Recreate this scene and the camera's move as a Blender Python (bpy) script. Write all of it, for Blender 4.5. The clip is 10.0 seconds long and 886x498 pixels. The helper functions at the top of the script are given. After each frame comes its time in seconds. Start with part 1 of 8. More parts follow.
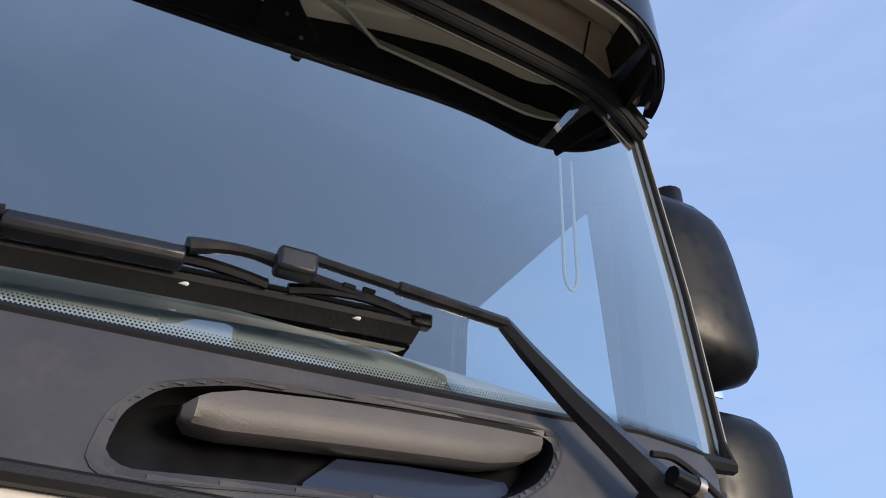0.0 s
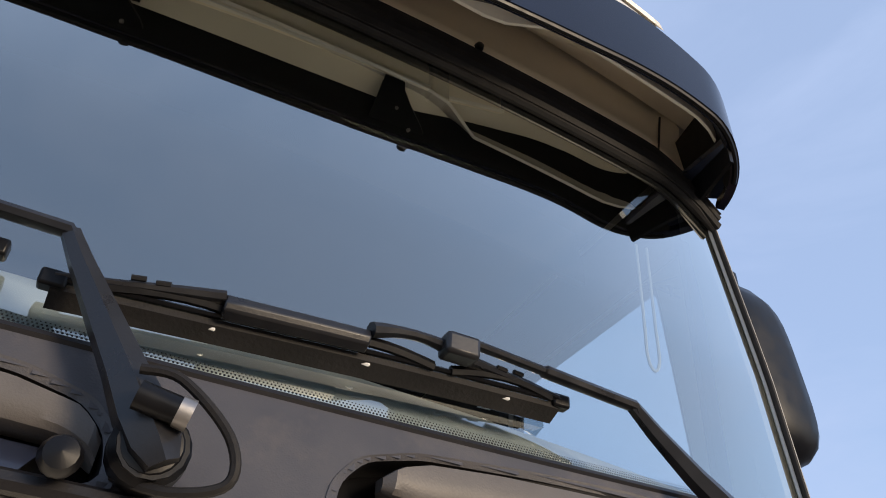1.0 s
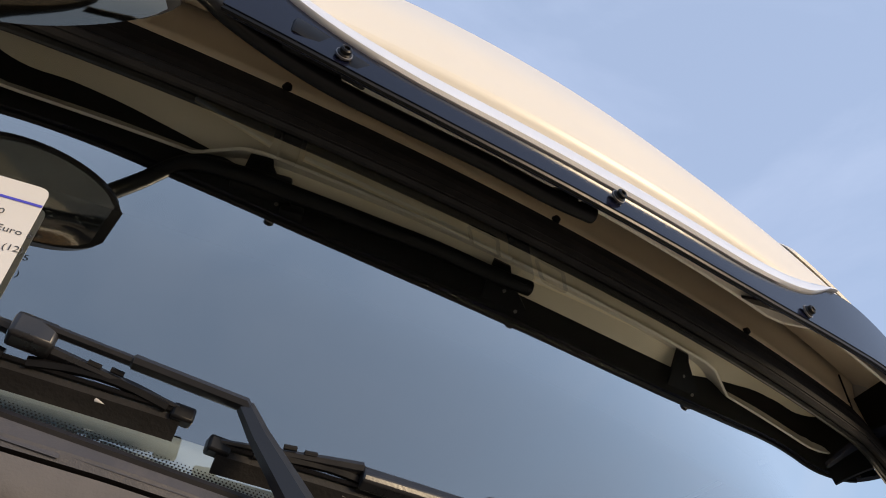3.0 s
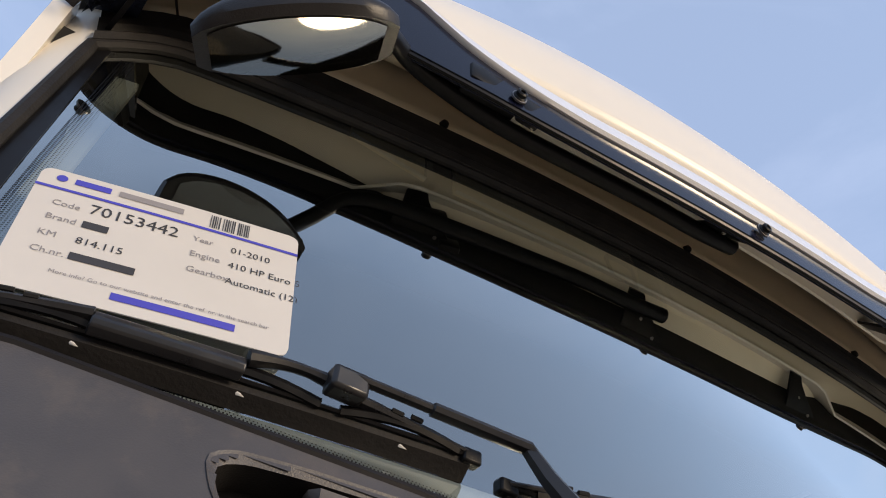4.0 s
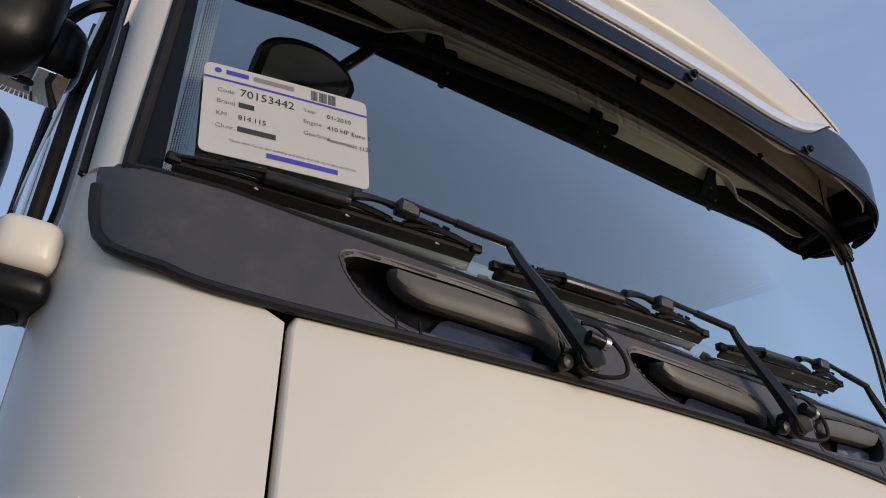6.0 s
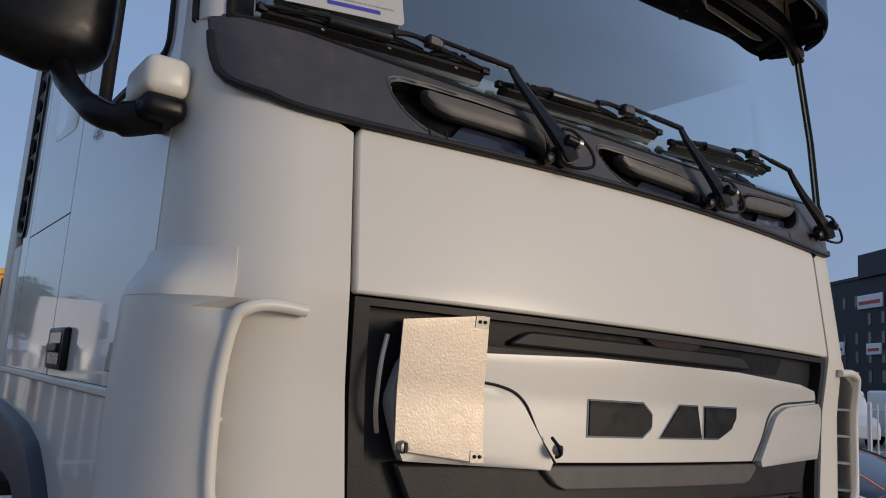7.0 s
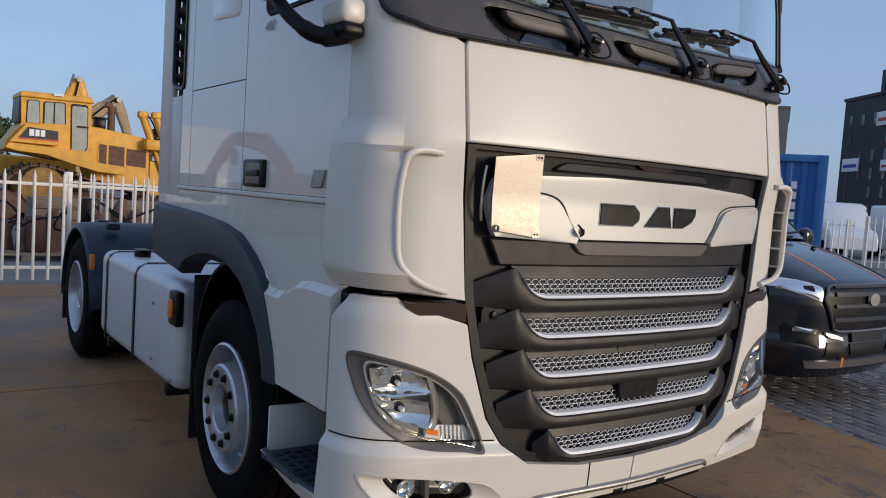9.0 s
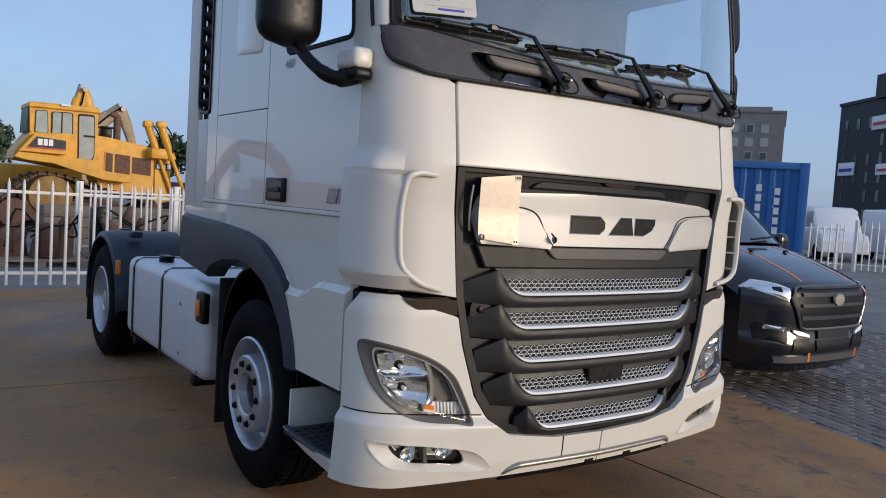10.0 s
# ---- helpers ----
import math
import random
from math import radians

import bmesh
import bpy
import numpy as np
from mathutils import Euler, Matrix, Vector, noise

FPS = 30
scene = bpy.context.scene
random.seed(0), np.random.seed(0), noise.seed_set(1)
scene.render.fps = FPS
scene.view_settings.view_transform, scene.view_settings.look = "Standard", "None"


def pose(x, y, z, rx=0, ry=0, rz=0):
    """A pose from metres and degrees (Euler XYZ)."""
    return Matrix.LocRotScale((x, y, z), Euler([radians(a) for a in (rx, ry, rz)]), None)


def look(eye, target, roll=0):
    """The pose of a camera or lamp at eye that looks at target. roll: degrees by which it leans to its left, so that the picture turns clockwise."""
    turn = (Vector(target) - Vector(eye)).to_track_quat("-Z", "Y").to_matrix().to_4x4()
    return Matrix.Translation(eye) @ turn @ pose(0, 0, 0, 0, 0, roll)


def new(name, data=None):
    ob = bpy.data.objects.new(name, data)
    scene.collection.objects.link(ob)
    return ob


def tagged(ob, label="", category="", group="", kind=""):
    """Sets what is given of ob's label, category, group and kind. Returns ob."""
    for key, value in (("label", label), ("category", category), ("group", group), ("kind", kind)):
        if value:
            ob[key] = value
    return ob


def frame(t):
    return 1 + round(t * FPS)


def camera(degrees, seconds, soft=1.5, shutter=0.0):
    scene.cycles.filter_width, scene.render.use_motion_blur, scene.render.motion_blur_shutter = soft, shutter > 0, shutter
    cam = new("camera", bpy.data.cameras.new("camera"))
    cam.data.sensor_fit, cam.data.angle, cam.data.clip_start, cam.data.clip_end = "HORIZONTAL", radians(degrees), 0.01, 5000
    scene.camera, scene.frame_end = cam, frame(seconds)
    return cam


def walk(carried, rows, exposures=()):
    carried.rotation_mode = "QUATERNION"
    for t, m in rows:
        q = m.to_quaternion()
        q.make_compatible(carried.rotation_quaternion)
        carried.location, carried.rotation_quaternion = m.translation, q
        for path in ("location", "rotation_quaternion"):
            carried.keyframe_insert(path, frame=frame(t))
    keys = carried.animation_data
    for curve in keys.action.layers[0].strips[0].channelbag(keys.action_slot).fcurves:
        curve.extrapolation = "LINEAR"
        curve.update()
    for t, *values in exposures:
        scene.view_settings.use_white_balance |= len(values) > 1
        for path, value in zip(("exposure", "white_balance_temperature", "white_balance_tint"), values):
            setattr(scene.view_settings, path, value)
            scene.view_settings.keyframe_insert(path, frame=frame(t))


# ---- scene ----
cam = camera(59.2, 10.0, soft=1.0)
ROWS = [
    (0, 0.3770, -0.5865, 1.9513, 121.97, -2.47, -25.29),
    (0.5, 0.3051, -0.6025, 1.9401, 127.49, -2.75, -25.16),
    (1, 0.1905, -0.5866, 1.9177, 126.91, -3.60, -26.20),
    (1.5, -0.0476, -0.5901, 1.9057, 130.30, -4.23, -30.21),
    (2, -0.2611, -0.6119, 1.9167, 131.38, -4.37, -31.45),
    (2.5, -0.4876, -0.6307, 1.9139, 133.97, -4.32, -32.52),
    (4, -0.9661, -0.4964, 1.8885, 134.77, -3.85, -33.78),
    (4.5, -1.0921, -0.5359, 1.8705, 134.84, -4.05, -33.92),
    (5, -1.1448, -0.6577, 1.8385, 133.66, -4.27, -34.27),
    (5.5, -1.1785, -0.7661, 1.7970, 125.02, -4.25, -35.11),
    (6, -1.3119, -0.9133, 1.6963, 115.63, -4.27, -35.66),
    (7.5, -1.8594, -1.4654, 1.5736, 91.68, -3.91, -36.38),
    (8, -2.1023, -1.6536, 1.5779, 86.27, -3.86, -36.09),
    (8.5, -2.2861, -1.9003, 1.5563, 86.06, -3.79, -35.65),
    (9, -2.4987, -2.0921, 1.5504, 86.01, -3.74, -35.21),
    (9.5, -2.6855, -2.2994, 1.5605, 86.09, -3.60, -35.17),
    (10, -2.8004, -2.5465, 1.5913, 86.38, -3.54, -35.29),
]
EXPOSURES = [(0, 1.47, 5950, 10), (1, 1.57, 6550, 10), (2.5, 1.60, 7000, 10), (4.5, 1.52, 6600, 10), (5.5, 1.28, 6450, 10), (6, 0.93, 6350, 10), (7.5, 0.55, 6150, 10), (8, 0.72, 6150, 10), (9, 0.94, 6100, 10), (10, 1.07, 6050, 10)]
walk(cam, [(t, pose(*row)) for t, *row in ROWS], EXPOSURES)
CLOUD_LOW, CLOUD_GAIN, CLOUD_COLOUR = 0.68, 0.30, (1.34, 1.68, 2.46, 1)
SKY_STRENGTH = 0.128
SUN_STRENGTH, SUN_ANGLE, SUN_COLOUR = 1.1, 18.0, (1.0, 0.80, 0.58)

# ---- world and light ----
SUN_AZ, SUN_EL = 152.0, 9.5      # degrees: compass bearing measured from +y towards +x, and height
world = bpy.data.worlds.new("evening_sky")
scene.world = world
world.use_nodes = True
wn, wl = world.node_tree.nodes, world.node_tree.links
wn.clear()
w_out = wn.new("ShaderNodeOutputWorld")
w_bg = wn.new("ShaderNodeBackground")
w_sky = wn.new("ShaderNodeTexSky")
w_sky.sky_type = "NISHITA"
w_sky.sun_disc = False
w_sky.sun_elevation = radians(SUN_EL)
w_sky.sun_rotation = radians(SUN_AZ)
w_sky.air_density, w_sky.dust_density, w_sky.ozone_density = 1.0, 1.6, 3.0
w_co = wn.new("ShaderNodeTexCoord")
w_map = wn.new("ShaderNodeMapping")
w_map.inputs["Scale"].default_value = (1.0, 1.0, 2.6)
w_map.inputs["Rotation"].default_value = (0.3, 0.2, 0.9)
w_noise = wn.new("ShaderNodeTexNoise")
w_noise.inputs["Scale"].default_value = 2.2
w_noise.inputs["Detail"].default_value = 7.0
w_noise.inputs["Roughness"].default_value = 0.58
w_noise.inputs["Distortion"].default_value = 0.6
w_ramp = wn.new("ShaderNodeValToRGB")
w_ramp.color_ramp.elements[0].position, w_ramp.color_ramp.elements[0].color = 0.42, (0, 0, 0, 1)
w_ramp.color_ramp.elements[1].position, w_ramp.color_ramp.elements[1].color = 0.78, (1, 1, 1, 1)
w_mul = wn.new("ShaderNodeMath")
w_mul.operation = "MULTIPLY_ADD"
w_mul.inputs[1].default_value, w_mul.inputs[2].default_value = CLOUD_GAIN, CLOUD_LOW
w_mix = wn.new("ShaderNodeMixRGB")
w_mix.inputs[2].default_value = CLOUD_COLOUR
wl.new(w_co.outputs["Generated"], w_map.inputs["Vector"])
wl.new(w_map.outputs["Vector"], w_noise.inputs["Vector"])
wl.new(w_noise.outputs["Fac"], w_ramp.inputs["Fac"])
wl.new(w_ramp.outputs["Color"], w_mul.inputs[0])
wl.new(w_mul.outputs["Value"], w_mix.inputs[0])
wl.new(w_sky.outputs["Color"], w_mix.inputs[1])
wl.new(w_mix.outputs["Color"], w_bg.inputs["Color"])
w_bg.inputs["Strength"].default_value = SKY_STRENGTH
wl.new(w_bg.outputs["Background"], w_out.inputs["Surface"])

sun_data = bpy.data.lights.new("sun", "SUN")
sun_data.energy, sun_data.angle, sun_data.color = SUN_STRENGTH, radians(SUN_ANGLE), SUN_COLOUR
sun = new("sun", sun_data)
sun_dir = Vector((math.sin(radians(SUN_AZ)) * math.cos(radians(SUN_EL)), math.cos(radians(SUN_AZ)) * math.cos(radians(SUN_EL)), math.sin(radians(SUN_EL))))
sun.matrix_world = look(sun_dir * 60, (0, 0, 0))


# ---- materials ----
def material(name, colour, rough=0.5, metal=0.0, vary=0.08, scale=8.0, bump=0.0, bump_scale=60.0, coat=0.0, dirt=0.0, dirt_colour=(0.12, 0.09, 0.06), dirt_scale=3.0, piece=0.0, rough_vary=0.0, stretch=(1, 1, 1), spec=0.5, coat_rough=0.06):
    m = bpy.data.materials.new(name)
    m.use_nodes = True
    n, l = m.node_tree.nodes, m.node_tree.links
    b = n["Principled BSDF"]
    b.inputs["Metallic"].default_value = metal
    b.inputs["Roughness"].default_value = rough
    b.inputs["Specular IOR Level"].default_value = spec
    b.inputs["Coat Weight"].default_value = coat
    b.inputs["Coat Roughness"].default_value = coat_rough
    co = n.new("ShaderNodeTexCoord")
    mp = n.new("ShaderNodeMapping")
    mp.inputs["Scale"].default_value = stretch
    l.new(co.outputs["Object"], mp.inputs["Vector"])
    big = n.new("ShaderNodeTexNoise")
    big.inputs["Scale"].default_value, big.inputs["Detail"].default_value = scale, 5.0
    l.new(mp.outputs["Vector"], big.inputs["Vector"])
    fine = n.new("ShaderNodeTexNoise")
    fine.inputs["Scale"].default_value, fine.inputs["Detail"].default_value = bump_scale, 3.0
    l.new(mp.outputs["Vector"], fine.inputs["Vector"])
    hi = [min(1.0, c * (1 + vary)) for c in colour]
    lo = [c * (1 - vary) for c in colour]
    ramp = n.new("ShaderNodeValToRGB")
    ramp.color_ramp.elements[0].position, ramp.color_ramp.elements[0].color = 0.3, (*lo, 1)
    ramp.color_ramp.elements[1].position, ramp.color_ramp.elements[1].color = 0.7, (*hi, 1)
    l.new(big.outputs["Fac"], ramp.inputs["Fac"])
    out = ramp.outputs["Color"]
    if dirt:
        spots = n.new("ShaderNodeTexNoise")
        spots.inputs["Scale"].default_value, spots.inputs["Detail"].default_value, spots.inputs["Roughness"].default_value = dirt_scale, 9.0, 0.7
        l.new(co.outputs["Object"], spots.inputs["Vector"])
        r2 = n.new("ShaderNodeValToRGB")
        r2.color_ramp.elements[0].position, r2.color_ramp.elements[0].color = 0.5, (0, 0, 0, 1)
        r2.color_ramp.elements[1].position, r2.color_ramp.elements[1].color = 0.75, (dirt, dirt, dirt, 1)
        l.new(spots.outputs["Fac"], r2.inputs["Fac"])
        mix = n.new("ShaderNodeMixRGB")
        mix.inputs[2].default_value = (*dirt_colour, 1)
        l.new(r2.outputs["Color"], mix.inputs[0])
        l.new(out, mix.inputs[1])
        out = mix.outputs["Color"]
    if piece:
        info = n.new("ShaderNodeObjectInfo")
        rng = n.new("ShaderNodeMapRange")
        rng.inputs["To Min"].default_value, rng.inputs["To Max"].default_value = 1 - piece, 1 + piece
        l.new(info.outputs["Random"], rng.inputs["Value"])
        mul = n.new("ShaderNodeVectorMath")
        mul.operation = "SCALE"
        l.new(out, mul.inputs[0])
        l.new(rng.outputs["Result"], mul.inputs["Scale"])
        out = mul.outputs["Vector"]
    l.new(out, b.inputs["Base Color"])
    if rough_vary:
        rr = n.new("ShaderNodeMapRange")
        rr.inputs["From Min"].default_value, rr.inputs["From Max"].default_value = 0.3, 0.7
        rr.inputs["To Min"].default_value, rr.inputs["To Max"].default_value = max(0.02, rough - rough_vary), rough + rough_vary
        l.new(big.outputs["Fac"], rr.inputs["Value"])
        l.new(rr.outputs["Result"], b.inputs["Roughness"])
    if bump:
        bp = n.new("ShaderNodeBump")
        bp.inputs["Strength"].default_value, bp.inputs["Distance"].default_value = bump, 0.004
        l.new(fine.outputs["Fac"], bp.inputs["Height"])
        l.new(bp.outputs["Normal"], b.inputs["Normal"])
    return m


def pane(name, tint, gloss_ior=1.5, rough=0.0, boost=1.0, sheen=(1, 1, 1)):
    """A thin pane: clear or tinted, with a mirror sheen that grows with the angle."""
    m = bpy.data.materials.new(name)
    m.use_nodes = True
    n, l = m.node_tree.nodes, m.node_tree.links
    n.clear()
    out = n.new("ShaderNodeOutputMaterial")
    clear = n.new("ShaderNodeBsdfTransparent")
    clear.inputs["Color"].default_value = (*tint, 1)
    gl = n.new("ShaderNodeBsdfGlossy")
    gl.inputs["Roughness"].default_value = rough
    gl.inputs["Color"].default_value = (*sheen, 1)
    fr = n.new("ShaderNodeFresnel")
    fr.inputs["IOR"].default_value = gloss_ior
    amp = n.new("ShaderNodeMath")
    amp.operation, amp.use_clamp = "MULTIPLY", True
    amp.inputs[1].default_value = boost
    mix = n.new("ShaderNodeMixShader")
    l.new(fr.outputs["Fac"], amp.inputs[0])
    l.new(amp.outputs["Value"], mix.inputs["Fac"])
    l.new(clear.outputs["BSDF"], mix.inputs[1])
    l.new(gl.outputs["BSDF"], mix.inputs[2])
    l.new(mix.outputs["Shader"], out.inputs["Surface"])
    return m


WHITE = material("white_paint", (0.66, 0.625, 0.56), 0.45, vary=0.02, scale=3, coat=0.3, coat_rough=0.24, spec=0.3, bump=0.02, bump_scale=5, dirt=0.12, dirt_colour=(0.5, 0.45, 0.38), dirt_scale=2.0)
CREAM = material("cream_header_paint", (0.80, 0.72, 0.58), 0.4, vary=0.03, scale=3, coat=0.2, coat_rough=0.2, dirt=0.2, dirt_colour=(0.5, 0.42, 0.3), dirt_scale=4)
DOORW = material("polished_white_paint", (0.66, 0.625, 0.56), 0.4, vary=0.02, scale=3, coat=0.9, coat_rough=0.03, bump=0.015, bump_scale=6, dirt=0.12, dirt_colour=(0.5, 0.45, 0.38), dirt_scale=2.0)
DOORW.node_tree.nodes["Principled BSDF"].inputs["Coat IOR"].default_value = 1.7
HOODW = material("white_hood_paint", (0.66, 0.625, 0.56), 0.45, vary=0.025, scale=2.5, coat=0.35, coat_rough=0.2, spec=0.3, bump=0.03, bump_scale=5, dirt=0.15, dirt_colour=(0.55, 0.5, 0.43), dirt_scale=2.5)
COWL = material("grey_matt_plastic", (0.052, 0.049, 0.052), 0.46, vary=0.1, scale=20, bump=0.15, bump_scale=500, dirt=0.4, dirt_colour=(0.16, 0.13, 0.1), dirt_scale=9, rough_vary=0.06, spec=0.5)
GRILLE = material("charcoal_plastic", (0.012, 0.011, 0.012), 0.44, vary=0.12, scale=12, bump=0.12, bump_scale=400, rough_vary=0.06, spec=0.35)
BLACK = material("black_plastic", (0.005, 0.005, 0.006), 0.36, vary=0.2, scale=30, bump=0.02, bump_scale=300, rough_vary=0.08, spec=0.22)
WIPERB = material("satin_black_metal", (0.012, 0.012, 0.014), 0.34, vary=0.15, scale=30, bump=0.04, bump_scale=300, rough_vary=0.08, spec=0.5)
RUBBER = material("black_rubber", (0.014, 0.013, 0.013), 0.62, vary=0.2, scale=20, bump=0.2, bump_scale=200, dirt=0.3, dirt_colour=(0.05, 0.045, 0.04), dirt_scale=6, spec=0.2)
TYRE = material("tyre_rubber", (0.004, 0.004, 0.0045), 0.7, vary=0.25, scale=9, bump=0.3, bump_scale=120, dirt=0.5, dirt_colour=(0.014, 0.013, 0.012), dirt_scale=4, spec=0.06)
VISOR = material("dark_visor_acrylic", (0.004, 0.005, 0.014), 0.16, vary=0.15, scale=6, spec=0.3)
SILVER = material("silver_paint", (0.50, 0.49, 0.47), 0.52, 0.45, vary=0.03, scale=4, coat=0.2, coat_rough=0.3)
CHROME = material("chrome", (0.8, 0.8, 0.8), 0.07, 1.0, vary=0.02)
BOWL = material("silvered_reflector", (0.85, 0.85, 0.84), 0.10, 0.95, vary=0.05, scale=30, bump=0.25, bump_scale=30)
STEEL = material("dull_steel", (0.33, 0.31, 0.29), 0.42, 0.9, vary=0.15, scale=25, bump=0.1, bump_scale=90)
PLATE = material("brushed_aluminium_sheet", (0.62, 0.54, 0.45), 0.5, 0.55, vary=0.1, scale=55, bump=0.15, bump_scale=220, dirt=0.5, dirt_colour=(0.5, 0.43, 0.36), dirt_scale=14, rough_vary=0.08)
RIM = material("silver_rim_paint", (0.52, 0.53, 0.56), 0.32, 0.7, vary=0.12, scale=12, dirt=0.4, dirt_colour=(0.12, 0.1, 0.09), dirt_scale=8)
TANK = material("tank_aluminium", (0.66, 0.66, 0.67), 0.42, 0.35, vary=0.06, scale=5, bump=0.05, bump_scale=25, dirt=0.35, dirt_colour=(0.3, 0.28, 0.26), dirt_scale=5)
FENDER = material("fender_plastic", (0.030, 0.036, 0.052), 0.42, vary=0.1, scale=10, bump=0.12, bump_scale=300, dirt=0.3, dirt_colour=(0.07, 0.065, 0.06), dirt_scale=6, spec=0.3)
DARKIN = material("dark_lining", (0.012, 0.012, 0.013), 0.8, vary=0.15, scale=15, spec=0.2)
BEIGE = material("beige_lining", (0.82, 0.70, 0.48), 0.75, vary=0.06, scale=12, bump=0.1, bump_scale=300)
PALE = material("pale_grey_trim", (0.42, 0.48, 0.52), 0.6, vary=0.05, scale=10, bump=0.08, bump_scale=300)
LINER = material("grey_green_pillar_lining", (0.24, 0.26, 0.23), 0.7, vary=0.06, scale=10, bump=0.08, bump_scale=300)
LENS = pane("clear_lens", (0.98, 0.98, 0.97), 1.3, boost=0.35)
WIND = pane("windscreen_glass", (0.72, 0.78, 0.78), 1.52, boost=6.0, sheen=(0.92, 0.96, 0.93))
SIDEGLASS = pane("tinted_side_glass", (0.74, 0.82, 0.86), 1.52, boost=1.6)
ORANGE = material("amber_plastic", (0.8, 0.22, 0.02), 0.25, vary=0.1)
SMOKE = material("smoked_lamp_plastic", (0.04, 0.023, 0.013), 0.1, vary=0.1, coat=0.8)
BEZEL = material("lamp_bezel_grey", (0.10, 0.094, 0.086), 0.4, vary=0.05, scale=10)
CARDW = material("white_card", (0.82, 0.81, 0.79), 0.5, vary=0.02, scale=10)
CARDP = material("printed_card_paper", (0.52, 0.505, 0.485), 0.5, vary=0.02, scale=10)
INK = material("dark_ink", (0.03, 0.03, 0.035), 0.6, vary=0.1)
INKG = material("grey_ink", (0.22, 0.21, 0.22), 0.6, vary=0.05)
INKB = material("blue_ink", (0.05, 0.05, 0.4), 0.6, vary=0.05)
KERBGLASS = material("tinted_mirror_glass", (0.50, 0.46, 0.40), 0.05, 1.0, vary=0.02)
MIRROR = material("mirror_glass", (0.86, 0.87, 0.86), 0.02, 1.0, vary=0.01)
YELLOW = material("yellow_machine_paint", (0.72, 0.36, 0.03), 0.45, vary=0.1, scale=4, dirt=0.5, dirt_colour=(0.2, 0.11, 0.04), dirt_scale=3, rough_vary=0.1)
MUDYEL = material("muddy_yellow_paint", (0.30, 0.17, 0.04), 0.7, vary=0.25, scale=6, dirt=0.8, dirt_colour=(0.07, 0.045, 0.03), dirt_scale=4)
RUST = material("rusty_steel", (0.13, 0.07, 0.045), 0.8, vary=0.3, scale=8, bump=0.3, bump_scale=60)
FENCEW = material("white_fence_paint", (0.78, 0.75, 0.7), 0.45, vary=0.05, scale=6, dirt=0.25, dirt_colour=(0.4, 0.32, 0.25), dirt_scale=5)
VANP = material("dark_blue_black_paint", (0.004, 0.005, 0.010), 0.13, vary=0.1, coat=0.5, coat_rough=0.05)
BLUEC = material("blue_container_paint", (0.035, 0.15, 0.4), 0.5, vary=0.12, scale=3, dirt=0.3, dirt_colour=(0.1, 0.1, 0.12), dirt_scale=2)
CONCRETE = material("stained_concrete", (0.30, 0.165, 0.07), 0.82, vary=0.16, scale=0.9, bump=0.5, bump_scale=35, dirt=0.75, dirt_colour=(0.13, 0.08, 0.045), dirt_scale=0.55, rough_vary=0.12)
def add_stains(m, colour, amount, scale, lo, hi, rough=None, stretch=(1, 1, 1)):
    """A further layer of stains with a shape of its own, over the base colour."""
    n, l = m.node_tree.nodes, m.node_tree.links
    b = n["Principled BSDF"]
    co = n.new("ShaderNodeTexCoord")
    mp = n.new("ShaderNodeMapping")
    mp.inputs["Scale"].default_value = stretch
    no = n.new("ShaderNodeTexNoise")
    no.inputs["Scale"].default_value, no.inputs["Detail"].default_value, no.inputs["Roughness"].default_value, no.inputs["Distortion"].default_value = scale, 8.0, 0.65, 0.8
    rp = n.new("ShaderNodeValToRGB")
    rp.color_ramp.elements[0].position, rp.color_ramp.elements[0].color = lo, (0, 0, 0, 1)
    rp.color_ramp.elements[1].position, rp.color_ramp.elements[1].color = hi, (amount, amount, amount, 1)
    mix = n.new("ShaderNodeMixRGB")
    mix.inputs[2].default_value = (*colour, 1)
    old = b.inputs["Base Color"].links[0].from_socket
    l.new(co.outputs["Object"], mp.inputs["Vector"])
    l.new(mp.outputs["Vector"], no.inputs["Vector"])
    l.new(no.outputs["Fac"], rp.inputs["Fac"])
    l.new(rp.outputs["Color"], mix.inputs[0])
    l.new(old, mix.inputs[1])
    l.new(mix.outputs["Color"], b.inputs["Base Color"])
    if rough is not None:
        mr = n.new("ShaderNodeMixRGB")
        base = b.inputs["Roughness"]
        if base.links:
            l.new(base.links[0].from_socket, mr.inputs[1])
        else:
            mr.inputs[1].default_value = (base.default_value,) * 3 + (1,)
        mr.inputs[2].default_value = (rough, rough, rough, 1)
        l.new(rp.outputs["Color"], mr.inputs[0])
        l.new(mr.outputs["Color"], base)
    return m


add_stains(CONCRETE, (0.10, 0.085, 0.075), 0.85, 0.28, 0.48, 0.6, 0.5)
add_stains(CONCRETE, (0.36, 0.23, 0.11), 0.6, 0.9, 0.55, 0.72)
add_stains(CONCRETE, (0.05, 0.04, 0.033), 0.8, 2.6, 0.6, 0.7, 0.35)
add_stains(CONCRETE, (0.40, 0.20, 0.06), 0.75, 0.55, 0.5, 0.66)
add_stains(CONCRETE, (0.07, 0.055, 0.045), 0.6, 6.0, 0.56, 0.66, 0.4)
add_stains(CONCRETE, (0.03, 0.027, 0.025), 0.7, 14.0, 0.66, 0.7)
add_stains(CONCRETE, (0.42, 0.33, 0.22), 0.6, 30.0, 0.6, 0.68)
# paler concrete for unseen slabs ahead, added to throw light up at the cab
BOUNCEC = material("pale_bounce_concrete", (0.50, 0.37, 0.24), 0.8, vary=0.15, scale=0.8, bump=0.4, bump_scale=35, dirt=0.4, dirt_colour=(0.3, 0.22, 0.14), dirt_scale=0.6)
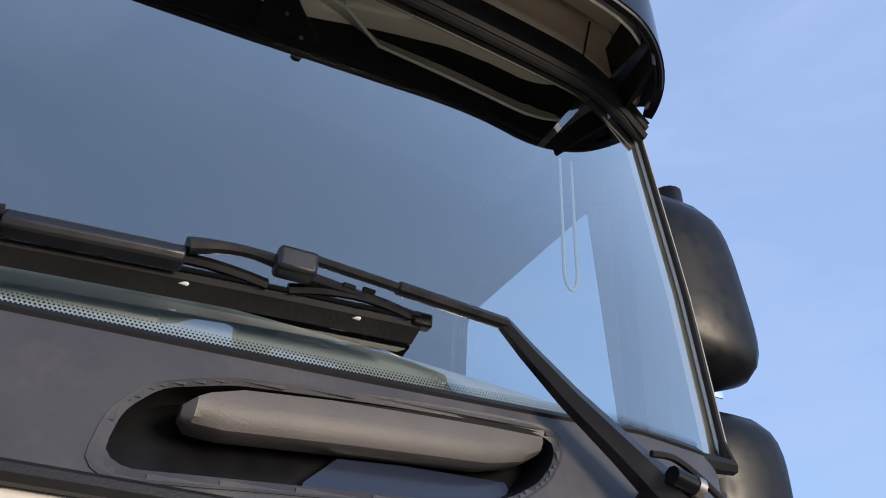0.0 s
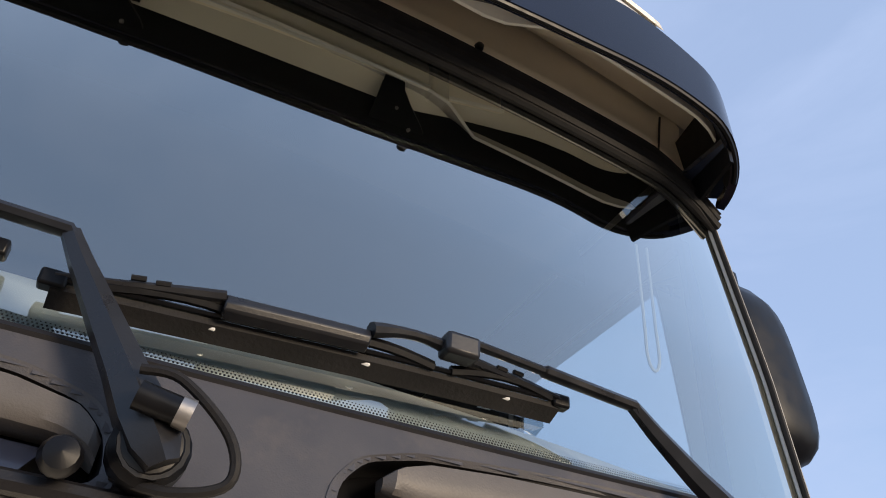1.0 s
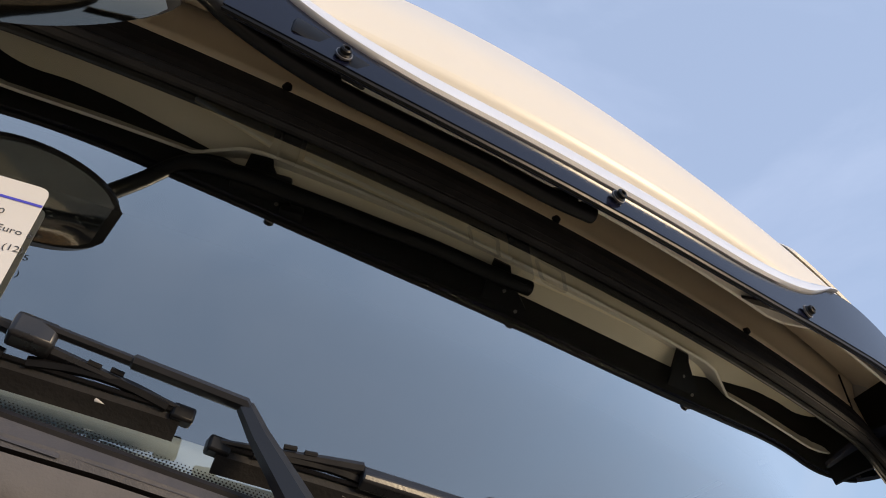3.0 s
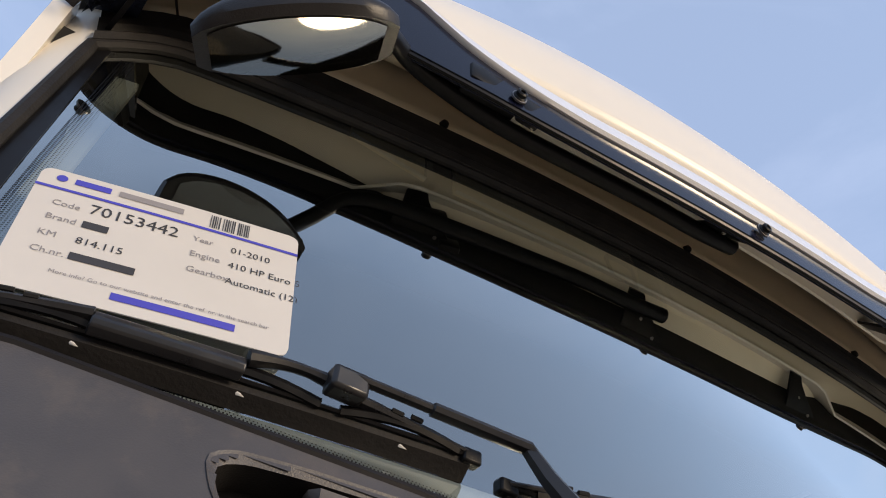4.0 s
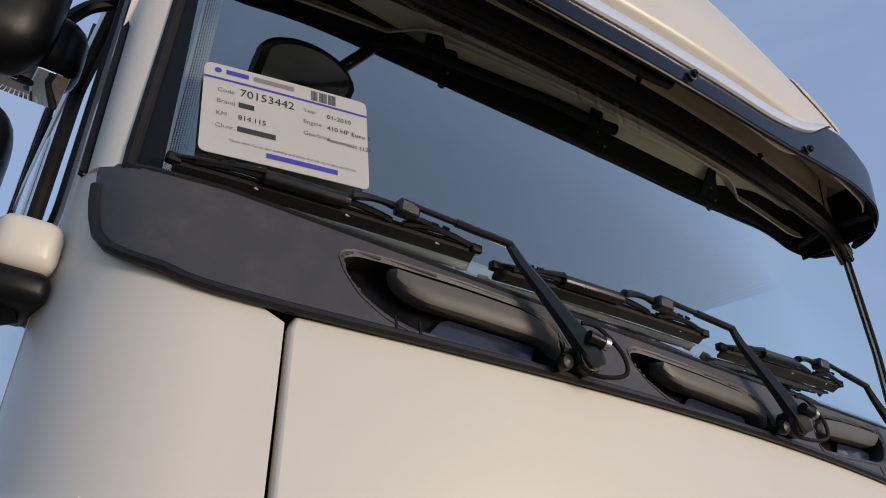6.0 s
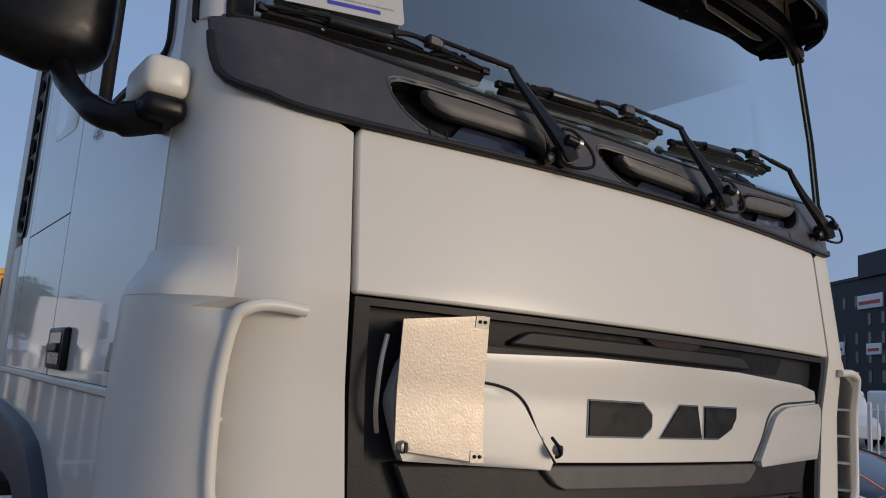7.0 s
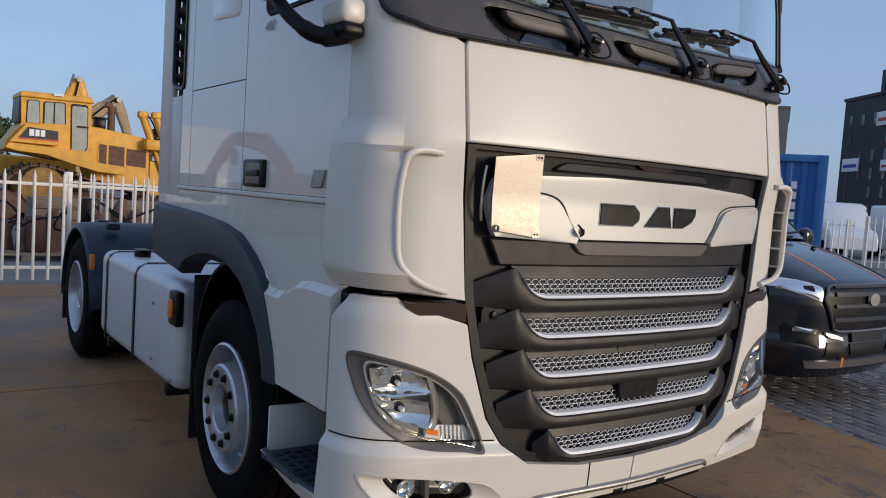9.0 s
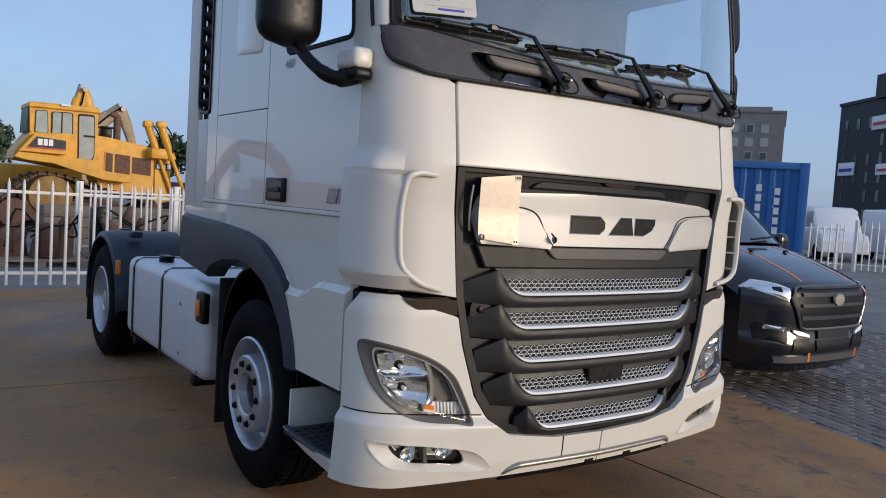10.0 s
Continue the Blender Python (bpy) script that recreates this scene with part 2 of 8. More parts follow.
JOINT = material("joint_sealant", (0.03, 0.027, 0.025), 0.8, vary=0.2)
SETT = material("grey_setts", (0.17, 0.15, 0.135), 0.75, vary=0.2, scale=9, bump=0.4, bump_scale=60, piece=0.22)
YARD = material("grey_yard_paving", (0.2, 0.185, 0.17), 0.85, vary=0.18, scale=1.3, bump=0.4, bump_scale=30, dirt=0.4, dirt_colour=(0.1, 0.09, 0.08), dirt_scale=0.8)

GLOSSB = material("shiny_dark_panel", (0.02, 0.025, 0.045), 0.2, vary=0.2, coat=0.3)
GRIPG = material("worn_grey_plastic", (0.10, 0.09, 0.083), 0.45, vary=0.1, scale=25, bump=0.1, bump_scale=400, dirt=0.35, dirt_colour=(0.05, 0.045, 0.04), dirt_scale=14, spec=0.35)
LAMPGREY = material("lamp_wall_grey", (0.74, 0.73, 0.72), 0.3, 0.35, vary=0.05, scale=10)
LENSW = material("milky_bulb_glass", (0.75, 0.76, 0.78), 0.15, vary=0.03)
GLOSSG = material("grey_lamp_glass", (0.22, 0.28, 0.36), 0.05, vary=0.1, scale=6, coat=0.6)
STRIP = material("satin_silver_strip", (0.86, 0.86, 0.86), 0.28, 0.45, vary=0.03, scale=6, coat=0.4)
ORANGEM = material("orange_machine_paint", (0.30, 0.13, 0.075), 0.5, vary=0.15, scale=3, dirt=0.4, dirt_colour=(0.15, 0.07, 0.04), dirt_scale=3)
REDP = material("red_paint", (0.5, 0.04, 0.03), 0.4, vary=0.1)
REDRUST = material("red_machine_paint", (0.06, 0.018, 0.015), 0.6, vary=0.25, scale=6, dirt=0.6, dirt_colour=(0.06, 0.03, 0.02), dirt_scale=5)
DOZGLASS = material("dusty_cab_glass", (0.3, 0.34, 0.33), 0.12, vary=0.15, scale=3, coat=0.5)
TANARM = material("weathered_tan_paint", (0.36, 0.27, 0.17), 0.6, vary=0.2, scale=5, dirt=0.6, dirt_colour=(0.1, 0.07, 0.05), dirt_scale=4)
WOODP = material("weathered_wood", (0.23, 0.18, 0.13), 0.8, vary=0.25, scale=6, bump=0.3, bump_scale=40, stretch=(1, 6, 6))
VANGLASS = material("dark_van_glass", (0.02, 0.025, 0.03), 0.05, vary=0.1, coat=0.8)
VANW = material("white_van_paint", (0.72, 0.73, 0.74), 0.35, vary=0.04, coat=0.3)
STEELD = material("dark_satin_metal", (0.2, 0.19, 0.19), 0.35, 0.8, vary=0.1)
BLDARK = material("anthracite_cladding", (0.028, 0.028, 0.034), 0.6, vary=0.12, scale=0.4)
BLGREY = material("grey_brown_facade", (0.27, 0.24, 0.21), 0.8, vary=0.12, scale=0.5)
BLDGLASS = material("office_glass", (0.05, 0.055, 0.06), 0.15, vary=0.3, scale=0.3, coat=0.4)
WINFR = material("pale_window_frame", (0.45, 0.43, 0.4), 0.6, vary=0.1, scale=0.5)
LEAF = material("tree_leaves", (0.05, 0.075, 0.03), 0.7, vary=0.35, scale=2)
LIPS = material("bright_silver_plastic", (0.80, 0.79, 0.78), 0.38, 0.1, vary=0.03, scale=10)

SETT2 = SETT.copy()
SETT2.name = "grey_setts_field"
for node in list(SETT2.node_tree.nodes):
    if node.bl_idname == "ShaderNodeObjectInfo":
        geo = SETT2.node_tree.nodes.new("ShaderNodeNewGeometry")
        for link in list(SETT2.node_tree.links):
            if link.from_node == node:
                SETT2.node_tree.links.new(geo.outputs["Random Per Island"], link.to_socket)
        SETT2.node_tree.nodes.remove(node)


# ---- mesh helpers ----
def part(name, bm, mat, parent=None, label="", sharp=38):
    bmesh.ops.recalc_face_normals(bm, faces=bm.faces)
    me = bpy.data.meshes.new(name)
    bm.to_mesh(me)
    bm.free()
    me.materials.append(mat)
    me.shade_smooth()
    me.set_sharp_from_angle(angle=radians(sharp))
    ob = new(name, me)
    if parent:
        ob.parent = parent
    if label:
        tagged(ob, label)
    return ob


def thing(name, place, label, category, group="", kind=""):
    ob = new(name)
    ob.empty_display_size = 0.2
    ob.location = place
    return tagged(ob, label, category, group, kind)


def sub(name, parent, place=(0, 0, 0)):
    ob = new(name)
    ob.empty_display_size = 0.1
    ob.parent = parent
    ob.location = place
    return ob


def skin(bm, rows, close=False):
    vs = [[bm.verts.new(p) for p in row] for row in rows]
    for a, b in zip(vs, vs[1:]):
        n = len(a)
        for i in range(n if close else n - 1):
            j = (i + 1) % n
            if len({a[i], a[j], b[j], b[i]}) == 4:
                bm.faces.new((a[i], a[j], b[j], b[i]))
    return vs


def slab(bm, outer, inner):
    """A closed shell between two grids of places of the same size."""
    a, b = skin(bm, outer), skin(bm, inner)
    n, m = len(a), len(a[0])
    edge = [(0, j) for j in range(m)] + [(i, m - 1) for i in range(1, n)] + [(n - 1, j) for j in range(m - 2, -1, -1)] + [(i, 0) for i in range(n - 2, 0, -1)]
    for (i, j), (k, q) in zip(edge, edge[1:] + edge[:1]):
        bm.faces.new((a[i][j], a[k][q], b[k][q], b[i][j]))
    return bm


def box(bm, x0, x1, y0, y1, z0, z1, bevel=0.0, seg=2, m=None):
    g = bmesh.ops.create_cube(bm, size=1.0)
    vs = g["verts"]
    bmesh.ops.scale(bm, vec=(x1 - x0, y1 - y0, z1 - z0), verts=vs)
    bmesh.ops.translate(bm, vec=((x0 + x1) / 2, (y0 + y1) / 2, (z0 + z1) / 2), verts=vs)
    if bevel:
        es = list({e for v in vs for e in v.link_edges})
        r = bmesh.ops.bevel(bm, geom=es, offset=bevel, segments=seg, affect="EDGES", profile=0.5)
        vs = list({v for f in r["faces"] for v in f.verts} | {v for v in vs if v.is_valid})
    if m is not None:
        bmesh.ops.transform(bm, matrix=m, verts=vs)
    return bm


def tube(bm, pts, r, n=10, flat=1.0, closed=False):
    pts = [Vector(p) for p in pts]
    rs = r if isinstance(r, (list, tuple)) else [r] * len(pts)
    rows, side = [], None
    for i, p in enumerate(pts):
        d = (pts[(i + 1) % len(pts)] - pts[i - 1]) if closed else (pts[min(i + 1, len(pts) - 1)] - pts[max(i - 1, 0)])
        d.normalize()
        if side is None:
            side = d.cross(Vector((0, 0, 1)) if abs(d.z) < 0.9 else Vector((1, 0, 0))).normalized()
        side = (side - d * side.dot(d)).normalized()
        up = d.cross(side)
        rows.append([p + side * math.cos(a) * rs[i] + up * math.sin(a) * rs[i] * flat for a in (2 * math.pi * k / n for k in range(n))])
    if closed:
        rows.append(rows[0])
        vs = [[bm.verts.new(q) for q in row] for row in rows[:-1]]
        for i in range(len(vs)):
            a, b = vs[i], vs[(i + 1) % len(vs)]
            for k in range(n):
                bm.faces.new((a[k], a[(k + 1) % n], b[(k + 1) % n], b[k]))
        return bm
    vs = skin(bm, rows, close=True)
    bm.faces.new(vs[0])
    bm.faces.new(vs[-1])
    return bm


def lathe(bm, prof, n=32, m=None, closed=False):
    """prof: (radius, along x) pairs, turned round the x axis."""
    rows = [[Vector((h, r * math.cos(a), r * math.sin(a))) for a in (2 * math.pi * k / n for k in range(n))] for r, h in prof]
    if closed:
        rows.append(rows[0])
    if m is not None:
        rows = [[m @ p for p in row] for row in rows]
    vs = skin(bm, rows, close=True)
    if not closed:
        for end in (vs[0], vs[-1]):
            bm.faces.new(end)
    else:
        bmesh.ops.remove_doubles(bm, verts=bm.verts, dist=1e-5)
    return bm


def smooth_path(pts, per=6):
    """Catmull-Rom through the points."""
    pts = [Vector(p) for p in pts]
    out = []
    for i in range(len(pts) - 1):
        a, b, c, d = pts[max(i - 1, 0)], pts[i], pts[i + 1], pts[min(i + 2, len(pts) - 1)]
        for k in range(per):
            t = k / per
            out.append(0.5 * ((2 * b) + (c - a) * t + (2 * a - 5 * b + 4 * c - d) * t * t + (3 * b - a - 3 * c + d) * t ** 3))
    out.append(pts[-1])
    return out


def resample(poly, n, closed=True):
    p = [Vector((*q, 0)) for q in poly]
    if closed:
        p.append(p[0])
    d = [0.0]
    for a, b in zip(p, p[1:]):
        d.append(d[-1] + (b - a).length)
    out = []
    for k in range(n):
        s = d[-1] * k / (n if closed else n - 1)
        i = max(j for j in range(len(d) - 1) if d[j] <= s + 1e-9)
        f = (s - d[i]) / max(1e-9, d[i + 1] - d[i])
        q = p[i].lerp(p[i + 1], min(1, f))
        out.append((q.x, q.y))
    return out


def rounded(poly, r, seg=4):
    """Round the corners of a polygon in the plane."""
    out = []
    n = len(poly)
    for i in range(n):
        a, b, c = Vector(poly[i - 1]), Vector(poly[i]), Vector(poly[(i + 1) % n])
        u, v = (a - b), (c - b)
        t = min(r, u.length * 0.45, v.length * 0.45)
        p, q = b + u.normalized() * t, b + v.normalized() * t
        for k in range(seg + 1):
            f = k / seg
            out.append(tuple((p * (1 - f) ** 2 + b * 2 * f * (1 - f) + q * f * f)[:2]))
    return out


# ---- the shape of the cab's front, by the way u round it and the height z ----
BASE_Z = [0.3, 0.45, 0.62, 1.2, 1.55, 1.74, 2.09, 2.20, 2.30, 2.57, 2.95, 3.05, 3.4]
BASE_Y = [0.05, 0.01, -0.01, 0.0, 0.0, -0.02, 0.03, 0.065, 0.10, 0.135, 0.202, 0.222, 0.27]
BOW = 0.095


def front(u, z, off=0.0, W=1.2, base=None, bend=None):
    s, a = (1 if u >= 0 else -1), abs(u)
    r = bend or float(np.interp(z, [2.09, 2.27], [0.25, 0.12]))
    x0 = W - 0.82 * r
    th0 = math.atan(2 * BOW * x0)
    y0 = BOW * x0 * x0
    if a <= x0:
        x, y, th = a, BOW * a * a, math.atan(2 * BOW * a)
    else:
        th = th0 + (a - x0) / r
        if th <= math.pi / 2:
            x, y = x0 + r * (math.sin(th) - math.sin(th0)), y0 + r * (math.cos(th0) - math.cos(th))
        else:
            x, y = x0 + r * (1 - math.sin(th0)), y0 + r * math.cos(th0) + (th - math.pi / 2) * r
            th = math.pi / 2
    b = float(np.interp(z, BASE_Z, BASE_Y)) if base is None else base
    lean = float(np.interp(z, [2.3, 2.95], [0.0, -0.033]))     # the upper cab stands a little askew
    return Vector((s * (x + off * math.sin(th)), y - off * math.cos(th) + b + lean * s * x, z))


def slices(poly, n):
    zs = [p[1] for p in poly]
    lo, hi = min(zs), max(zs)
    rows = []
    for k in range(n):
        z = lo + (hi - lo) * k / (n - 1)
        zz = min(max(z, lo + 1e-5), hi - 1e-5)
        cut = []
        for (u0, z0), (u1, z1) in zip(poly, poly[1:] + poly[:1]):
            if (z0 - zz) * (z1 - zz) < 0:
                cut.append(u0 + (u1 - u0) * (zz - z0) / (z1 - z0))
        if len(cut) >= 2:
            rows.append((z, min(cut), max(cut)))
    return rows


def patch(bm, poly, off=0.0, thick=0.02, W=1.2, n=14, m=14, rows=None):
    """A panel of that outline in (u, z) that lies on the front."""
    rows = rows or slices(poly, n)
    lift = off if callable(off) else (lambda u, z: off)
    grid = [[(ul + (ur - ul) * j / m, z) for j in range(m + 1)] for z, ul, ur in rows]
    return slab(bm, [[front(u, z, lift(u, z), W) for u, z in r] for r in grid], [[front(u, z, lift(u, z) - thick, W) for u, z in r] for r in grid])


def ring(bm, outer, inner, off=0.0, thick=0.02, W=1.2, n=64, inner_off=None):
    o, i = resample(outer, n), resample(inner, n)
    io = off if inner_off is None else inner_off
    lift = off if callable(off) else (lambda u, z: off)
    dip = io if callable(io) else (lambda u, z: io)
    quad = [[front(u, z, lift(u, z), W) for u, z in o], [front(u, z, dip(u, z), W) for u, z in i],
            [front(u, z, dip(u, z) - thick, W) for u, z in i], [front(u, z, lift(u, z) - thick, W) for u, z in o]]
    quad.append(quad[0])
    vs = [[bm.verts.new(p) for p in row] for row in quad[:-1]]
    vs.append(vs[0])
    for a, b in zip(vs, vs[1:]):
        for k in range(n):
            bm.faces.new((a[k], a[(k + 1) % n], b[(k + 1) % n], b[k]))
    return bm


def inside(p, poly):
    u, z = p
    hit = False
    for (u0, z0), (u1, z1) in zip(poly, poly[1:] + poly[:1]):
        if (z0 > z) != (z1 > z) and u < u0 + (u1 - u0) * (z - z0) / (z1 - z0):
            hit = not hit
    return hit


def smooth_list(pts):
    return [(p.x, p.z) for p in smooth_path([(a, 0, b) for a, b in pts], 5)]


def B():
    return bmesh.new()


def soften(ob, width, seg=2):
    mod = ob.modifiers.new("edge", "BEVEL")
    mod.width, mod.segments, mod.limit_method, mod.angle_limit = width, seg, "ANGLE", radians(40)
    return ob


# ---- the truck ----
truck = thing("truck", (0, 0, 0), "white tractor unit with charcoal grille and dark visor, parked on concrete", "truck")

# hood flap between the grille and the cowl
hood = part("hood_flap", patch(B(), [(-0.892, 1.735), (0.892, 1.735), (0.892, 2.075), (0.885, 2.088), (-0.885, 2.088), (-0.892, 2.075)], 0.0, 0.03, n=18, m=40), HOODW, truck, "glossy white hood flap")
soften(hood, 0.008, 3)

# corner panels with their air scoops
for s in (-1, 1):
    def side(p):
        return [(s * u, z) for u, z in p]
    cor = part("corner_panel", patch(B(), side([(0.902, 1.735), (0.855, 1.22), (0.85, 1.185), (1.37, 1.205), (1.37, 2.30), (1.20, 2.30), (1.196, 2.20), (1.175, 2.155), (1.085, 2.122), (0.9, 2.09)]), 0.0, 0.03, n=40, m=26), WHITE, truck, "white corner panel")
    soften(cor, 0.006, 2)
    # scoop: an outer skin that stands off the corner, open towards the middle
    rows_o, rows_i = [], []
    for k in range(25):
        f = k / 24
        z = 1.215 + (1.70 - 1.215) * f
        lip = 1.09 + 0.02 * math.cos(math.pi * (f - 0.5))
        if f < 0.22:
            lip -= 0.16 * (1 - f / 0.22) ** 2
        if f > 0.93:
            lip -= 0.11 * ((f - 0.93) / 0.07) ** 2
        stand = 0.058 * min(1, (f * 7 + 0.12))
        close = min(1, (1 - f) * 9 + 0.12)
        ro, ri = [], []
        for j in range(15):
            g = j / 14
            u = lip + (1.40 - lip) * g
            o = stand * (1 - 0.25 * g ** 3) * (close + (1 - close) * min(1, g * 3.5))
            ro.append(front(s * u, z, o + 0.004))
            ri.append(front(s * u, z, o - 0.014))
        rows_o.append(ro)
        rows_i.append(ri)
    sc = part("air_scoop", slab(B(), rows_o, rows_i), WHITE, truck, "white air scoop standing proud of the corner")
    # blend from scoop up to the pillar
    bl_o, bl_i = [], []
    for k in range(9):
        f = k / 8
        z = 1.70 + 0.10 * f
        h = 0.5 * (1 + math.cos(math.pi * f))
        bl_o.append([front(s * (1.12 + 0.28 * j / 12), z, 0.003 + (0.058 * min(1, j / 4)) * h * (1 - 0.25 * (j / 12) ** 3)) for j in range(13)])
        bl_i.append([front(s * (1.12 + 0.28 * j / 12), z, -0.012) for j in range(13)])
    part("scoop_shoulder", slab(B(), bl_o, bl_i), WHITE, truck)
    # rolled lip of the scoop
    lip_pts = smooth_path([front(s * u, z, o) for u, z, o in [(0.985, 1.690, 0.012), (1.05, 1.694, 0.03), (1.085, 1.682, 0.05), (1.10, 1.655, 0.056), (1.108, 1.55, 0.058), (1.108, 1.42, 0.058), (1.10, 1.33, 0.056), (1.075, 1.285, 0.05), (1.02, 1.245, 0.035), (0.93, 1.218, 0.01)]], 5)
    part("scoop_lip", tube(B(), lip_pts, 0.0125, 10), WHITE, sc)
    for k in range(4):
        z = 1.30 + 0.09 * k
        part("scoop_fin", slab(B(), [[front(s * u, z + 0.004, o) for o in (0.0, 0.05)] for u in (1.11, 1.18, 1.25)], [[front(s * u, z - 0.004, o) for o in (0.0, 0.05)] for u in (1.11, 1.18, 1.25)]), WHITE, sc)

# cowl below the windscreen with its hand grips
def glass_low(u):
    """Foot of the windscreen: it rises a little towards the pillars."""
    return 2.226 + 0.065 * min(1.0, abs(u)) ** 2


def cowl_low(u):
    return float(np.interp(abs(u), [0.9, 1.08, 1.165, 1.186, 1.19], [2.09, 2.122, 2.152, 2.20, 2.21]))


def grip_shape(u0, u1, lo, hi, tilt, mirrored=False):
    def at(f, g):
        return (u0 + (u1 - u0) * f, lo + (hi - lo) * g + tilt * f)
    line = ((0.0, 0.93), (0.02, 0.66), (0.08, 0.36), (0.17, 0.14), (0.28, 0.02), (0.5, 0.0), (0.96, -0.02), (1.0, 0.1), (0.985, 0.5), (0.93, 0.78), (0.8, 0.93), (0.5, 1.0), (0.2, 1.03), (0.06, 1.02))
    return at, rounded([at(1 - f if mirrored else f, g) for f, g in line], 0.012), mirrored


GRIPS = [grip_shape(-0.812, -0.385, 2.108, 2.222, 0.0), grip_shape(-0.222, 0.20, 2.103, 2.192, 0.0), grip_shape(0.385, 0.845, 2.112, 2.206, 0.036, True)]


def widened(poly, d):
    cu, cz = sum(p[0] for p in poly) / len(poly), sum(p[1] for p in poly) / len(poly)
    w, h = max(p[0] for p in poly) - cu, max(p[1] for p in poly) - cz
    return [(cu + (u - cu) * (1 + d / w), cz + (z - cz) * (1 + d / h)) for u, z in poly]


cowl_us = [-1.188 + 2.376 * j / 300 for j in range(301)]
cowl_grid = [[(u, cowl_low(u) + (glass_low(u) - cowl_low(u)) * k / 30) for u in cowl_us] for k in range(31)]
bm = slab(B(), [[front(u, z, 0.008) for u, z in r] for r in cowl_grid], [[front(u, z, -0.012) for u, z in r] for r in cowl_grid])
holes = [widened(out, 0.0055) for at, out, flip in GRIPS]
gone = [f for f in bm.faces if any(inside((f.calc_center_median().x, f.calc_center_median().z), h) for h in holes)]
bmesh.ops.delete(bm, geom=gone, context="FACES")
cowl = part("windscreen_cowl", bm, COWL, truck, "matt grey plastic cowl under the windscreen")
part("cowl_lip", tube(B(), [front(a, z, 0.008) for a, z in resample(smooth_list([(-1.188, 2.25), (-1.186, 2.20), (-1.163, 2.15), (-1.08, 2.12), (-0.9, 2.094), (0, 2.094), (0.9, 2.094), (1.08, 2.12), (1.163, 2.15), (1.186, 2.20), (1.188, 2.25)]), 90, False)], 0.009, 8), GRILLE, truck)
for u in (-0.727, -0.685, 0.70):
    part("cowl_seam", patch(B(), [(u - 0.002, 2.096), (u + 0.002, 2.096), (u + 0.002, 2.125), (u - 0.002, 2.125)], 0.0095, 0.004, n=3, m=2), BLACK, cowl)
part("cowl_top_edge", tube(B(), [front(u, glass_low(u) - 0.002, 0.006) for u in [-1.15 + 2.3 * j / 60 for j in range(61)]], 0.0055, 6), GRILLE, cowl)


def grip(at, out, flip):
    """A recess in the cowl with a hand bar whose face stands upright."""
    rim = part("grip_rim", ring(B(), widened(out, 0.011), out, 0.0095, 0.014, n=110, inner_off=0.004), COWL, cowl)
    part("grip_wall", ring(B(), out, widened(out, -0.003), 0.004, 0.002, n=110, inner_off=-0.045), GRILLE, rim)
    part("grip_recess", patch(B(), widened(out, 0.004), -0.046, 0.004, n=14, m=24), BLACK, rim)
    part("grip_window", patch(B(), rounded([at(0.36, 0.05), at(0.46, 0.46), at(0.90, 0.42), at(0.85, 0.03)], 0.008), -0.030, 0.004, n=8, m=12), GLOSSB, rim)
    rows = []
    for k in range(41):
        f = (0.205 if not flip else 0.115) + ((0.982 if not flip else 0.955) - (0.205 if not flip else 0.115)) * k / 40
        top = float(np.interp(f, [0.2, 0.5, 0.8, 0.93, 0.985], [0.985, 0.955, 0.89, 0.75, 0.48]))
        low = float(np.interp(f, [0.2, 0.225, 0.25, 0.29, 0.36, 0.9, 0.96, 0.985], [0.97, 0.80, 0.69, 0.59, 0.52, 0.44, 0.34, 0.2]))
        if flip:
            top = float(np.interp(f, [0.1, 0.15, 0.22, 0.4, 0.8, 0.95], [0.62, 0.80, 0.90, 0.955, 0.985, 0.97]))
            low = float(np.interp(f, [0.1, 0.14, 0.2, 0.8, 0.9, 0.955], [0.58, 0.47, 0.43, 0.50, 0.60, 0.75]))
        end = min(1.0, (f - (0.11 if flip else 0.2)) * 30 + 0.25) * min(1.0, (0.99 - f) * 30 + 0.25)
        h = top - low
        rows.append([front(*at(f, low + h * q), o * end - 0.010 * (1 - end)) for q, o in ((1.0, -0.030), (1.0, 0.002), (0.94, 0.009), (0.6, 0.007), (0.25, 0.002), (0.08, -0.004), (0.0, -0.013), (0.02, -0.036))])
    bm = B()
    vs = skin(bm, rows, close=True)
    bm.faces.new(vs[0])
    bm.faces.new(vs[-1])
    part("grip_bar", bm, GRIPG, rim, "worn grey grip bar", sharp=30)


for shape in GRIPS:
    grip(*shape)

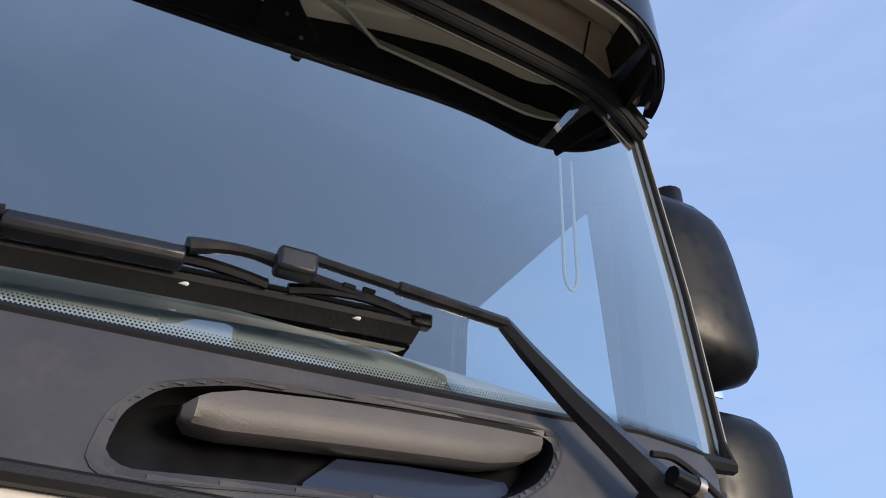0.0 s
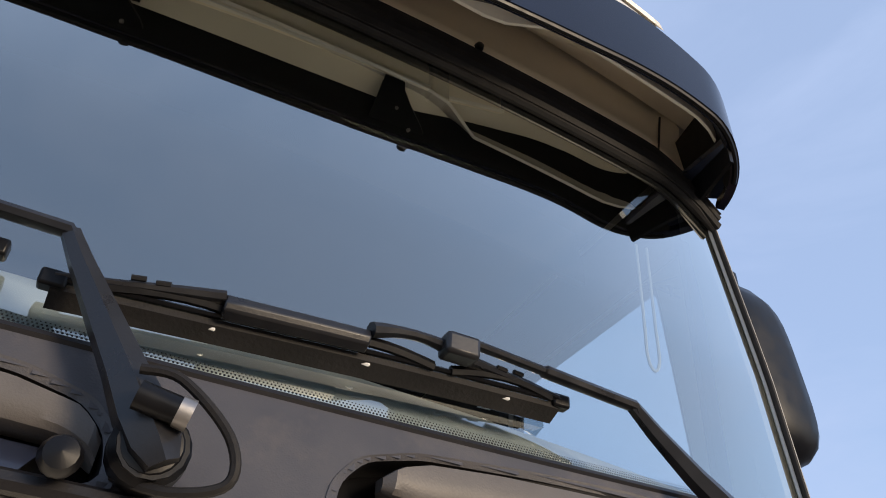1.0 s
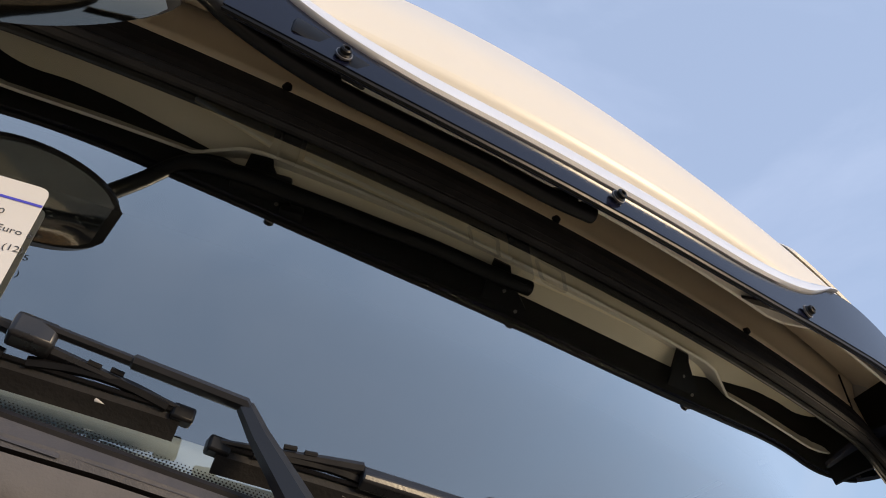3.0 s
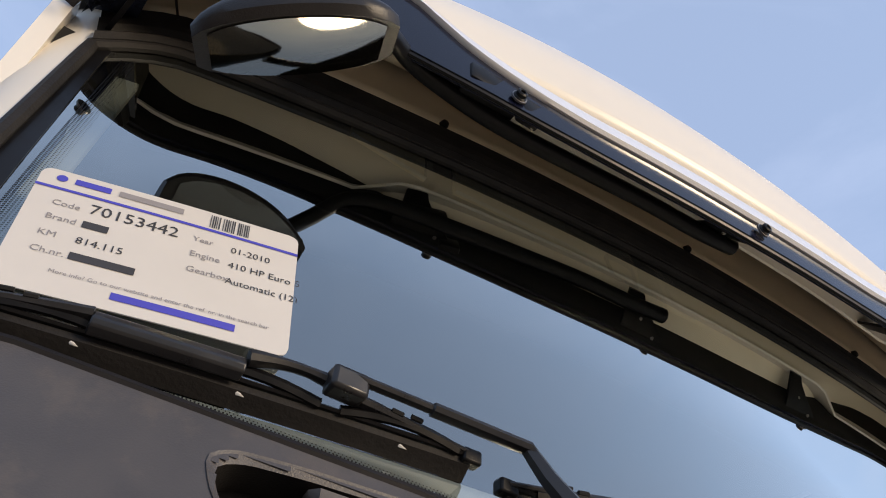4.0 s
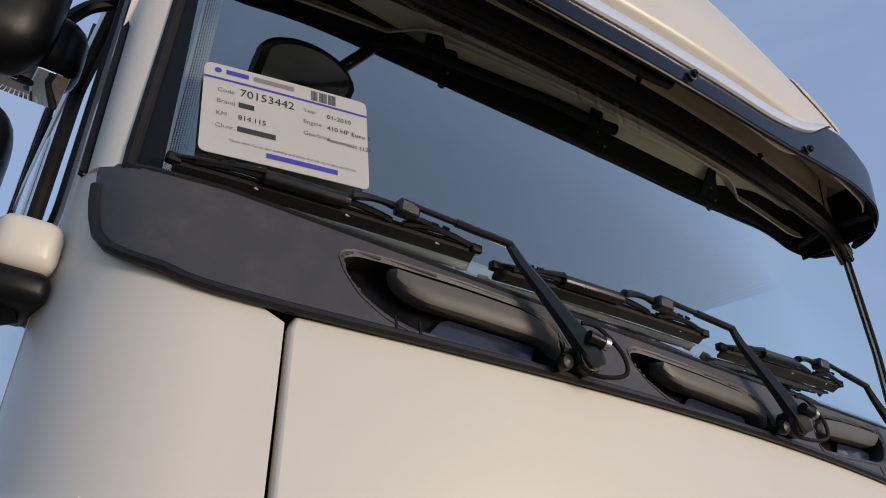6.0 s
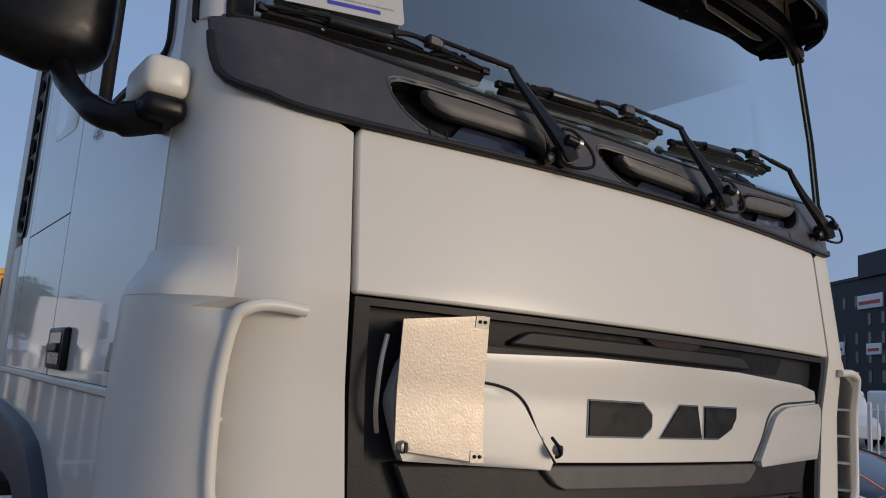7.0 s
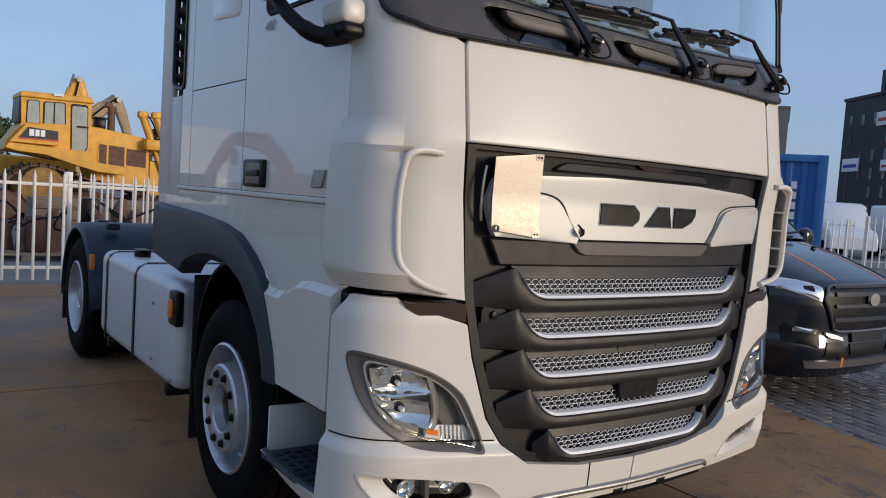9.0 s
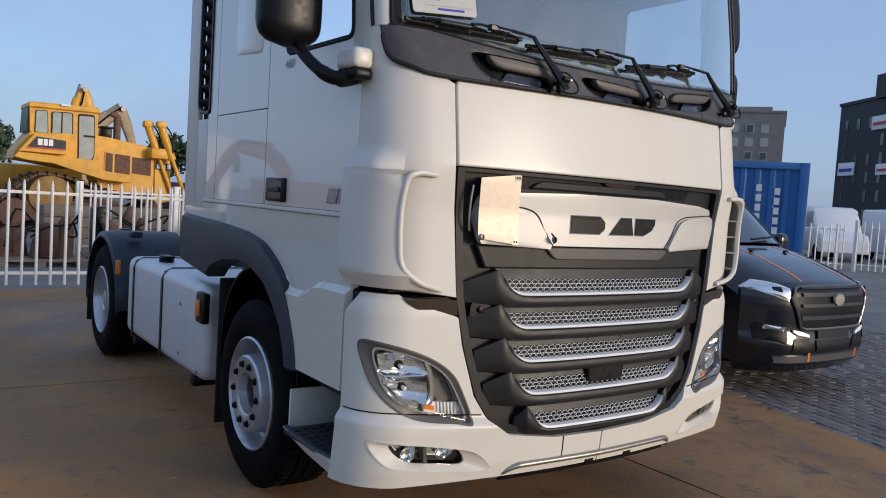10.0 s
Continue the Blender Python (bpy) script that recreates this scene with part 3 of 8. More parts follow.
# grille surround
part("grille_frame", patch(B(), [(-0.885, 1.727), (0.885, 1.727), (0.845, 1.19), (0.80, 0.98), (0.73, 0.76), (0.66, 0.66), (0.55, 0.585), (0.3, 0.548), (-0.3, 0.548), (-0.55, 0.585), (-0.66, 0.66), (-0.73, 0.76), (-0.80, 0.98), (-0.845, 1.19)], -0.035, 0.02, n=34, m=40), GRILLE, truck, "charcoal plastic grille surround")
part("grille_edge", ring(B(), [(-0.888, 1.73), (0.888, 1.73), (0.848, 1.19), (0.803, 0.98), (0.733, 0.758), (0.664, 0.655), (0.553, 0.579), (0.3, 0.542), (-0.3, 0.542), (-0.553, 0.579), (-0.664, 0.655), (-0.733, 0.758), (-0.803, 0.98), (-0.848, 1.19)],
     [(-0.855, 1.715), (0.855, 1.715), (0.815, 1.19), (0.77, 0.985), (0.70, 0.775), (0.635, 0.68), (0.535, 0.61), (0.3, 0.575), (-0.3, 0.575), (-0.535, 0.61), (-0.635, 0.68), (-0.70, 0.775), (-0.77, 0.985), (-0.815, 1.19)], -0.004, 0.04, n=140), GRILLE, truck)

# badge panel
badge = part("badge_panel", patch(B(), rounded([(-0.775, 1.625), (-0.80, 1.53), (-0.76, 1.415), (0.76, 1.415), (0.80, 1.53), (0.775, 1.625), (0.6, 1.645), (0.3, 1.654), (-0.3, 1.654), (-0.6, 1.645)], 0.02), 0.012, 0.03, n=16, m=40), SILVER, truck, "silver badge panel across the grille")
soften(badge, 0.006, 2)
for s in (-1, 1):
    wing = rounded([(s * 0.385, 1.400), (s * 0.765, 1.41), (s * 0.80, 1.53), (s * 0.79, 1.585), (s * 0.55, 1.568), (s * 0.49, 1.545)], 0.02)
    soften(part("badge_wing", patch(B(), wing, 0.028, 0.03, n=12, m=10), SILVER, badge, "raised silver wing"), 0.008, 3)
    groove = smooth_path([(s * 0.378, 0, 1.412), (s * 0.43, 0, 1.475), (s * 0.475, 0, 1.545), (s * 0.54, 0, 1.574), (s * 0.66, 0, 1.584), (s * 0.782, 0, 1.592)], 6)
    part("wing_groove", tube(B(), [front(p.x, p.z, 0.0125) for p in groove], 0.0035, 6), GRILLE, badge)
# the maker's mark as plain dark blocks with a bright edge
for poly in ([(-0.285, 1.555), (-0.11, 1.555), (-0.075, 1.53), (-0.075, 1.50), (-0.11, 1.476), (-0.285, 1.476)],
             [(-0.04, 1.476), (0.035, 1.555), (0.105, 1.555), (0.125, 1.476)],
             [(0.14, 1.555), (0.285, 1.555), (0.285, 1.53), (0.262, 1.503), (0.205, 1.476), (0.14, 1.476)]):
    big = [(u + (0.004 if u > sum(p[0] for p in poly) / len(poly) else -0.004), z + (0.004 if z > 1.515 else -0.004)) for u, z in poly]
    e = part("mark_edge", patch(B(), big, 0.015, 0.006, n=10, m=6), CHROME, badge)
    part("mark_block", patch(B(), poly, 0.0175, 0.006, n=10, m=6), BLACK, e)

# shadowed slot above and sill below the badge
part("grille_slot", patch(B(), [(-0.62, 1.724), (0.62, 1.724), (0.58, 1.66), (-0.58, 1.66)], -0.03, 0.02, n=5, m=20), BLACK, truck)
soften(part("slot_ledge", patch(B(), rounded([(-0.46, 1.700), (0.34, 1.700), (0.40, 1.664), (-0.52, 1.664)], 0.012), -0.012, 0.02, n=5, m=24), GRILLE, truck), 0.006)
part("number_lamp", patch(B(), rounded([(-0.10, 1.716), (0.14, 1.716), (0.10, 1.697), (-0.05, 1.697)], 0.01), -0.012, 0.015, n=4, m=8), SMOKE, truck)
sill = part("badge_sill", patch(B(), [(-0.77, 1.41), (0.77, 1.41), (0.72, 1.31), (-0.72, 1.31)], -0.004, 0.03, n=6, m=30), GRILLE, truck)
soften(sill, 0.008, 2)
soften(part("sill_step", patch(B(), rounded([(-0.42, 1.408), (0.42, 1.408), (0.36, 1.355), (-0.36, 1.355)], 0.02), 0.012, 0.02, n=6, m=20), GRIPG, sill), 0.004)

# louvres: a blade, a strip of mesh below it, a silver lip
MESH_TOP = [1.262, 1.114, 0.965, 0.816, 0.655]
HALF = [0.603, 0.583, 0.553, 0.511, 0.415]
for k, (zt, hw) in enumerate(zip(MESH_TOP, HALF)):
    zb = zt - 0.054
    nb = zt - 0.128 if k < 4 else zt - 0.10
    wide = float(np.interp(zt - 0.05, [0.575, 0.61, 0.68, 0.775, 0.985, 1.19, 1.715], [0.45, 0.535, 0.635, 0.70, 0.77, 0.815, 0.855])) - 0.004
    # blade: a nose below the lip that runs out into a faceted wing at both ends
    us = [-wide + 2 * wide * j / 110 for j in range(111)]
    outer, inner = [], []
    for f, nose in ((0, 0.016), (0.12, 0.023), (0.35, 0.027), (0.6, 0.026), (0.78, 0.021), (0.9, 0.009), (0.97, -0.01), (1.0, -0.034)):
        ro, ri = [], []
        for u in us:
            a = abs(u)
            top = float(np.interp(a, [hw - 0.13, hw - 0.07, hw - 0.025, hw + 0.008, hw + 0.024, hw + 0.055, wide], [zb - 0.016, zb - 0.012, zb + 0.004, zt - 0.022, zt + 0.006, zt + 0.045, zt - 0.012]))
            edge = hw + 0.04 + 0.03 * (1 - f)
            fade = min(1.0, max(0.0, (wide - a) / (wide - edge)))
            z = top + (nb + 0.02 * (1 - fade) - top) * f
            o = -0.014 + (nose + 0.014) * fade if f < 0.95 else -0.034
            ro.append(front(u, z, o))
            ri.append(front(u, z, min(o, -0.034) - 0.012))
        outer.append(ro)
        inner.append(ri)
    blade = part("louvre", slab(B(), outer, inner), GRILLE, truck, "charcoal grille louvre with a honeycomb strip", sharp=24)
    # brow above the mesh
    brow = [(-hw - 0.065, zt + 0.052), (hw + 0.065, zt + 0.052), (hw + 0.012, zt + 0.002), (-hw - 0.012, zt + 0.002)]
    part("louvre_brow", patch(B(), brow, lambda u, z: -0.004 - 0.25 * max(0, z - zt), 0.02, n=6, m=24), GRILLE, blade)
    # silver lip: a long curve that runs to a point at both upper ends
    line = smooth_path([(-hw - 0.024, 0, zt + 0.008), (-hw - 0.010, 0, zt - 0.010), (-hw + 0.014, 0, zb + 0.022), (-hw + 0.06, 0, zb + 0.004), (-hw + 0.13, 0, zb), (-0.2, 0, zb), (0.2, 0, zb), (hw - 0.13, 0, zb), (hw - 0.06, 0, zb + 0.004), (hw - 0.014, 0, zb + 0.022), (hw + 0.010, 0, zt - 0.010), (hw + 0.024, 0, zt + 0.008)], 8)
    ro, ri = [[], [], [], []], [[], [], [], []]
    for i, p in enumerate(line):
        d = (line[min(i + 1, len(line) - 1)] - line[max(i - 1, 0)]).normalized()
        w = 0.0165 * min(1.0, (hw + 0.024 - abs(p.x)) / 0.075 + 0.04) ** 0.7
        for q, (g, o) in enumerate(((0, 0.010), (0.2, 0.024), (0.75, 0.030), (1.0, 0.020))):
            c = p + Vector((d.z, 0, -d.x)) * (w * g)
            ro[q].append(front(c.x, c.z, o))
            ri[q].append(front(c.x, c.z, -0.006))
    part("silver_lip", slab(B(), ro, ri), LIPS, blade, "bright silver trim lip")
    # honeycomb
    bm = B()
    pw, ph = 0.0345, 0.0175
    for row in range(3):
        zc = zt - 0.009 - row * ph
        n = int(2 * hw / pw)
        for c in range(n + 1):
            u = -hw + 0.01 + (c + 0.5 * (row % 2)) * pw
            room = hw - 0.004 - 0.018 * row
            if abs(u) > room:
                continue
            hexa = [(-0.5, 0.0), (-0.28, 0.5), (0.28, 0.5), (0.5, 0.0), (0.28, -0.5), (-0.28, -0.5)]
            o = [bm.verts.new(front(u + q[0] * pw * 1.03, zc + q[1] * ph * 1.04, -0.004)) for q in hexa]
            i = [bm.verts.new(front(u + q[0] * pw * 0.90, zc + q[1] * ph * 0.83, -0.002)) for q in hexa]
            d = [bm.verts.new(front(u + q[0] * pw * 0.89, zc + q[1] * ph * 0.82, -0.006)) for q in hexa]
            for q in range(6):
                r = (q + 1) % 6
                bm.faces.new((o[q], o[r], i[r], i[q]))
                bm.faces.new((i[q], i[r], d[r], d[q]))
    part("honeycomb", bm, LIPS, blade, "silver honeycomb mesh")
    # black sheet behind the honeycomb stands in for the shade within
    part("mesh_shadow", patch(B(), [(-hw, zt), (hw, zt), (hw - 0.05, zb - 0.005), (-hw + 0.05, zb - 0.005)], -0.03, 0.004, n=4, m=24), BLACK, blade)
    if k == 2:
        for u in (-0.115, 0.115):
            part("louvre_seam", patch(B(), [(u - 0.002, zt + 0.05), (u + 0.002, zt + 0.05), (u + 0.002, zt + 0.004), (u - 0.002, zt + 0.004)], -0.0065, 0.003, n=3, m=2), BLACK, blade)

# camera pod in the lower grille
pod = part("radar_pod", patch(B(), rounded([(-0.125, 0.905), (0.125, 0.905), (0.115, 0.78), (-0.115, 0.78)], 0.012), 0.018, 0.06, n=8, m=6), BLACK, truck, "black sensor pod in the grille")
soften(pod, 0.006)

# ---- bumper, lamps ----
def swell(u, z):
    t = min(1, max(0, (0.70 - 0.035 * (1.1 - min(1.1, abs(u))) * 2 - z) / 0.05))
    top = max(0.0, min(1.0, (z - 1.095) / 0.075))
    return 0.026 * t * t * (3 - 2 * t) - 0.016 * top * top


def rounded_loop(pts, per=6):
    """A smooth closed line through the points."""
    n = len(pts)
    p = smooth_path([(a, 0, b) for a, b in (pts[-2:] + pts + pts[:3])], per)
    return [(q.x, q.z) for q in p[2 * per:(n + 2) * per]]


WB = 1.24
LAMP = [(1.259, 0.989), (1.108, 0.978), (0.959, 0.929), (0.859, 0.865), (0.807, 0.79), (0.752, 0.652), (0.839, 0.656), (0.995, 0.676), (1.095, 0.72), (1.181, 0.797), (1.235, 0.885)]
GLASS = [(1.201, 0.966), (1.107, 0.961), (0.971, 0.917), (0.877, 0.854), (0.825, 0.779), (0.772, 0.661), (0.854, 0.677), (0.984, 0.704), (1.085, 0.744), (1.146, 0.80), (1.185, 0.879)]
FOG = [(1.191, 0.576), (1.085, 0.580), (0.824, 0.540), (0.709, 0.505), (0.645, 0.43), (0.808, 0.434), (1.022, 0.462), (1.122, 0.49)]
FOGIN = [(1.112, 0.565), (0.957, 0.552), (0.801, 0.527), (0.767, 0.460), (0.921, 0.472), (1.038, 0.493)]
LAMP, GLASS, FOG, FOGIN = [rounded_loop(p) for p in (LAMP, GLASS, FOG, FOGIN)]
for s in (-1, 1):
    edge_z = [0.38, 0.5405, 0.541, 0.578, 0.655, 0.758, 0.98, 1.10, 1.165, 1.19]
    edge_u = [0.004, 0.004, 0.3, 0.56, 0.672, 0.742, 0.812, 0.835, 1.06, 1.10]
    rows, NR, NC = [], 130, 130
    for k in range(NR):
        z = 0.385 + (1.190 - 0.385) * k / (NR - 1)
        ul = float(np.interp(z, edge_z, edge_u))
        ur = 1.36 - 0.06 * max(0, (z - 1.10) / 0.07)
        rows.append((z, s * ul, s * ur))
    bm = patch(B(), None, swell, 0.03, WB, m=NC, rows=rows)
    bm.faces.ensure_lookup_table()
    gone = []
    for k in range(NR - 1):
        for j in range(NC):
            f = (j + 0.5) / NC
            (z0, a0, b0), (z1, a1, b1) = rows[k], rows[k + 1]
            c = (abs(a0 + a1) / 2 * (1 - f) + abs(b0 + b1) / 2 * f, (z0 + z1) / 2)
            if inside(c, LAMP) or inside(c, FOG):
                n = k * NC + j
                gone += [bm.faces[n], bm.faces[n + (NR - 1) * NC]]
    bmesh.ops.delete(bm, geom=gone, context="FACES")
    bump = part("bumper_corner", bm, WHITE, truck, "white bumper corner with lamp openings")
    # black line laid on as the shadow along the crease of the bumper
    part("crease_shade", tube(B(), [front(s * u, 0.702 - 0.07 * (1.1 - min(1.1, u)), 0.0005, WB) for u in [0.70 + 0.64 * k / 24 for k in range(25)]], 0.0032, 5), BLACK, bump)
    # head lamp
    def sd(p):
        return [(s * u, z) for u, z in p]
    bez = part("headlamp", ring(B(), sd(LAMP), sd(GLASS), lambda u, z: swell(u, z) + 0.003, 0.03, WB, n=150, inner_off=-0.008), BEZEL, truck, "clear headlamp in a grey bezel")
    part("bezel_edge", ring(B(), sd(widened(LAMP, 0.007)), sd(widened(LAMP, -0.004)), lambda u, z: swell(u, z) + 0.004, 0.02, WB, n=150), BEZEL, bez)
    part("lamp_edge", ring(B(), sd(GLASS), sd([(1.0 + (u - 1.0) * 0.955, 0.82 + (z - 0.82) * 0.95) for u, z in GLASS]), -0.002, 0.012, WB, n=110), CHROME, bez)
    small = sd([(1.0 + (u - 1.0) * 1.03, 0.82 + (z - 0.82) * 1.03) for u, z in GLASS])
    part("lamp_back", patch(B(), small, -0.115, 0.006, WB, n=20, m=20), LAMPGREY, bez)
    part("lamp_wall", ring(B(), small, sd([(1.0 + (u - 1.0) * 0.93, 0.82 + (z - 0.82) * 0.93) for u, z in GLASS]), -0.02, 0.1, WB, n=90, inner_off=-0.09), LAMPGREY, bez)
    lens = part("lamp_lens", patch(B(), sd(GLASS), 0.004, 0.004, WB, n=22, m=22), LENS, bez)
    lens.visible_shadow = False
    for poly, cu, cz in (([(1.192, 0.955), (1.10, 0.957), (0.985, 0.915), (0.952, 0.87), (0.955, 0.846), (1.06, 0.842), (1.172, 0.862)], 1.07, 0.888),
                         ([(1.168, 0.852), (1.06, 0.832), (0.955, 0.836), (0.945, 0.77), (0.962, 0.728), (1.04, 0.738), (1.125, 0.79)], 1.045, 0.795)):
        hollow = lambda u, z: -0.086 + min(0.066, 5.5 * ((abs(u) - cu) ** 2 + 1.3 * (z - cz) ** 2))
        part("reflector", patch(B(), sd(poly), hollow, 0.004, WB, n=9, m=11), BOWL, bez, "faceted chrome reflector", sharp=3)
        c0 = front(s * cu, cz, -0.088, WB)
        out = (front(s * cu, cz, 0.05, WB) - front(s * cu, cz, -0.05, WB)).normalized()
        m = Matrix.Translation(c0) @ out.to_track_quat("X", "Z").to_matrix().to_4x4()
        part("bulb_socket", lathe(B(), [(0.016, 0.0), (0.016, 0.012), (0.011, 0.014), (0.001, 0.014)], 16, m), DARKIN, bez)
        part("bulb", lathe(B(), [(0.008, 0.01), (0.009, 0.04), (0.007, 0.047), (0.001, 0.049)], 14, m), LENSW, bez)
    part("reflector_step", tube(B(), [front(s * u, 0.850 - 0.016 * (u - 0.955), -0.034, WB) for u in (0.958, 1.02, 1.09, 1.165)], 0.006, 6), CHROME, bez)
    # inner blade and grey wedge beside the bowls
    part("lamp_divider", tube(B(), smooth_path([front(s * u, z, o, WB) for u, z, o in ((0.965, 0.915, -0.02), (0.935, 0.84, -0.03), (0.925, 0.76, -0.035), (0.945, 0.725, -0.03))], 5), 0.009, 8, 1.8), CHROME, bez)
    part("lamp_wedge", patch(B(), sd(rounded([(0.945, 0.90), (0.87, 0.845), (0.825, 0.765), (0.815, 0.735), (0.90, 0.735)], 0.01)), -0.045, 0.006, WB, n=10, m=8), BEZEL, bez)
    ind = part("indicator", patch(B(), sd(rounded([(0.969, 0.741), (0.79, 0.727), (0.775, 0.672), (0.958, 0.692)], 0.006)), -0.03, 0.02, WB, n=6, m=10), LIPS, bez)
    part("amber_bulb", patch(B(), sd([(0.963, 0.73), (0.915, 0.727), (0.912, 0.70), (0.955, 0.702)]), -0.025, 0.004, WB, n=4, m=4), ORANGE, ind)
    for k in range(7):
        u = 0.905 - 0.016 * k
        part("indicator_rib", patch(B(), sd([(u, 0.735), (u - 0.004, 0.735), (u - 0.01, 0.678), (u - 0.006, 0.678)]), -0.026, 0.006, WB, n=3, m=2), CHROME, ind)
    part("lower_chrome", patch(B(), sd(rounded([(1.10, 0.775), (1.06, 0.76), (0.985, 0.735), (0.985, 0.712), (1.07, 0.745)], 0.008)), -0.03, 0.01, WB, n=6, m=8), CHROME, bez)
    # fog lamp
    fog = part("fog_lamp", ring(B(), sd(FOG), sd(FOGIN), lambda u, z: swell(u, z) + 0.002, 0.012, WB, n=120, inner_off=-0.006), WHITE, truck, "small fog lamp in a white recess")
    part("fog_flange", ring(B(), sd(widened(FOG, 0.010)), sd(widened(FOG, -0.001)), lambda u, z: swell(u, z) + 0.0025, 0.012, WB, n=120), WHITE, fog)
    part("fog_back", patch(B(), sd(FOGIN), -0.06, 0.006, WB, n=8, m=14), CHROME, fog)
    part("fog_divider", patch(B(), sd([(0.955, 0.548), (0.94, 0.548), (0.93, 0.475), (0.945, 0.475)]), -0.01, 0.045, WB, n=4, m=2), BEZEL, fog)
    for u, r in ((1.02, 0.03), (0.86, 0.03)):
        c0 = front(s * u, 0.515, -0.05, WB)
        out = (front(s * u, 0.515, 0.05, WB) - front(s * u, 0.515, -0.05, WB)).normalized()
        m = Matrix.Translation(c0) @ out.to_track_quat("X", "Z").to_matrix().to_4x4()
        part("fog_bowl", lathe(B(), [(0.003, 0.0), (r * 0.7, 0.006), (r, 0.03), (r * 1.1, 0.03), (r * 0.7, 0.0), (0.003, -0.004)], 20, m), CHROME, fog)
    fl = part("fog_lens", patch(B(), sd(FOGIN), -0.002, 0.003, WB, n=8, m=14), LENS, fog)
    fl.visible_shadow = False
    # smoked side marker in the slot between corner and bumper
    soften(part("side_marker", patch(B(), sd([(1.085, 1.182), (1.065, 1.157), (1.03, 1.136), (0.98, 1.122), (0.90, 1.113), (0.838, 1.109), (0.842, 1.173), (0.9, 1.178)]), -0.004, 0.02, 1.225, n=16, m=24), SMOKE, truck, "smoked brown marker lamp"), 0.004)
    part("slot_liner", patch(B(), sd([(1.47, 1.21), (0.76, 1.19), (0.76, 1.09), (1.47, 1.10)]), -0.035, 0.02, 1.23, n=5, m=16), BLACK, truck)
    # towing eye recess
    eye = part("towing_recess", patch(B(), sd(rounded([(0.775, 1.166), (0.68, 1.16), (0.672, 1.09), (0.78, 1.098)], 0.012)), -0.006, 0.02, n=6, m=6), BLACK, truck)
    part("towing_eye", lathe(B(), [(0.006, 0.0), (0.015, 0.0), (0.015, 0.01), (0.008, 0.012)], 16, Matrix.Translation(front(s * 0.728, 1.132, -0.006)) @ Matrix.Rotation(radians(-90), 4, "Z")), BLACK, eye)

# seam in the bumper, bright bar beneath it
part("bumper_seam", patch(B(), [(-0.246, 0.44), (-0.240, 0.44), (-0.246, 0.54), (-0.252, 0.54)], 0.0275, 0.004, WB, n=4, m=2), BLACK, truck)
bar_pts = smooth_path([front(u, z, o, WB) for u, z, o in [(-0.60, 0.372, 0.0), (-0.51, 0.425, 0.03), (-0.40, 0.432, 0.034), (0.0, 0.43, 0.036), (0.4, 0.43, 0.034), (0.52, 0.422, 0.03), (0.60, 0.372, 0.0)]], 8)
bar = part("bumper_bar", tube(B(), bar_pts, 0.013, 10), STEEL, truck, "polished bar under the bumper")
part("bar_mesh", patch(B(), [(-0.56, 0.355), (-0.5, 0.42), (0.5, 0.42), (0.56, 0.355)], 0.008, 0.03, WB, n=5, m=24), BLACK, truck)
for u in (-0.05, 0.22):
    soften(part("bar_clip", patch(B(), [(u - 0.03, 0.40), (u + 0.03, 0.40), (u + 0.025, 0.37), (u - 0.025, 0.37)], 0.03, 0.03, WB, n=3, m=3), BLACK, bar), 0.004)
part("bumper_underside", box(B(), -0.9, 0.9, 0.2, 0.9, 0.345, 0.385), BLACK, truck)

# aluminium sheet bolted over the badge
sheet = part("aluminium_sheet", patch(B(), rounded([(-0.802, 1.714), (-0.609, 1.715), (-0.592, 1.417), (-0.79, 1.423)], 0.012), 0.045, 0.003, n=14, m=10), PLATE, truck, "dull aluminium sheet bolted over the badge")
for u, z in ((-0.625, 1.702), (-0.608, 1.430)):
    cl = part("sheet_clip", patch(B(), [(u - 0.016, z + 0.012), (u + 0.016, z + 0.012), (u + 0.016, z - 0.012), (u - 0.016, z - 0.012)], 0.0465, 0.004, n=3, m=3), STEEL, sheet)
    for d in (-0.006, 0.006):
        part("rivet", lathe(B(), [(0.0005, 0.004), (0.003, 0.003), (0.004, 0.0), (0.004, -0.002)], 8, Matrix.Translation(front(u + d, z, 0.047)) @ Matrix.Rotation(radians(-90), 4, "Z")), BLACK, cl)
for u, z in ((-0.776, 1.446), (-0.405, 1.447)):
    bolt = part("sheet_bolt", lathe(B(), [(0.001, 0.014), (0.010, 0.012), (0.013, 0.004), (0.013, 0.0)], 12, Matrix.Translation(front(u, z, 0.046)) @ Matrix.Rotation(radians(-90), 4, "Z")), STEEL, sheet)
    part("bolt_slot", box(B(), -0.003, 0.003, -0.016, -0.013, -0.01, 0.01, m=Matrix.Translation(front(u, z, 0.046))), BLACK, bolt)
part("sheet_hook", tube(B(), smooth_path([front(-0.405, 1.47, 0.03), front(-0.412, 1.455, 0.06), front(-0.405, 1.44, 0.062), front(-0.40, 1.43, 0.04)], 4), 0.004, 8), BLACK, sheet)
part("sheet_stay", tube(B(), smooth_path([front(-0.82, 1.66, 0.02), front(-0.832, 1.60, 0.035), front(-0.832, 1.52, 0.035), front(-0.82, 1.47, 0.02)], 5), 0.005, 8), STEEL, sheet)
part("sheet_bracket", box(B(), -0.76, -0.64, 0.02, 0.05, 1.45, 1.70), GRILLE, sheet)

# ---- windscreen, header, roof, visor ----
def glass_line(u):
    """Top of the visible glass: nearly flat, rounded down at the pillars."""
    a = abs(u)
    return 2.950 + 0.03 * min(1.0, a) ** 2 - (0.0 if a < 1.0 else 3.6 * (a - 1.0) ** 1.9)


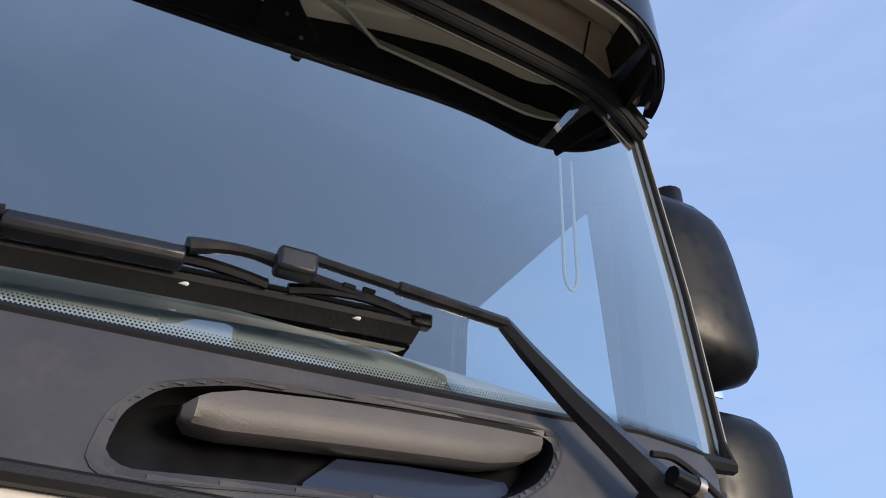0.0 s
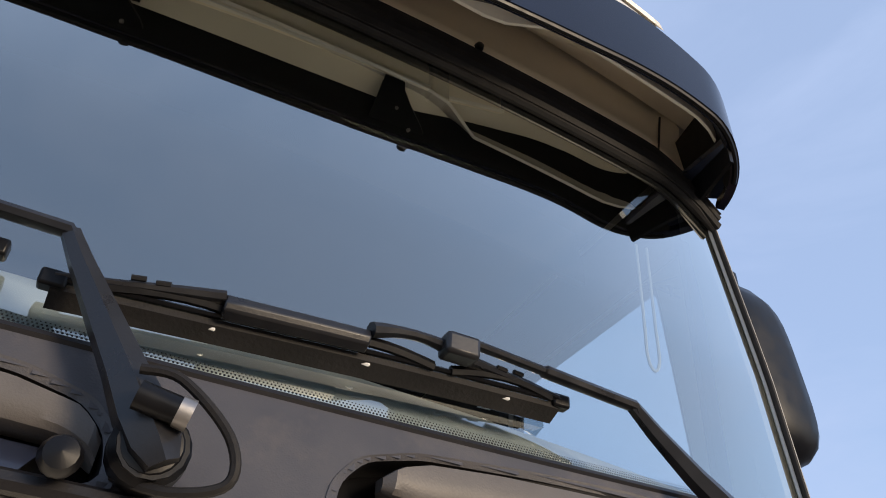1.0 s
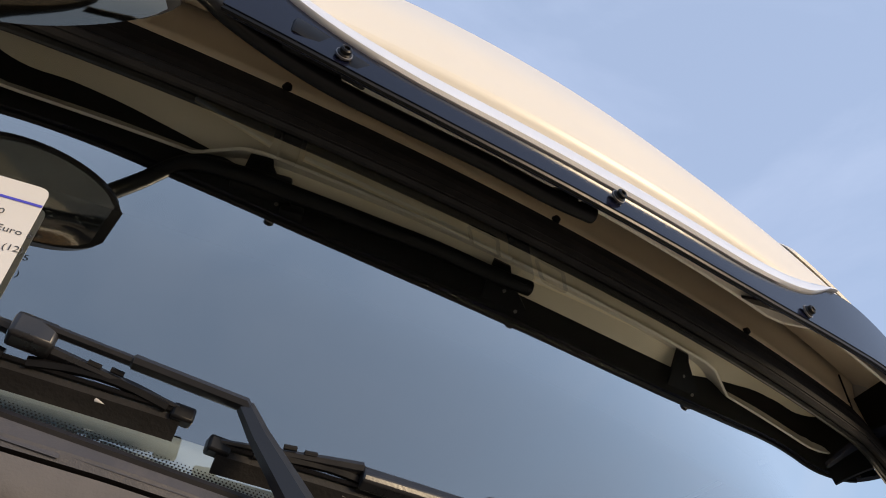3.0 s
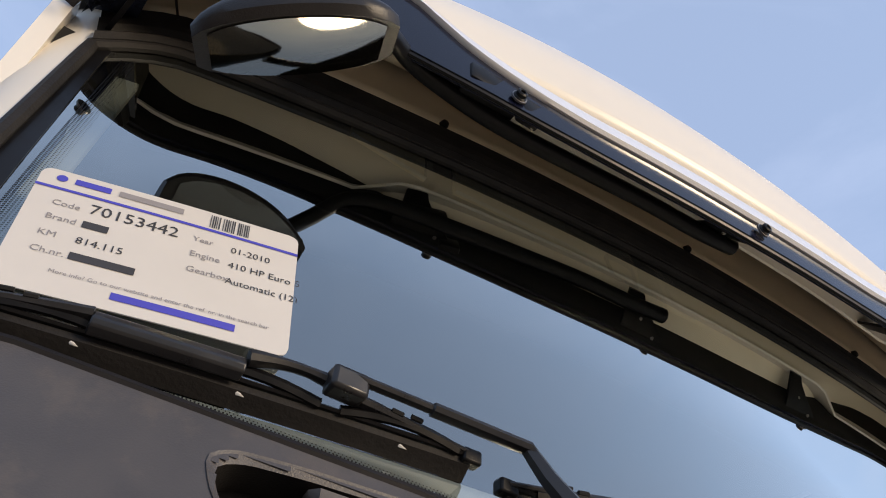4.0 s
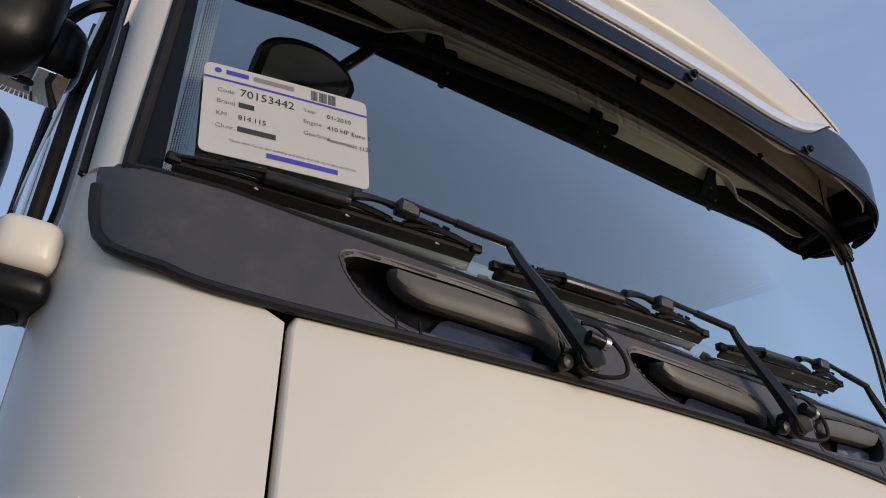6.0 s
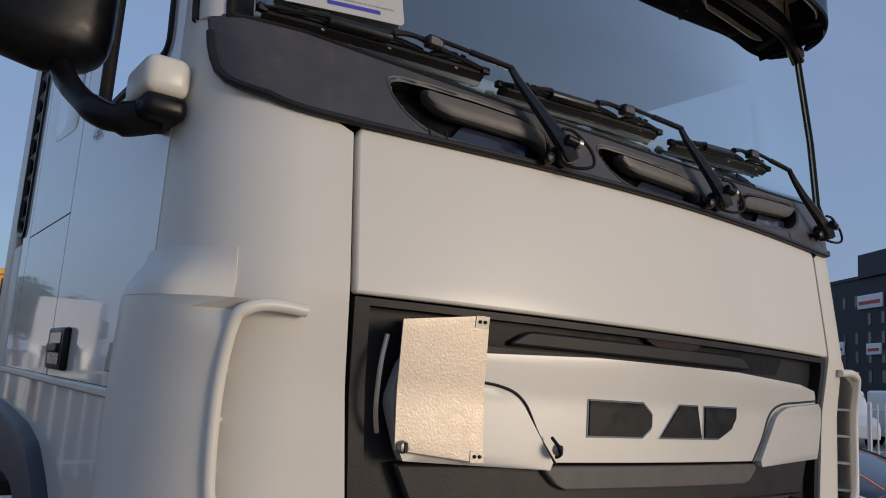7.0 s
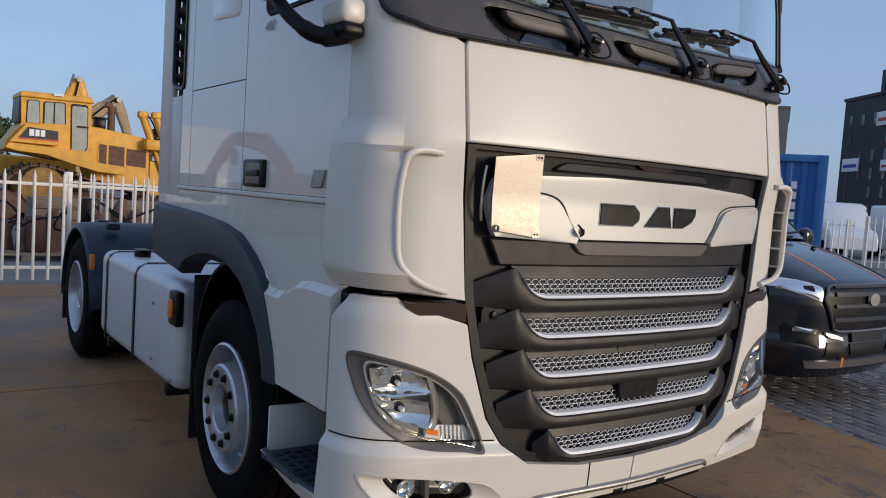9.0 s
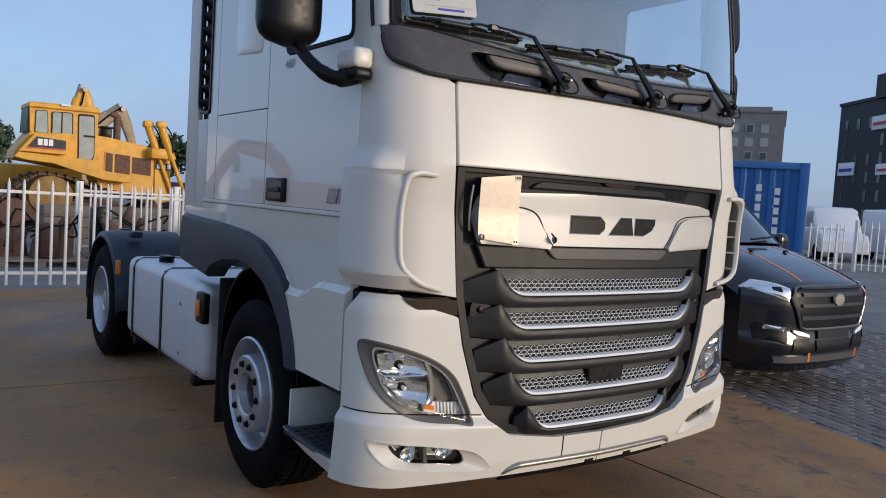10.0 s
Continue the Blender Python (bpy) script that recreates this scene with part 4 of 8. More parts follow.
def header_line(u):
    """Where the rubber ends and the painted header begins."""
    a = abs(u)
    return 3.042 + 0.04 * a * a - 0.012 * u - (0.0 if a < 1.0 else 2.4 * (a - 1.0) ** 1.7)


def glass_edge(s, z):
    return float(np.interp(z, [2.3, 2.66, 2.95], [1.203, 1.176, 1.152])) if s > 0 else -float(np.interp(z, [2.3, 2.66, 2.95], [1.146, 1.131, 1.121]))


def glass_at(u, z, off=-0.016):
    return front(u, z, off, 1.35)


def glass_uz(w, f):
    """w across from -1 to 1, f up from 0 to 1."""
    lo, hi = glass_low(w), glass_line(1.13 * w)
    z = lo + (hi - lo) * f
    return (glass_edge(-1, z) * (1 - w) + glass_edge(1, z) * (1 + w)) / 2, z


bm = B()
skin(bm, [[glass_at(*glass_uz(-1 + j / 30, k / 20)) for j in range(61)] for k in range(21)])
glass = part("windscreen", bm, WIND, truck, "curved windscreen glass mirroring the sky")
glass.visible_shadow = False
# rubber seal round the glass: a lip at the foot and the sides, a broad ribbed band over the top
foot = [glass_uz(1 - j / 25, 0) for j in range(51)]
rise_l = [glass_uz(-1, k / 16) for k in range(1, 17)]
rise_r = [glass_uz(1, k / 16) for k in range(16, 0, -1)]
top_us = [-1 + j / 30 for j in range(61)]
top_line = [glass_uz(w, 1) for w in top_us]
part("windscreen_seal", tube(B(), [glass_at(u, z - (0.012 if z < 2.3 and abs(u) < 1.1 else 0), -0.008) for u, z in foot + rise_l + top_line[1:-1] + rise_r], [0.0135] * 51 + [0.0115] * 16 + [0.010] * 59 + [0.0055] * 16, 8, closed=True), RUBBER, truck, "black rubber seal")


def band_at(w, f, off):
    u, z = glass_uz(w, 1)
    v = u * (1 + 0.018 * f)
    return glass_at(v, z + (max(header_line(v), z + 0.02) - z) * f, off)


part("seal_band", slab(B(), [[band_at(w, f, o) for w in top_us] for f, o in ((0, 0.004), (0.12, 0.010), (0.24, 0.004), (0.34, -0.003), (0.44, 0.006), (0.56, 0.010), (0.66, 0.004), (0.76, -0.004), (0.84, 0.004), (0.93, 0.009), (1.0, 0.0))],
     [[band_at(w, f, -0.02) for w in top_us] for f in (0, 0.12, 0.24, 0.34, 0.44, 0.56, 0.66, 0.76, 0.84, 0.93, 1.0)]), RUBBER, truck, "ribbed black rubber over the glass", sharp=20)
# black edge and dots printed on the glass
bm = B()


def dot(bm, c, e, r):
    bm.faces.new([bm.verts.new(c + e * (r * math.cos(a)) + Vector((0, 0.2, 1)) * (r * math.sin(a))) for a in (0, 1.05, 2.09, 3.14, 4.19, 5.24)])


for row, (dz, r) in enumerate(((0.0115, 0.0017), (0.0153, 0.0015), (0.019, 0.0013), (0.0226, 0.0011), (0.026, 0.0008))):
    n = 560
    for j in range(n):
        u = -1.10 + 2.25 * (j + 0.5 * (row % 2)) / n
        z = glass_low(u) + dz
        c = glass_at(u, z, -0.0145)
        dot(bm, c, (glass_at(u + 0.002, z, -0.0145) - c).normalized(), r)
for row, r in enumerate((0.0014, 0.0013, 0.0012, 0.0011, 0.0009, 0.0008, 0.0006)):
    n = 150
    for j in range(n):
        z = 2.32 + (2.90 - 2.32) * (j + 0.5 * (row % 2)) / n
        dot(bm, glass_at(-(1.094 - 0.004 * row - 0.03 * (z - 2.32)), z, -0.0145), Vector((-0.9, 0.25, 0)), r)
tagged(part("glass_dots", bm, BLACK, glass), kind="stuff")
bu = [-1.12 + 2.31 * j / 60 for j in range(61)]
part("glass_border", slab(B(), [[glass_at(-u_, z, -0.0135) for z in [2.3 + 0.65 * k / 12 for k in range(13)]] for u_ in (1.15, 1.125, 1.098)], [[glass_at(-u_, z, -0.0155) for z in [2.3 + 0.65 * k / 12 for k in range(13)]] for u_ in (1.15, 1.125, 1.098)]), BLACK, glass)
part("glass_border", slab(B(), [[glass_at(u, glass_low(u) + d, -0.0135) for u in bu] for d in (-0.006, 0.009)], [[glass_at(u, glass_low(u) + d, -0.0155) for u in bu] for d in (-0.006, 0.009)]), BLACK, glass)

# pillars from the seal round to the doors
for s in (-1, 1):
    rows_o, rows_i = [], []
    for k in range(30):
        z = 2.285 + (3.035 - 2.285) * k / 29
        a = glass_at(glass_edge(s, z) + s * 0.006, z, -0.004)
        e = Vector((s * max(1.190, abs(a.x) + 0.004), a.y + 0.062, z))
        c = Vector((e.x, a.y + 0.022, z))
        curve_ = [a * (1 - f) ** 2 + c * (2 * f * (1 - f)) + e * f * f for f in [j / 10 for j in range(11)]]
        rows_o.append(curve_)
        rows_i.append([p + Vector((-s * 0.03, 0.02, 0)) for p in curve_])
    part("pillar", slab(B(), rows_o, rows_i), WHITE, truck, "pale windscreen pillar")
    seam = [r[-1] for r in rows_o]
    part("pillar_seam", tube(B(), [p + Vector((s * 0.004, 0.006, 0)) for p in seam], 0.009, 6), RUBBER, truck)
    part("door_frame", slab(B(), [[Vector((s * 1.196, p.y + (0.425 - p.y) * f, p.z)) for p in seam] for f in (0.02, 1)], [[Vector((s * 1.17, p.y + (0.425 - p.y) * f, p.z)) for p in seam] for f in (0.02, 1)]), WHITE, truck)
    # lining behind the glass by the pillar
    if s < 0:
        part("pillar_lining", patch(B(), [(s * 1.105, 2.3), (s * 1.072, 2.3), (s * 1.048, 2.90), (s * 1.082, 2.90)], -0.05, 0.01, 1.35, n=8, m=4), LINER, truck)
        part("pillar_lining", patch(B(), [(s * 1.16, 2.24), (s * 1.30, 2.24), (s * 1.30, 3.0), (s * 1.12, 3.0)], -0.06, 0.02, n=8, m=8), DARKIN, truck)
# painted header over the rubber: a bright flange with rivets
hu = [-1.13 + 2.26 * j / 60 for j in range(61)]
part("header_panel", slab(B(), [[front(u, header_line(u) + d, o, 1.35) for u in hu] for d, o in ((-0.006, -0.004), (0.004, 0.002), (0.032, 0.003), (0.045, -0.004), (0.1, -0.004), (0.16, 0.0), (0.2, 0.01))],
     [[front(u, header_line(u) + d, -0.03, 1.35) for u in hu] for d in (-0.006, 0.004, 0.032, 0.045, 0.1, 0.16, 0.2)]), CREAM, truck, "cream painted header above the windscreen")
for u in (-0.548, 0.025, 0.586):
    part("header_rivet", lathe(B(), [(0.001, 0.009), (0.007, 0.007), (0.0095, 0.0), (0.0095, -0.004)], 10, Matrix.Translation(front(u, header_line(u) + 0.012, 0.004, 1.35)) @ Matrix.Rotation(radians(-90), 4, "Z")), BLACK, truck)

# roof
ROOF = [(0.090, 3.035), (0.082, 3.065), (0.075, 3.105), (0.072, 3.12), (0.078, 3.17), (0.098, 3.28), (0.162, 3.44), (0.25, 3.62), (0.375, 3.78), (0.59, 3.90), (0.95, 3.97), (1.5, 4.0), (2.3, 3.99)]


def roof_at(y, z, u):
    a = abs(u)
    f = min(1, max(0, (z - 3.1) / 0.6))
    drop = f * (0.07 * (a / 0.9) ** 2 + 0.12 * (a / 1.2) ** 8)
    tuck = 0.048 * max(0.0, (3.105 - z) / 0.07) * min(1, max(0, (0.68 - a) / 0.1))     # the lower edge folds in behind the strip
    p = front(u, z, 0, 1.2, base=y + tuck, bend=0.25)
    back = min(1, max(0, (y - 0.4) / 0.8))
    p.y = p.y * (1 - back) + y * back
    return Vector((p.x * (1 - 0.09 * f * f), p.y, z - drop))


prof = [(p.x, p.z) for p in smooth_path([(y, 0, z) for y, z in ROOF], 5)]
bm = B()
top = [[roof_at(y, z, -1.36 + 2.72 * j / 64) for j in range(65)] for y, z in prof]
low = [[p + Vector((0, 0.006 + 0.024 * min(1, max(0, (p.z - 3.05) / 0.3)), -0.03 * min(1, max(0, (p.z - 3.05) / 0.3)))) for p in r] for r in top]
part("roof", slab(bm, top, low), WHITE, truck, "tall cream-white roof")
for s in (-1, 1):
    side_prof = ((2.99, 1.2035), (3.10, 1.202), (3.22, 1.194), (3.36, 1.172), (3.50, 1.135), (3.64, 1.085), (3.76, 1.02))
    side_ys = [0.56, 0.62, 0.70, 0.8, 0.95, 1.1, 1.5, 1.9, 2.3]
    ro = [[Vector((s * (x - 0.05 * max(0.0, (0.70 - y) / 0.14) ** 2 * min(1, max(0, (z - 3.08) / 0.2))), y + 0.30 * max(0.0, z - 3.1), z)) for y in side_ys] for z, x in side_prof]
    part("roof_side", slab(B(), ro, [[p + Vector((-s * 0.025, 0, 0)) for p in r] for r in ro]), WHITE, truck)
    # roof lamp, a recessed clear window
    quad = [(0.71, 3.335), (1.0, 3.315), (0.98, 3.50), (0.80, 3.49)]
    o = [roof_at(float(np.interp(z, [q[1] for q in prof[:40]], [q[0] for q in prof[:40]])), z, s * u) + Vector((0, -0.006, 0)) for u, z in resample(rounded(quad, 0.03), 48)]
    cc = sum(o, Vector()) / len(o)
    inn = [cc + (p - cc) * 0.88 for p in o]
    bm = B()
    va, vb, vc = [bm.verts.new(p) for p in o], [bm.verts.new(p + Vector((0, -0.008, 0))) for p in inn], [bm.verts.new(p + Vector((0, 0.02, 0))) for p in inn]
    for k in range(48):
        j = (k + 1) % 48
        bm.faces.new((va[k], va[j], vb[j], vb[k]))
        bm.faces.new((vb[k], vb[j], vc[j], vc[k]))
    rl = part("roof_lamp", bm, WHITE, truck, "recessed clear roof lamp")
    bm = B()
    bm.faces.new([bm.verts.new(p + Vector((0, -0.002, 0))) for p in inn])
    part("roof_lamp_lens", bm, GLOSSG, rl)


# visor
def vis(u, z, off=0.0):
    """A place on the visor's curved face."""
    return front(u, z, off, 1.175 if u > 0 else 1.20, 0.055, 0.20 if u > 0 else 0.24)


def visor_low(u):
    return float(np.interp(abs(u), LOW_U, LOW_Z))


def visor_high(u):
    return float(np.interp(abs(u), HIGH_U, HIGH_Z)) + (0.018 * math.exp(-((u + 1.04) / 0.11) ** 2) if u < 0 else 0.0)


def strip_top(u):
    return float(np.interp(abs(u), TOP_U, TOP_Z))


def curve(pts, per=8):
    p = smooth_path([(a, 0, b) for a, b in pts], per)
    return [q.x for q in p], [q.z for q in p]


LOW_U, LOW_Z = curve([(0, 2.934), (0.25, 2.938), (0.4, 2.947), (0.5, 2.957), (0.7, 2.985), (0.83, 3.006), (0.93, 3.014), (1.02, 3.008), (1.10, 2.990), (1.17, 2.97), (1.27, 2.955)])
HIGH_U, HIGH_Z = curve([(0, 2.990), (0.3, 2.996), (0.42, 3.008), (0.52, 3.032), (0.6, 3.065), (0.66, 3.105), (0.72, 3.145), (0.83, 3.166), (0.95, 3.155), (1.06, 3.125), (1.14, 3.075), (1.2, 3.025), (1.245, 2.975), (1.27, 2.952)])
TOP_U, TOP_Z = curve([(0, 3.048), (0.3, 3.052), (0.42, 3.062), (0.52, 3.082), (0.6, 3.11), (0.66, 3.135), (0.72, 3.157), (0.8, 3.17)])
VU = 1.255
us = [-VU + 2 * VU * j / 140 for j in range(141)]
rows_o, rows_i = [], []
for k in range(9):
    f = k / 8
    rows_o.append([vis(u, visor_low(u) + (visor_high(u) - visor_low(u)) * f, 0.004 - 0.005 * f) for u in us])
    rows_i.append([vis(u, visor_low(u) + (visor_high(u) - visor_low(u)) * f, -0.014) for u in us])
visor = part("sun_visor", slab(B(), rows_o, rows_i), VISOR, truck, "dark blue-black sun visor over the windscreen")
part("visor_edge", tube(B(), [vis(u, visor_low(u) - 0.001, -0.004) for u in us[4:-4]], 0.0055, 6), BLACK, visor)
part("visor_gap", tube(B(), [vis(u, visor_high(u) + 0.002, -0.012) for u in us[6:-6]], 0.007, 6), BLACK, visor)
# pale strip over the visor's middle, hollow above
us2 = [-0.735 + 1.47 * j / 70 for j in range(71)]


def strip_at(u, f, off):
    lo, hi = visor_high(u) + 0.004, max(strip_top(u), visor_high(u) + 0.006)
    return vis(u, lo + (hi - lo) * f, off)


part("visor_strip", slab(B(), [[strip_at(u, f, o) for u in us2] for f, o in ((0, 0.002), (0.10, 0.008), (0.5, 0.007), (0.85, 0.0), (1, -0.014))], [[strip_at(u, f, -0.015 - 0.005 * f) for u in us2] for f in (0, 0.12, 0.5, 0.85, 1)]), STRIP, visor, "satin silver strip along the visor")
us3 = us2[2:-2]
part("visor_ledge", slab(B(), [[strip_at(u, 0.98, -0.012 - 0.008 * f) for u in us3] for f in (0, 0.5, 1)], [[strip_at(u, 0.8, -0.012 - 0.008 * f) for u in us3] for f in (0, 0.5, 1)]), WHITE, visor)
# dark sheet added behind the visor to darken its mirror image in the glass, and the painted soffit from there up to the
# header
us4 = [-1.20 + 2.40 * j / 84 for j in range(85)]


def sheet_top(u):
    k = min(1, max(0, (0.95 - abs(u)) / 0.4))
    return vis(u, (visor_low(u) + 0.08) * k + max(3.15, visor_high(u) - 0.01) * (1 - k), -0.032 * k - 0.05 * (1 - k)), k


def sheet_at(u, f, off=0.0):
    a = vis(u, visor_low(u) + 0.006, -0.016)
    return a.lerp(sheet_top(u)[0], f) + Vector((0, off, off))


def soffit_at(u, f, off=0.0):
    t, k = sheet_top(u)
    h = front(u, 3.215, 0.010, 1.35)
    c = vis(u, 3.06, -0.11) * k + t.lerp(h, 0.5) * (1 - k)
    return t * (1 - f) ** 2 + c * (2 * f * (1 - f)) + h * f * f + Vector((0, 0, off))


part("reflection_sheet", slab(B(), [[sheet_at(u, f / 6) for u in us4] for f in range(7)], [[sheet_at(u, f / 6, -0.004) for u in us4] for f in range(7)]), DARKIN, visor, "dark sheet added behind the visor to darken its reflection")
part("visor_soffit", slab(B(), [[soffit_at(u, f / 6) for u in us4] for f in range(7)], [[soffit_at(u, f / 6, 0.004) for u in us4] for f in range(7)]), CREAM, visor, "cream painted soffit between visor and header")
# dark soffit that closes the ends between visor and header
for s in (-1, 1):
    eu = [1.09 + (VU - 0.02 - 1.09) * j / 12 for j in range(13)]
    rows_o, rows_i = [], []
    for g in range(5):
        f = g / 4
        rows_o.append([vis(s * u, visor_low(s * u) + 0.008, -0.010).lerp(glass_at(s * min(u, 1.15), visor_low(s * u) + 0.03, 0.006), f) for u in eu])
        rows_i.append([p + Vector((0, 0, 0.012)) for p in rows_o[-1]])
    part("visor_end", slab(B(), rows_o, rows_i), GLOSSB, visor, "glossy black end piece")
    part("header_seam", tube(B(), [front(s * (1.035 + 0.006 * k), header_line(1.03) + 0.004 + 0.02 * k, 0.003, 1.35) for k in range(8)], 0.0025, 5), BLACK, visor)
    part("end_wall", slab(B(), [[front(s * 1.112, z, 0.0, 1.35).lerp(vis(s * 1.10, z, -0.012), g) for g in (0, 0.5, 1)] for z in (2.955, 3.05, 3.15)], [[front(s * 1.112, z, 0.0, 1.35).lerp(vis(s * 1.10, z, -0.012), g) + Vector((s * 0.008, 0, 0)) for g in (0, 0.5, 1)] for z in (2.955, 3.05, 3.15)]), BLACK, visor)
for u, z in ((-1.165, 2.945), (-0.51, 2.982), (0.025, 2.968), (0.545, 2.982)):
    c0 = vis(u, z, 0.009)
    out = (vis(u, z, 0.1) - vis(u, z)).normalized()
    m = Matrix.Translation(c0) @ out.to_track_quat("X", "Z").to_matrix().to_4x4()
    bo = part("visor_bolt", lathe(B(), [(0.0125, -0.004), (0.0125, 0.002), (0.010, 0.004), (0.0098, 0.010), (0.007, 0.012), (0.005, 0.0115), (0.004, 0.008), (0.0005, 0.008)], 18, m), BLACK, visor, "black visor bolt")
    part("bolt_washer", lathe(B(), [(0.0145, -0.003), (0.0145, 0.0005), (0.012, 0.001)], 18, m), STEELD, bo)
# small three-cornered brackets behind the visor's lower edge
for u in (-0.53, -0.005, 0.52):
    lz = visor_low(u)
    plan = ((0.010, 0.0, 0.064), (0.03, -0.008, 0.052), (0.05, -0.022, 0.036), (0.068, -0.032, 0.024), (0.08, -0.034, 0.02))
    rows_o = [[vis(u + c + w * q, visor_low(u + c + w * q) + 0.004 + 0.9 * d, -d) for q in (-1, -0.3, 0.3, 1)] for d, c, w in plan]
    rows_i = [[p + Vector((0, 0.0, 0.008)) for p in r] for r in rows_o]
    br = part("visor_bracket", slab(B(), rows_o, rows_i), BLACK, visor, "black steel visor bracket")
    for k in range(2):
        part("bracket_bolt", lathe(B(), [(0.0005, 0.004), (0.003, 0.003), (0.0045, 0.0)], 8, Matrix.Translation(vis(u + 0.02 - 0.035 * k, lz + 0.02 + 0.022 * k, -0.022 - 0.02 * k)) @ Matrix.Rotation(radians(90), 4, "Y")), STEEL, br)

# kerb mirror on its long arm behind the visor
arm = part("kerb_mirror_arm", tube(B(), smooth_path([(0.03, 0.12, 2.985), (-0.066, 0.122, 2.974), (-0.19, 0.128, 2.976), (-0.33, 0.136, 2.972), (-0.48, 0.148, 2.974), (-0.58, 0.155, 2.988), (-0.68, 0.15, 3.0), (-0.75, 0.11, 2.97), (-0.80, 0.09, 2.92)], 6), 0.016, 10), BLACK, truck, "black mirror arm behind the visor")
part("arm_hinge", box(B(), -0.60, -0.49, 0.10, 0.16, 2.985, 3.03, 0.008), BLACK, arm)
part("hinge_lug", box(B(), -0.50, -0.455, 0.09, 0.12, 2.96, 3.0, 0.006), BLACK, arm)
A, Z = Vector((-0.99, 0.165, 2.775)), Vector((-0.765, 0.045, 2.862))
axis = (Z - A).normalized()
grow = Vector((0, 0.93, 0.36))
grow = (grow - axis * grow.dot(axis)).normalized()
out = axis.cross(grow)
if out.y > 0:
    out = -out
rows = []
for k in range(21):
    f = k / 20
    w = max(0.05, math.sin(math.pi * (0.02 + 0.96 * f))) ** 0.26
    h = max(0.05, math.sin(math.pi * (0.02 + 0.96 * f))) ** 0.55
    c = A.lerp(Z, f)
    ring_ = [c + grow * (0.090 * w * math.cos(a)) + out * (0.056 * h * max(0, math.sin(a)) ** 0.8) for a in (math.pi * q / 14 for q in range(15))]
    rows.append(ring_ + [c + grow * (0.083 * w * g) - out * 0.012 for g in (-0.98, -0.5, 0, 0.5, 0.98)])
bm = B()
vs = skin(bm, rows, close=True)
bm.faces.new(vs[0])
bm.faces.new(vs[-1])
km = part("kerb_mirror", bm, GRILLE, truck, "boat-shaped front kerb mirror with a dark shell")
bm = B()
skin(bm, [[A.lerp(Z, 0.07 + 0.86 * k / 14) + grow * (0.079 * math.sin(math.pi * (0.05 + 0.90 * k / 14)) ** 0.28 * (q / 5 - 1)) - out * (0.014 + 0.005 * math.sin(math.pi * k / 14) * (1 - (q / 5 - 1) ** 2)) for q in range(11)] for k in range(15)])
part("mirror_glass", bm, KERBGLASS, km, "convex mirror glass")

